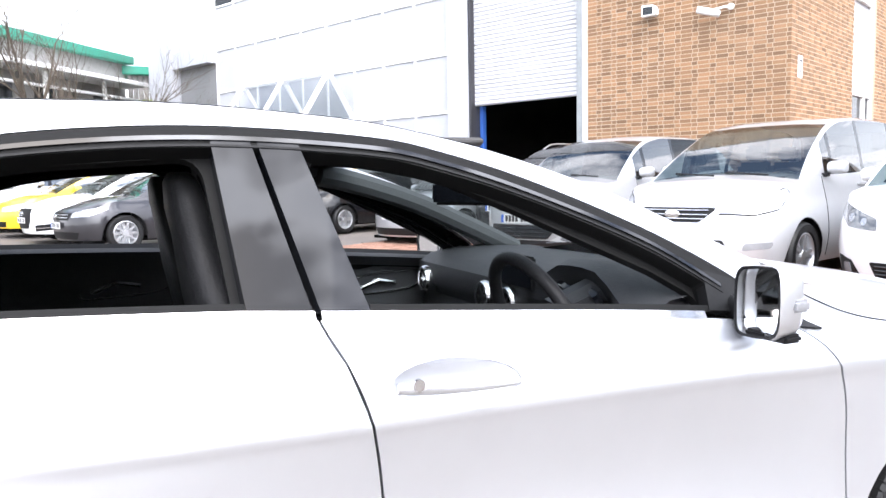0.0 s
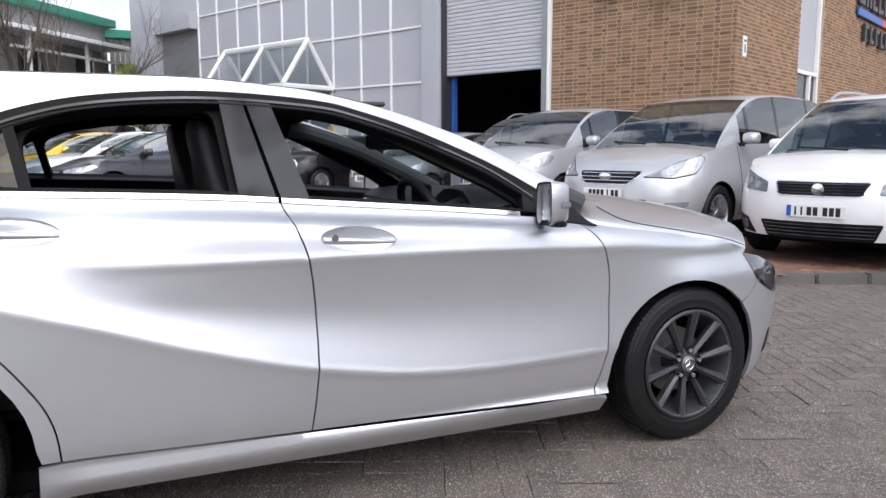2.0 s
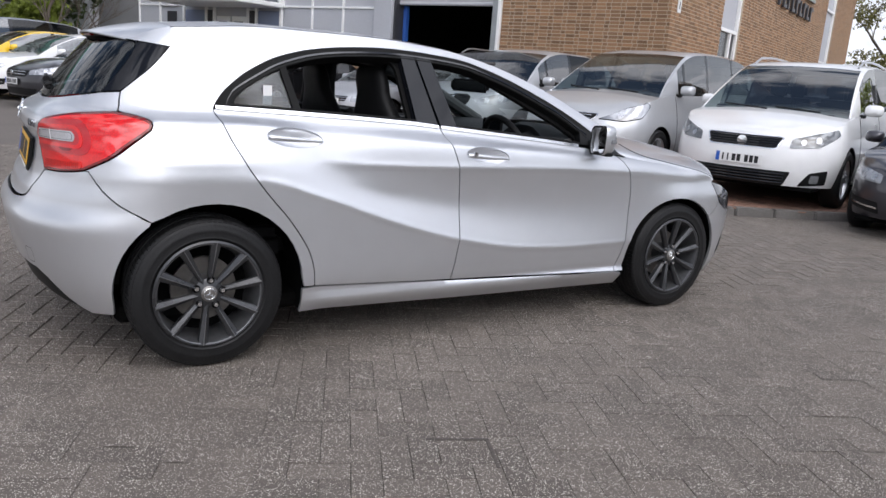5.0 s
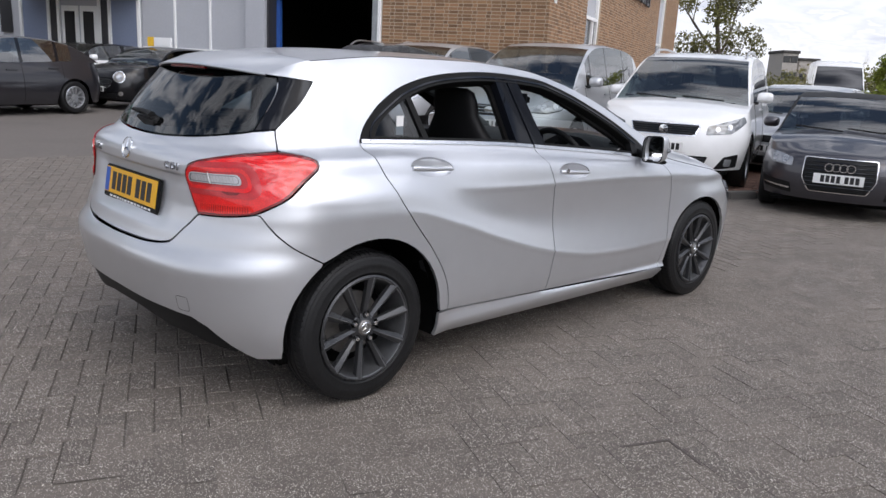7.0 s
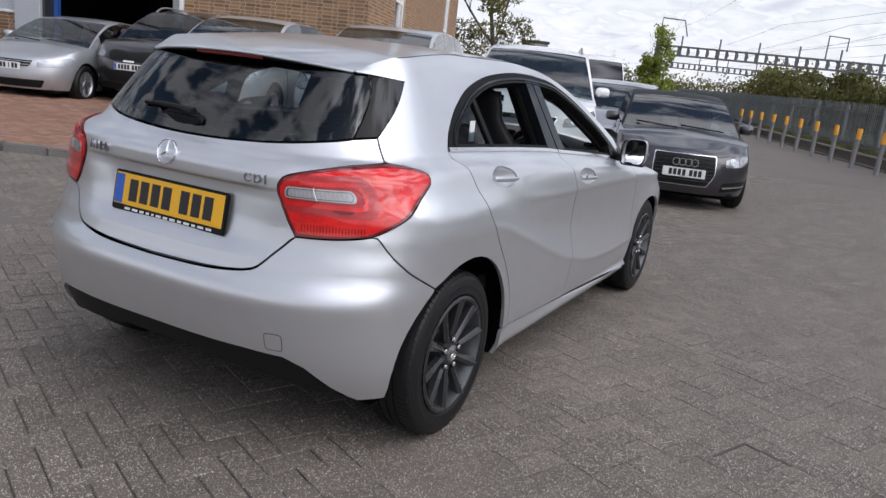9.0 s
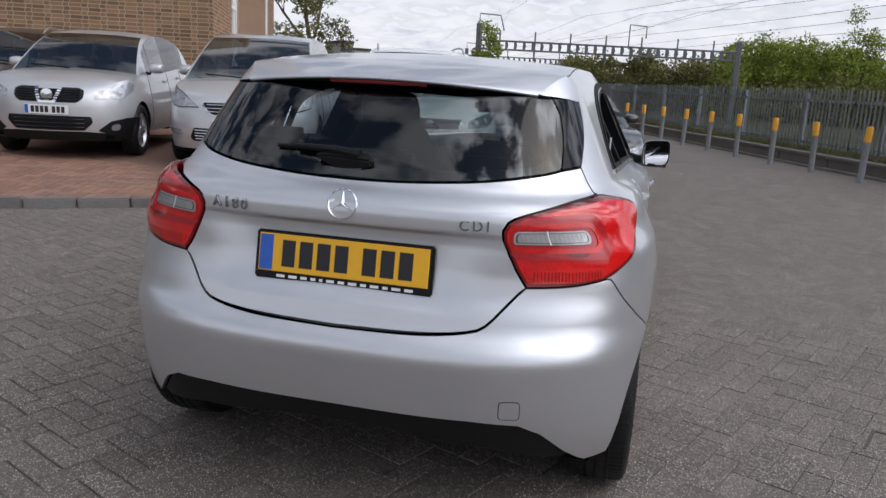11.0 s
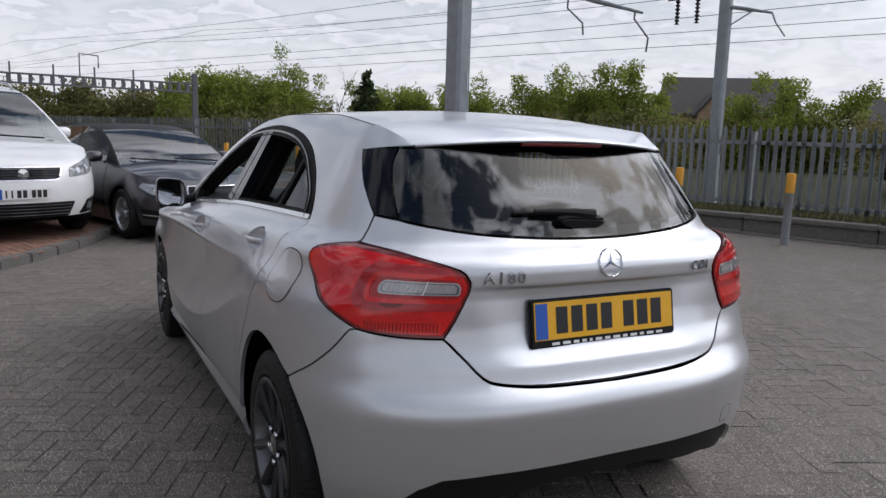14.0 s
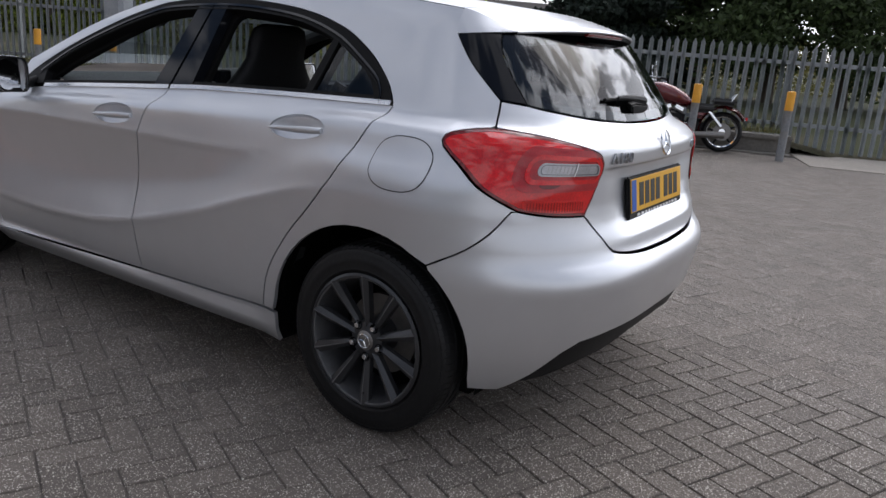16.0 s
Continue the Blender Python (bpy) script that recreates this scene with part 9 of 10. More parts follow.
def left_building():
    a, b = Vector((-7.5, 19.5, 0)), Vector((1.5, 31.6, 0))
    d = (b - a)
    L = d.length
    o = thing("far_unit", "low grey unit with green roof edge and white canopy", "building", Matrix.Translation((a.x, a.y, 0.2)) @ Matrix.Rotation(math.atan2(d.y, d.x), 4, "Z"))
    part("wall", boxed((0, 0, -0.2), (L, 6, 5.9)), M["grey_wall"], o)
    part("roof_edge", boxed((-0.2, -0.35, 5.9), (L + 0.2, 6, 6.22), 0.03), M["green_trim"], o)
    part("canopy_beam", boxed((0, -1.3, 4.9), (L - 0.3, -0.02, 5.06), 0.02), M["white_frame"], o)
    part("canopy_beam", boxed((0, -0.9, 4.35), (L - 0.3, -0.78, 4.45), 0.02), M["white_frame"], o)
    x = 0.6
    while x < L - 1:
        part("canopy_post", boxed((x, -0.9, -0.2), (x + 0.12, -0.78, 4.9), 0.01), M["white_frame"], o)
        w = part("window", boxed((x + 0.5, -0.02, 2.6), (x + 2.5, 0.02, 4.6)), M["pane"], o)
        part("window_frame", boxed((x + 1.45, -0.05, 2.6), (x + 1.55, -0.022, 4.6)), M["white_frame"], w)
        x += 3.0
    o2 = thing("far_shed", "pale corrugated shed with a green roof edge", "building", pose(1.6, 31.7, 0.2, 0, 0, 2))
    bm = bmesh.new()
    for i in range(44):
        slab(bm, [(i * 0.2, 0.0), (i * 0.2 + 0.06, -0.05), (i * 0.2 + 0.13, -0.05), (i * 0.2 + 0.19, 0.0)], 5.7, "z", -0.2)
    part("corrugated_wall", bm, M["grey_wall"], o2)
    part("roof_edge", boxed((-0.2, -0.3, 5.5), (9.0, 5, 5.85), 0.03), M["green_trim"], o2)
    part("band", boxed((0, -0.09, 3.4), (8.8, -0.055, 3.75)), M["green_trim"], o2)


left_building()


def house(name, az0, az1, dist, ridge, eaves, label, gable):
    c = polar((az0 + az1) / 2, dist)
    w = dist * radians(abs(az1 - az0))
    o = thing(name, label, "house", Matrix.Translation((c.x, c.y, -1.2)) @ Matrix.Rotation(radians((az0 + az1) / 2 - 90 + 12), 4, "Z"))
    e, r, dp = eaves + 1.2, ridge + 1.2, 5.0
    part("wall", boxed((-w / 2, 0, 0), (w / 2, dp * 2, e)), M["house_brick"], o)
    bm = bmesh.new()
    prof = [(-0.4, e - 0.15), (dp, r), (dp * 2 + 0.4, e - 0.15)]
    slab(bm, prof, w + 0.6, "x", -w / 2 - 0.3)
    part("roof", bm, M["roof_tile"], o)
    for sgn in (-1, 1):
        bm = bmesh.new()
        slab(bm, [(0.1, e - 0.1), (dp, r - 0.22), (2 * dp - 0.1, e - 0.1)], 0.06, "x", sgn * (w / 2 + 0.3) - (0.0 if sgn > 0 else 0.06))
        part("gable_wall", bm, M["house_brick"], o)
    for x in (-w * 0.28, w * 0.22):
        win = part("window", boxed((x - 0.6, -0.04, e - 1.9), (x + 0.6, -0.01, e - 0.7)), M["pane"], o)
        part("window_frame", boxed((x - 0.04, -0.07, e - 1.9), (x + 0.04, -0.042, e - 0.7)), M["white_frame"], win)
    if gable:
        g = part("front_gable", slab(bmesh.new(), [(-w * 0.32, e - 1.5), (-w * 0.32, e), (-w * 0.18, e + 1.5), (-w * 0.04, e), (-w * 0.04, e - 1.5)], 1.2, "y", -0.8), M["house_brick"], o)
        part("gable_roof", slab(bmesh.new(), [(-w * 0.35, e - 0.15), (-w * 0.18, e + 1.75), (-w * 0.01, e - 0.15), (-w * 0.01, e - 0.35), (-w * 0.18, e + 1.5), (-w * 0.35, e - 0.35)], 4.2, "y", -1.0), M["roof_tile"], g)


house("brick_house", -43.6, -52.0, 66, 6.7, 3.5, "buff brick house with a dark tiled roof and gable", True)
house("low_house", -56.3, -64.5, 62, 4.9, 2.3, "low house with a brown tiled roof", False)


# overhead line equipment
M["gantry"] = material("weathered_gantry_steel", (0.15, 0.155, 0.165), 0.6, 0.2, var=0.2, coarse=3, fine=25)


def rail_line():
    def mast(at, w, h, label, arm=False):
        o = thing("overhead_mast", label, "mast", at)
        bm = boxed((-w / 2, -w / 2, -1.0), (w / 2, w / 2, h), w * 0.16, 1)
        part("column", bm, M["post_grey"], o)
        part("label_plate", boxed((-0.07, -0.004, 1.9), (0.07, 0.0, 2.25)), M["sign_white"], o, m=Matrix.Rotation(radians(-60), 4, "Z") @ Matrix.Translation((0, -w * 0.53, 0)))
        if arm:                                    # carries the gear over the near track
            part("cross_arm", tubed([(0, 0, 7.78), (-1.95, -2.92, 7.78)], 0.06, 8), M["steel_grey"], o)
        return o
    mast(FENCE @ pose(8.60, -9.48, 0.3), 0.40, 9.0, "pale grey steel railway mast beside the fence", True)
    mb = mast(FENCE @ pose(4.3, -12.05, -0.8), 0.20, 9.0, "grey steel mast with an overhead line arm")
    part("cantilever", tubed([(0, 0, 4.6), (-0.4, 0, 4.52), (-0.85, 0, 4.42)], [0.04, 0.035, 0.02], 8), M["steel_grey"], mb)
    part("registration_arm", tubed([(-0.85, 0, 4.42), (-0.92, 0, 4.25), (-1.1, 0, 4.0)], 0.016, 6), M["steel_grey"], mb)
    part("stay", tubed([(0, 0, 4.2), (-0.5, 0, 4.48)], 0.014, 6), M["steel_grey"], mb)
    boom = part("boom", boxed((0.1, -0.14, 5.05), (1.15, 0.14, 5.12), 0.01), M["steel_grey"], mb)
    for i in range(2):
        part("lattice", tubed([(0.25 + i * 0.43, 0, 5.1), (0.45 + i * 0.43, 0, 4.82)], 0.02, 5), M["steel_grey"], boom)
    part("lower_chord", tubed([(0.0, 0, 4.85), (1.15, 0, 4.82)], 0.03, 6), M["steel_grey"], boom)
    for i, x in enumerate((0.55, 0.95)):
        ins = part("insulator", lathe([(0.018 + (0.035 if j % 2 else 0), -j * 0.035) for j in range(14)], 10, "z"), M["sign_dark"], mb, m=pose(x, 0, 4.8))
    # hanging registration gear over the near track
    hang = thing("overhead_line_gear", "hanging overhead railway line gear with insulators", "railway equipment", FENCE @ pose(7.2, -12.2, 4.05, 0, -6, 0) @ Matrix.Scale(1.35, 4))
    part("beam", tubed([(0.55, 0, 0.22), (0.0, 0, 0.10), (-0.85, 0, -0.06)], [0.04, 0.04, 0.02], 8), M["steel_grey"], hang)
    part("arm", tubed([(0.52, 0, 0.25), (0.50, 0, -0.02), (0.18, 0, -0.24), (0.14, 0, -0.42)], 0.016, 6), M["wire"], hang)
    part("arm", tubed([(-0.72, 0, -0.03), (-0.72, 0, -0.15), (-1.0, 0, -0.42), (-1.0, 0, -0.62)], 0.016, 6), M["wire"], hang)
    part("hanger", tubed([(0.0, 0, 0.1), (0.0, 0, 3.0)], 0.02, 6), M["steel_grey"], hang)
    # far portal
    def portal(p, q, z, tall):
        o = thing("railway_gantry", "grey steel lattice gantry across the railway", "gantry")
        d = (q - p)
        ln = d.length
        for end, e in ((p, 0), (q, 1)):
            part("leg", boxed((-0.13, -0.13, -4), (0.13, 0.13, z + tall - 0.3 * e), 0.03), M["gantry"], o, m=Matrix.Translation(end))
        m = Matrix.Translation(p) @ Matrix.Rotation(math.atan2(d.y, d.x), 4, "Z")
        g = part("girder", boxed((0, -0.12, z - 0.08), (ln, 0.12, z), 0.01), M["gantry"], o, m=m)
        part("chord", boxed((0, -0.12, z - 0.48), (ln, 0.12, z - 0.40), 0.01), M["gantry"], g)
        n = int(ln / 0.42)
        for i in range(n):
            x = (i + 0.5) * ln / n
            part("web", slab(bmesh.new(), [(x - 0.21, z - 0.40), (x - 0.10, z - 0.40), (x - 0.045, z - 0.24), (x - 0.10, z - 0.08), (x - 0.21, z - 0.08)], 0.20, "y", -0.10), M["gantry"], g)
        for i in range(7):
            x = (i + 0.6) * ln / 7.3
            part("stub", tubed([(x, 0, z - 0.9 if i % 2 else z - 0.5), (x, 0, z + 0.45)], 0.04, 5), M["gantry"], g)
        part("top_arm", tubed([(ln * 0.58, 0, z), (ln * 0.58, 0, z + 1.0), (ln * 0.58 + 0.8, 0, z + 0.95), (ln * 0.58 + 0.8, 0, z + 0.4)], 0.035, 5), M["gantry"], g)
        part("top_arm", tubed([(0.0, 0, z + tall), (0.0, 0, z + tall + 0.45), (1.0, 0, z + tall + 0.4), (1.2, 0, z + tall - 0.3)], 0.035, 5), M["gantry"], g)
    portal(Vector((34.9, 7.2, 0)), Vector((37.2, -5.0, 0)), 3.42, 0.75)
    portal(Vector((60, 13.5, 0)), Vector((63, -1.5, 0)), 3.55, 0.5)
    # wires along the line
    for y, z, z2, r in ((-12.2, 3.65, 3.6, 0.008), (-12.2, 4.75, 4.9, 0.008), (-15.5, 3.9, 3.9, 0.009), (-15.5, 5.0, 5.2, 0.009), (-18.8, 4.0, 4.0, 0.011), (-18.8, 5.3, 5.5, 0.011), (-22.5, 6.3, 6.6, 0.011), (-11.2, 6.9, 7.2, 0.008)):
        pts = []
        for i in range(41):
            x = -60 + i * 5
            sag = ((x + 60) % 50 - 25) ** 2 / 625
            pts.append(FENCE @ Vector((x, y + 0.25 * (sag - 0.5), z + (z2 - z) * sag + (0.35 * sag if z2 != z else 0))))
        tagged(part("overhead_wire", tubed(pts, r, 4), M["wire"]), "thin dark overhead railway wire", "wire", "overhead wires")


rail_line()


# rails hidden in the cutting, glimpsed debris of pale stones
def ballast():
    rnd = np.random.RandomState(9)
    n = 2500
    x, y = rnd.uniform(-4, 40, n), rnd.uniform(-18, -12.5, n)
    vs, fs = [], []
    for i in range(n):
        c = FENCE @ Vector((x[i], y[i], -0.65 + rnd.uniform(-0.05, 0.1)))
        s = rnd.uniform(0.05, 0.2)
        k = len(vs)
        for p in ((s, 0, 0), (-s * 0.5, s * 0.8, 0), (-s * 0.5, -s * 0.8, 0), (0, 0, s * 0.9)):
            vs.append((c.x + p[0], c.y + p[1], c.z + p[2]))
        fs += [(k, k + 1, k + 3), (k + 1, k + 2, k + 3), (k + 2, k, k + 3)]
    me = bpy.data.meshes.new("ballast")
    me.from_pydata(vs, [], fs)
    me.materials.append(M["mortar"])
    tagged(new("ballast", me), "pale stones beside the railway track", "stones", kind="stuff")


ballast()


# ---- the motorcycle ----
M["bike_red"] = paint("dark_red_paint", (0.12, 0.008, 0.010), 0.3, 0.25)


def motorcycle():
    o = thing("motorcycle", "dark red cruiser motorcycle with chrome engine, leaning on its stand", "motorcycle", FENCE @ pose(-0.27, -8.66, 0.0, 5, 0, 2) @ Matrix.Scale(0.9, 4))
    R = 0.325

    def wheel(x, r, w, nm):
        e = new(nm)
        e.parent = o
        e.matrix_basis = pose(x, 0, r)
        part("tyre", lathe([(r - 0.075, -w * 0.8), (r - 0.04, -w), (r - 0.012, -w * 0.75), (r, -w * 0.2), (r, w * 0.2), (r - 0.012, w * 0.75), (r - 0.04, w), (r - 0.075, w * 0.8)], 36, closed=True), M["tyre"], e, smooth=50)
        part("rim", lathe([(r - 0.072, -w * 0.7), (r - 0.095, -w * 0.5), (r - 0.095, w * 0.5), (r - 0.072, w * 0.7)], 36, closed=True), M["chrome"], e, smooth=40)
        part("hub", lathe([(0.0, -0.06), (0.05, -0.06), (0.05, 0.06), (0, 0.06)], 16), M["chrome"], e, smooth=30)
        part("brake_disc", lathe([(0.06, 0.065), (0.14, 0.065), (0.14, 0.07), (0.06, 0.07)], 28, closed=True), M["brake"], e)
        for i in range(5):
            a = i / 5 * math.tau
            part("wheel_spoke", tubed([(0.04 * math.cos(a), 0, 0.04 * math.sin(a)), ((r - 0.085) * math.cos(a + 0.18), 0, (r - 0.085) * math.sin(a + 0.18))], [0.024, 0.015], 6), M["black_trim"], e)
    wheel(0.0, R, 0.055, "front_wheel")
    wheel(-1.70, R - 0.005, 0.09, "rear_wheel")

    def fender(x, r, a0, a1, w, nm):
        bm = bmesh.new()
        rows = []
        for k in range(15):
            a = radians(a0 + (a1 - a0) * k / 14)
            rows.append([bm.verts.new((x + (r - 0.05 * abs(s) ** 2) * math.cos(a), s * w, R + (r - 0.05 * abs(s) ** 2) * math.sin(a))) for s in (-1, -0.7, 0, 0.7, 1)])
        for p, q in zip(rows, rows[1:]):
            for j in range(4):
                bm.faces.new((p[j], p[j + 1], q[j + 1], q[j]))
        bmesh.ops.solidify(bm, geom=bm.faces[:], thickness=0.006)
        part(nm, bm, M["bike_red"], o, smooth=50)
    fender(0.0, 0.372, 30, 175, 0.095, "front_fender")
    fender(-1.70, 0.415, -8, 150, 0.15, "rear_fender")
    for y in (-0.09, 0.09):
        part("fork", tubed([(0.0, y, R), (-0.22, y, 0.66), (-0.42, y, 1.0)], [0.030, 0.026, 0.026], 10), M["chrome"], o)
        part("handlebar_grip", tubed([(-0.62, y * 4.3, 1.06), (-0.70, y * 5.2, 1.05)], 0.019, 8), M["tyre"], o)
        part("handlebar", tubed([(-0.44, y * 0.5, 1.02), (-0.45, y * 2.0, 1.09), (-0.56, y * 4.0, 1.07), (-0.64, y * 4.5, 1.06)], 0.013, 8), M["chrome"], o)
        st = part("mirror_stem", tubed([(-0.56, y * 4.0, 1.07), (-0.52, y * 4.4, 1.22)], 0.006, 6), M["chrome"], o)
        part("mirror_head", lathe([(0.0, -0.008), (0.05, -0.006), (0.055, 0.006), (0.0, 0.014)], 16), M["chrome"], st, m=pose(-0.52, y * 4.5, 1.25, 0, 0, 90))
    part("headlamp", lathe([(0.0, -0.10), (0.05, -0.09), (0.085, -0.03), (0.09, 0.04), (0.0, 0.045)], 20), M["chrome"], o, m=pose(-0.22, 0, 0.87, 0, 0, 90), smooth=40)
    part("fork_lamp", lathe([(0.0, -0.06), (0.05, -0.04), (0.055, 0.03), (0, 0.035)], 16), M["chrome"], o, m=pose(-0.30, 0.14, 0.93, 0, 0, 90), smooth=40)
    part("frame_tube", tubed([(-0.44, 0, 0.95), (-0.62, 0, 0.62), (-0.72, 0, 0.26), (-1.2, 0, 0.24), (-1.35, 0, 0.5)], 0.022, 8), M["black_trim"], o)
    part("backbone", tubed([(-0.44, 0, 0.96), (-0.9, 0, 0.80), (-1.4, 0, 0.56)], 0.03, 8), M["black_trim"], o)
    bm = bmesh.new()
    rings = []
    for x, w, h, z in ((-0.50, 0.03, 0.04, 0.93), (-0.56, 0.12, 0.12, 0.90), (-0.70, 0.175, 0.165, 0.865), (-0.90, 0.17, 0.15, 0.825), (-1.08, 0.12, 0.11, 0.77), (-1.20, 0.05, 0.05, 0.725)):
        rings.append([bm.verts.new((x, w * math.cos(j / 14 * math.tau), z + h * math.sin(j / 14 * math.tau))) for j in range(14)])
    for p, q in zip(rings, rings[1:]):
        for j in range(14):
            bm.faces.new((p[j], p[(j + 1) % 14], q[(j + 1) % 14], q[j]))
    bm.faces.new(rings[0][::-1]), bm.faces.new(rings[-1])
    part("fuel_tank", bm, M["bike_red"], o, "dark red teardrop tank", smooth=60)
    part("tank_cap", lathe([(0.0, 0.012), (0.03, 0.010), (0.035, 0.0)], 14, "z"), M["chrome"], o, m=pose(-0.72, 0, 1.025))
    part("saddle", boxed((-1.56, -0.17, 0.60), (-1.12, 0.17, 0.74), 0.05, 3), M["leather_black"], o, smooth=50)
    part("pillion_seat", boxed((-1.86, -0.13, 0.74), (-1.48, 0.13, 0.84), 0.04, 3), M["leather_black"], o, smooth=50)
    part("back_bar", tubed([(-1.76, -0.09, 0.78), (-1.84, -0.09, 0.92), (-1.84, 0.09, 0.92), (-1.76, 0.09, 0.78)], 0.009, 6), M["chrome"], o)
    for lean in (-24, 24):
        for i in range(7):
            part("cylinder_fin", boxed((-0.105, -0.125, 0.0), (0.105, 0.125, 0.014), 0.004), M["black_trim"] if i % 2 else M["brake"], o, m=pose(-0.90, 0, 0.42, 0, lean, 0) @ pose(0, 0, 0.02 + i * 0.028))
        part("rocker_cover", boxed((-0.095, -0.115, 0.215), (0.095, 0.115, 0.27), 0.03, 2), M["chrome"], o, m=pose(-0.90, 0, 0.42, 0, lean, 0))
    part("engine_block", boxed((-1.10, -0.13, 0.30), (-0.70, 0.13, 0.60), 0.05, 3), M["black_trim"], o, "black engine block", smooth=50)
    part("gearbox", boxed((-1.42, -0.12, 0.26), (-1.08, 0.12, 0.50), 0.06, 3), M["black_trim"], o, smooth=50)
    part("side_cover", boxed((-1.42, -0.15, 0.50), (-1.18, 0.15, 0.64), 0.05, 3), M["bike_red"], o, smooth=50)
    part("radiator_tube", tubed([(-0.66, 0.06, 0.30), (-0.63, 0.08, 0.52), (-0.60, 0.06, 0.72)], 0.030, 8), M["black_trim"], o)
    part("crankcase", lathe([(0.0, -0.15), (0.13, -0.14), (0.15, -0.10), (0.15, 0.10), (0.13, 0.14), (0.0, 0.15)], 20), M["brake"], o, m=pose(-0.92, 0, 0.36), smooth=40)
    part("primary_cover", boxed((-1.24, 0.13, 0.22), (-0.74, 0.22, 0.42), 0.07, 3), M["chrome"], o, smooth=50)
    part("air_cleaner", lathe([(0.0, 0.25), (0.075, 0.245), (0.085, 0.22), (0.085, 0.17)], 18), M["bike_red"], o, m=pose(-1.12, 0, 0.32), smooth=40)
    for dz in (0.0,):
        part("exhaust", tubed([(-0.86, 0.12, 0.46), (-0.70, 0.17, 0.36), (-0.78, 0.19, 0.24 + dz), (-1.25, 0.20, 0.245 + dz), (-1.72, 0.20, 0.27 + dz)], [0.024, 0.026, 0.032, 0.05, 0.055], 12), M["brake"], o, smooth=50)
    part("kick_stand", tubed([(-1.02, 0.16, 0.26), (-1.05, 0.30, 0.03)], 0.012, 6), M["black_trim"], o)
    part("shock", tubed([(-1.45, 0.13, 0.62), (-1.66, 0.13, 0.40)], 0.028, 10), M["chrome"], o)
    part("tail_lamp", boxed((-2.07, -0.05, 0.52), (-2.03, 0.05, 0.58), 0.012, 2), M["red_lens"], o)


M["leather_black"] = material("black_saddle", (0.014, 0.014, 0.015), 0.5, var=0.2, bump=0.1)
motorcycle()

# ---- laid pieces: pavers and bricks ----


def block_soup(name, items, mat, parent, label, kind="stuff", category=""):
    """Many low blocks as one mesh. items: centre, half length, half width, turn, top height, drop, inset."""
    vs, fs = [], []
    for x, y, hl, hw, c, s, z, drop, ins in items:
        k = len(vs)
        for q, zz in ((0.0, z - drop), (ins, z)):
            for a, b in ((-hl + q, -hw + q), (hl - q, -hw + q), (hl - q, hw - q), (-hl + q, hw - q)):
                vs.append((x + a * c - b * s, y + a * s + b * c, zz))
        fs += [(k + 4, k + 5, k + 6, k + 7), (k, k + 1, k + 5, k + 4), (k + 1, k + 2, k + 6, k + 5), (k + 2, k + 3, k + 7, k + 6), (k + 3, k, k + 4, k + 7)]
    me = bpy.data.meshes.new(name)
    me.from_pydata(vs, [], fs)
    me.materials.append(mat)
    return tagged(part(name, me, None, parent), label, category, kind=kind)


def herringbone(x0, x1, y0, y1, turn, size):
    """Centres and turns of 2:1 blocks laid in a herringbone over a stretch of ground."""
    c, s = math.cos(radians(turn)), math.sin(radians(turn))
    cx, cy = (x0 + x1) / 2, (y0 + y1) / 2
    reach = int(math.hypot(x1 - x0, y1 - y0) / 2 / size) + 3
    for i in range(-reach, reach):
        for j in range(-reach, reach):
            r = (i - j) % 4
            if r == 0:
                a, b, t = (i + 1) * size, (j + 0.5) * size, 0
            elif r == 3:
                a, b, t = (i + 0.5) * size, (j + 1) * size, 90
            else:
                continue
            x, y = cx + a * c - b * s, cy + a * s + b * c
            if x0 < x < x1 and y0 < y < y1:
                yield x, y, turn + t


def lay_yard():
    rnd = random.Random(17)
    soup, near = [], []
    for x, y, t in herringbone(-4.5, 13.0, -9.2, 7.0, -24, 0.1):
        if inside(x, y, BAY_POLY) or y < -9.0 + 0.375 * x - 0.6:
            continue
        z = rise(y) + rnd.uniform(-0.0022, 0.0014)
        if 0.05 < x < 2.05 and -3.4 < y < -0.5 and len(near) < 290 and (x - 0.05) < 2.0:
            near.append((x, y, t, z))
        else:
            c, s = math.cos(radians(t)), math.sin(radians(t))
            worn = y < -0.7 and x > -2.6
            g = 0.0006 if worn else 0.0020
            soup.append((x, y, 0.1 - g, 0.05 - g, c, s, z, 0.0006 if worn else 0.0045, 0.0010 if worn else 0.0035))
    block_soup("block_paving", soup, M["paver"], yard, "grey speckled block pavers in a herringbone")
    hl, hw, ins = 0.0994, 0.0494, 0.0012
    bm = bmesh.new()
    lo = [bm.verts.new(p) for p in ((-hl, -hw, -0.004), (hl, -hw, -0.004), (hl, hw, -0.004), (-hl, hw, -0.004))]
    hi = [bm.verts.new(p) for p in ((-hl + ins, -hw + ins, 0), (hl - ins, -hw + ins, 0), (hl - ins, hw - ins, 0), (-hl + ins, hw - ins, 0))]
    bm.faces.new(hi)
    for i in range(4):
        bm.faces.new((lo[i], lo[(i + 1) % 4], hi[(i + 1) % 4], hi[i]))
    me = to_mesh("paver", bm, M["paver"])
    for x, y, t, z in near:
        part("paver", me, None, yard, m=pose(x, y, z, rnd.uniform(-0.4, 0.4), rnd.uniform(-0.4, 0.4), t))


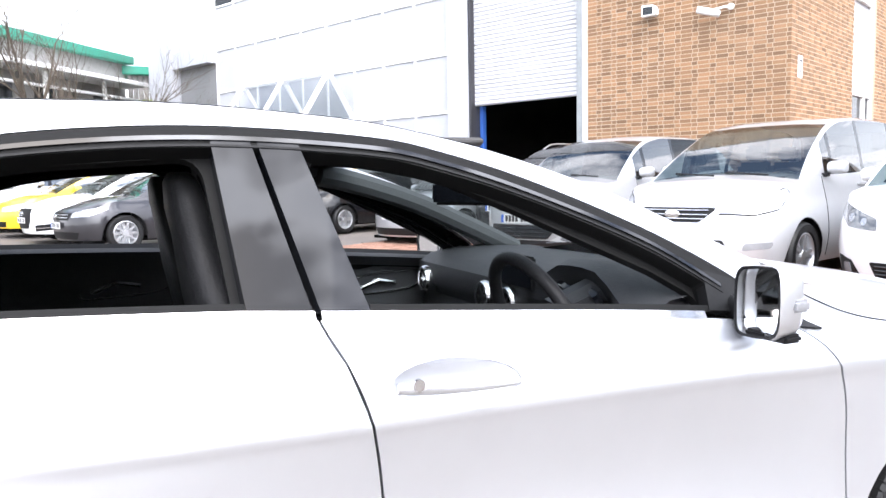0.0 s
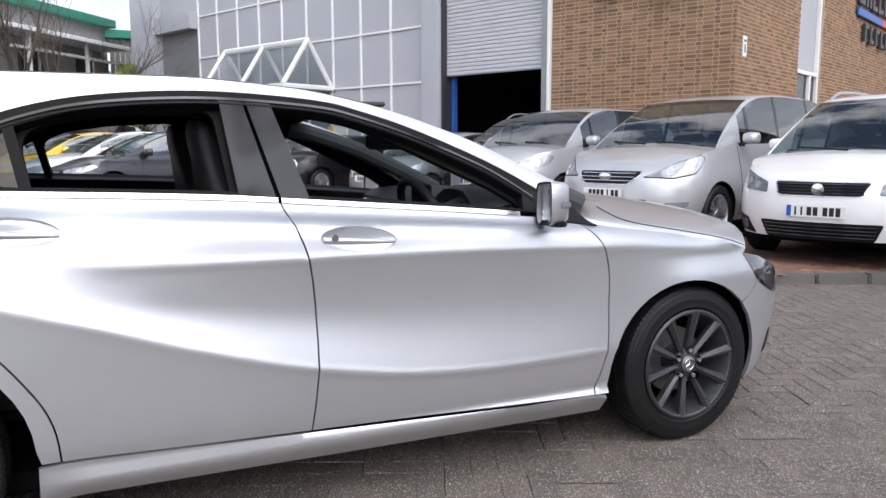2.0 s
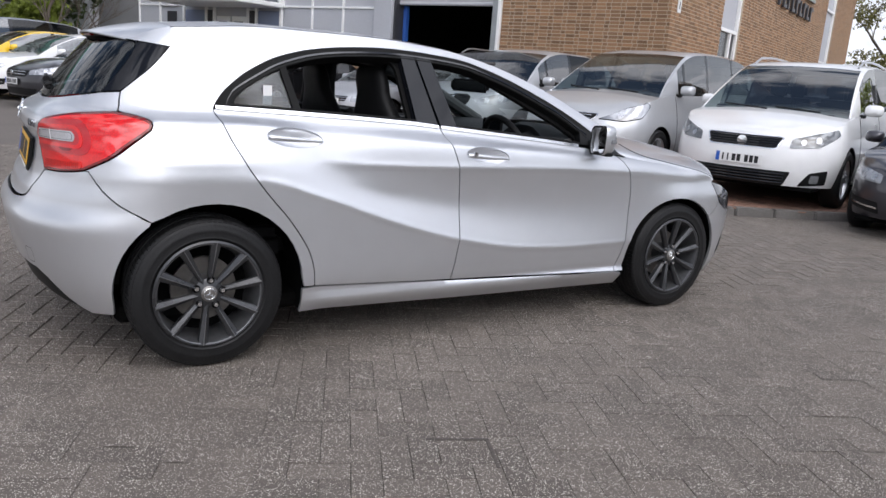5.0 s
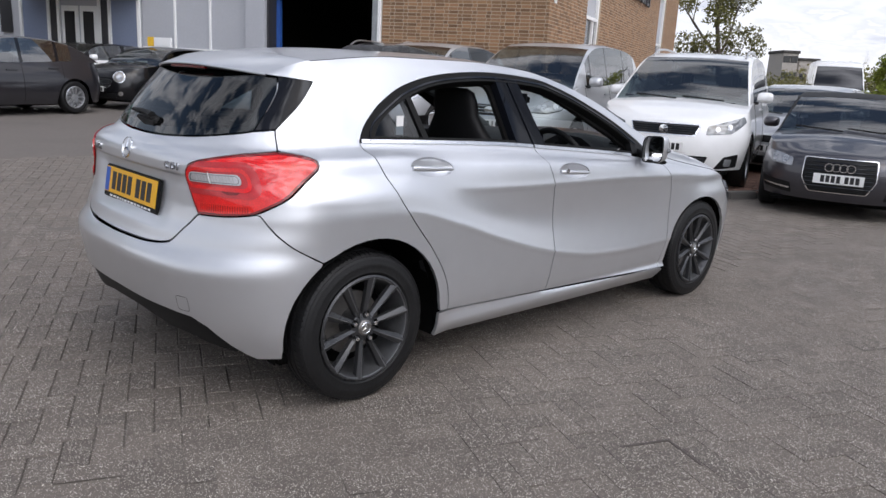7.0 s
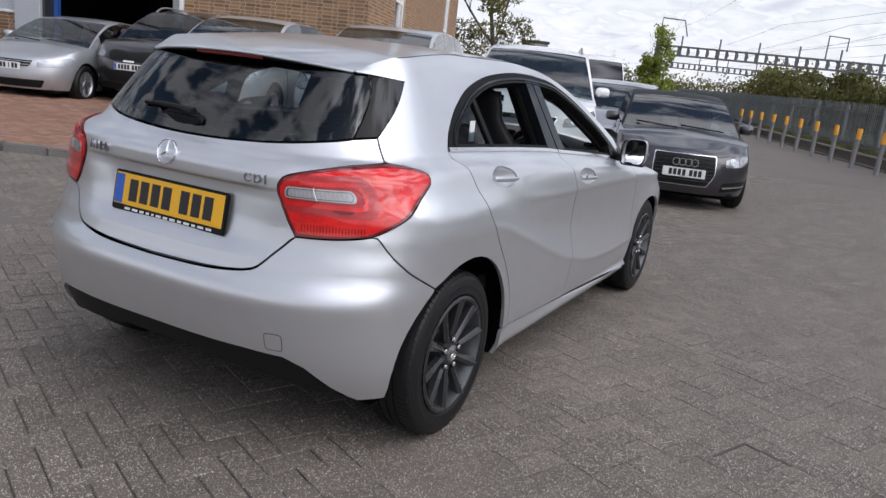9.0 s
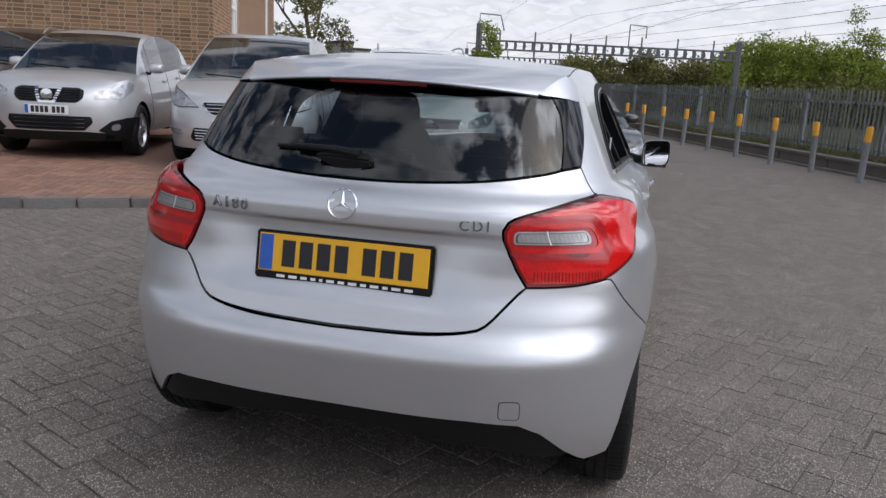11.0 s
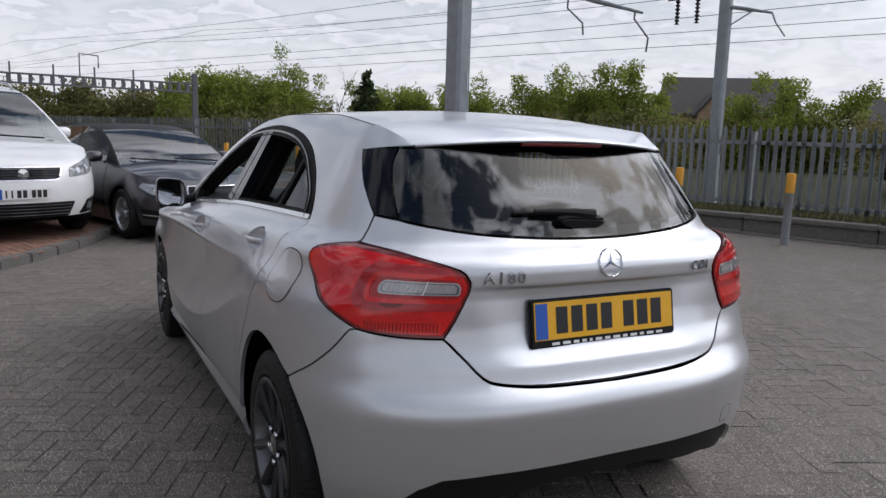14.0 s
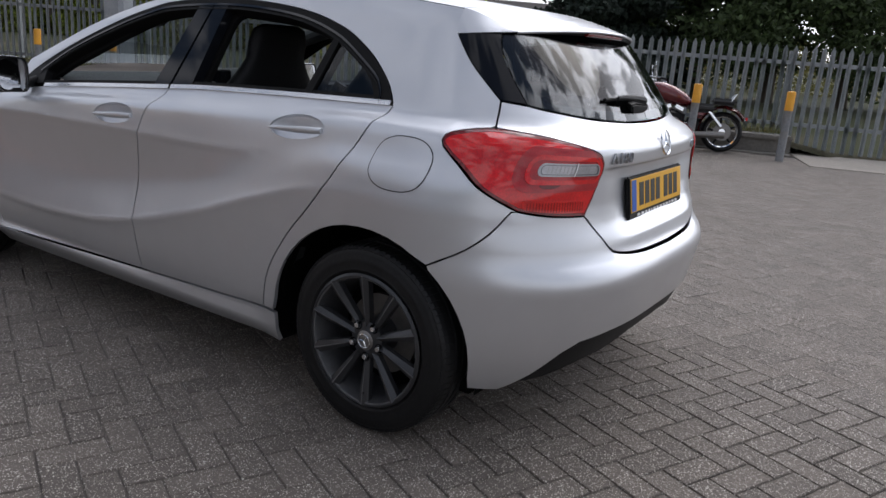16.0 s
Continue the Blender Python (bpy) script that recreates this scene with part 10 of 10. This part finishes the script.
def lay_bay():
    rnd = random.Random(18)
    soup = []
    for x, y, t in herringbone(2.0, 9.5, 0.5, 11.2, 21, 0.1):
        if not inside(x, y, BAY_POLY):
            continue
        if min((x - p.x) ** 2 + (y - p.y) ** 2 for p in BAY_LINE[::1]) < 0.0:
            continue
        c, s = math.cos(radians(t)), math.sin(radians(t))
        soup.append((x, y, 0.0972, 0.0472, c, s, rise(y) + BAY_UP + rnd.uniform(-0.002, 0.002), 0.008, 0.004))
    block_soup("red_block_paving", soup, M["red_paver"], bay, "red-brown block pavers, worn")


def lay_bricks():
    """Flemish-bond bricks standing proud of their mortar, on the workshop's brick end."""
    rnd = random.Random(19)
    L, H, J = 0.213, 0.063, 0.012
    parent_f = [o for o in unit.children if o.name.startswith("brick_front")][0]

    def brick_mesh(face):
        bm = bmesh.new()
        d, b = 0.005, 0.002
        lo = [(-L / 2, 0, -H / 2), (L / 2, 0, -H / 2), (L / 2, 0, H / 2), (-L / 2, 0, H / 2)]
        hi = [(x * (1 - b / (L / 2)), -d, z * (1 - b / (H / 2))) for x, _, z in lo]
        a, c = [bm.verts.new(p) for p in lo], [bm.verts.new(p) for p in hi]
        bm.faces.new(c)
        for i in range(4):
            bm.faces.new((a[i], a[(i + 1) % 4], c[(i + 1) % 4], c[i]))
        return to_mesh("brick", bm, M["brick"])
    me = brick_mesh(0)
    base = [v.co.copy() for v in me.vertices]
    polys = [tuple(p.vertices) for p in me.polygons]

    def course(a0, a1, z0, z1):
        row, z = 0, z0
        while z < z1:
            a = a0 - 0.62 * L * (row % 2)           # Flemish bond: stretcher, header, stretcher
            n = row
            while a < a1:
                run = L if n % 2 == 0 else (L - J) / 2
                lo, hi = max(a, a0), min(a + run, a1)
                if hi - lo > 0.04:
                    yield (lo + hi) / 2, z + H / 2, (hi - lo) / L
                a += run + J
                n += 1
            z += H + J
            row += 1
    vs, fs = [], []
    count = 0
    for a, z, k in course(-6.30, A1, 0.05, 6.2):
        dy = rnd.uniform(-0.002, 0.002)
        if -4.45 < a < -2.4 and 1.3 < z < 3.35 and k == 1 and count < 280:
            part("brick", me, None, parent_f, m=pose(a, WALL_B + 0.0085 + dy, z))
            count += 1
            continue
        n = len(vs)
        vs += [(a + v.x * k, WALL_B + 0.0085 + dy + v.y, z + v.z) for v in base]
        fs += [tuple(n + i for i in p) for p in polys]
    for a, z, k in course(-20.3, -10.15, Z0 - 0.1, 1.49):
        if -18.5 < a < -13.45:
            continue
        n = len(vs)
        vs += [(a + v.x * k, WALL_B + 0.02 + v.y, z + v.z) for v in base]
        fs += [tuple(n + i for i in p) for p in polys]
    m1 = bpy.data.meshes.new("brickwork")
    m1.from_pydata(vs, [], fs)
    m1.materials.append(M["brick"])
    tagged(part("brickwork", m1, None, parent_f), "buff and brown bricks in Flemish bond", kind="stuff")
    vs, fs = [], []
    for b0, b1 in zip([WALL_B] + [s[1] for s in STRIPS], [s[0] for s in STRIPS] + [B_END]):
        for b, z, k in course(b0, b1, 0.05, 7.6):
            n = len(vs)
            dy = rnd.uniform(-0.002, 0.002)
            vs += [(A1 - 0.0085 + dy - v.y, b + v.x * k, z + v.z) for v in base]
            fs += [tuple(n + i for i in p) for p in polys]
    m2 = bpy.data.meshes.new("brickwork")
    m2.from_pydata(vs, [], fs)
    m2.materials.append(M["brick"])
    tagged(part("brickwork", m2, None, brick_side), "buff and brown bricks in Flemish bond", kind="stuff")


lay_yard()
lay_bay()
lay_bricks()


def yard_marks():
    """A short recut joint in the paving, and a scrap of paper."""
    o = thing("paving_cut", "short dark L-shaped cut in the block paving", "paving", pose(0.72, -1.86, 0.0, 0, 0, -23), kind="structure")
    part("cut", boxed((-0.22, -0.006, -0.004), (0.006, 0.006, 0.0035), 0.001), M["joint"], o)
    part("cut", boxed((-0.006, -0.20, -0.004), (0.006, -0.0065, 0.0034), 0.001), M["joint"], o)
    bm = bmesh.new()
    rnd = random.Random(3)
    pts = [(0.06 * math.cos(a), 0.03 * math.sin(a)) for a in np.linspace(0, math.tau, 9)[:-1]]
    c = bm.verts.new((0, 0, 0.012))
    vs = [bm.verts.new((x * rnd.uniform(0.7, 1.2), y * rnd.uniform(0.7, 1.2), rnd.uniform(0.002, 0.012))) for x, y in pts]
    for i in range(8):
        bm.faces.new((c, vs[i], vs[(i + 1) % 8]))
    tagged(part("paper_scrap", bm, M["sign_white"], m=pose(3.75, -3.35, 0.002)), "crumpled scrap of white paper on the paving", "litter")


yard_marks()
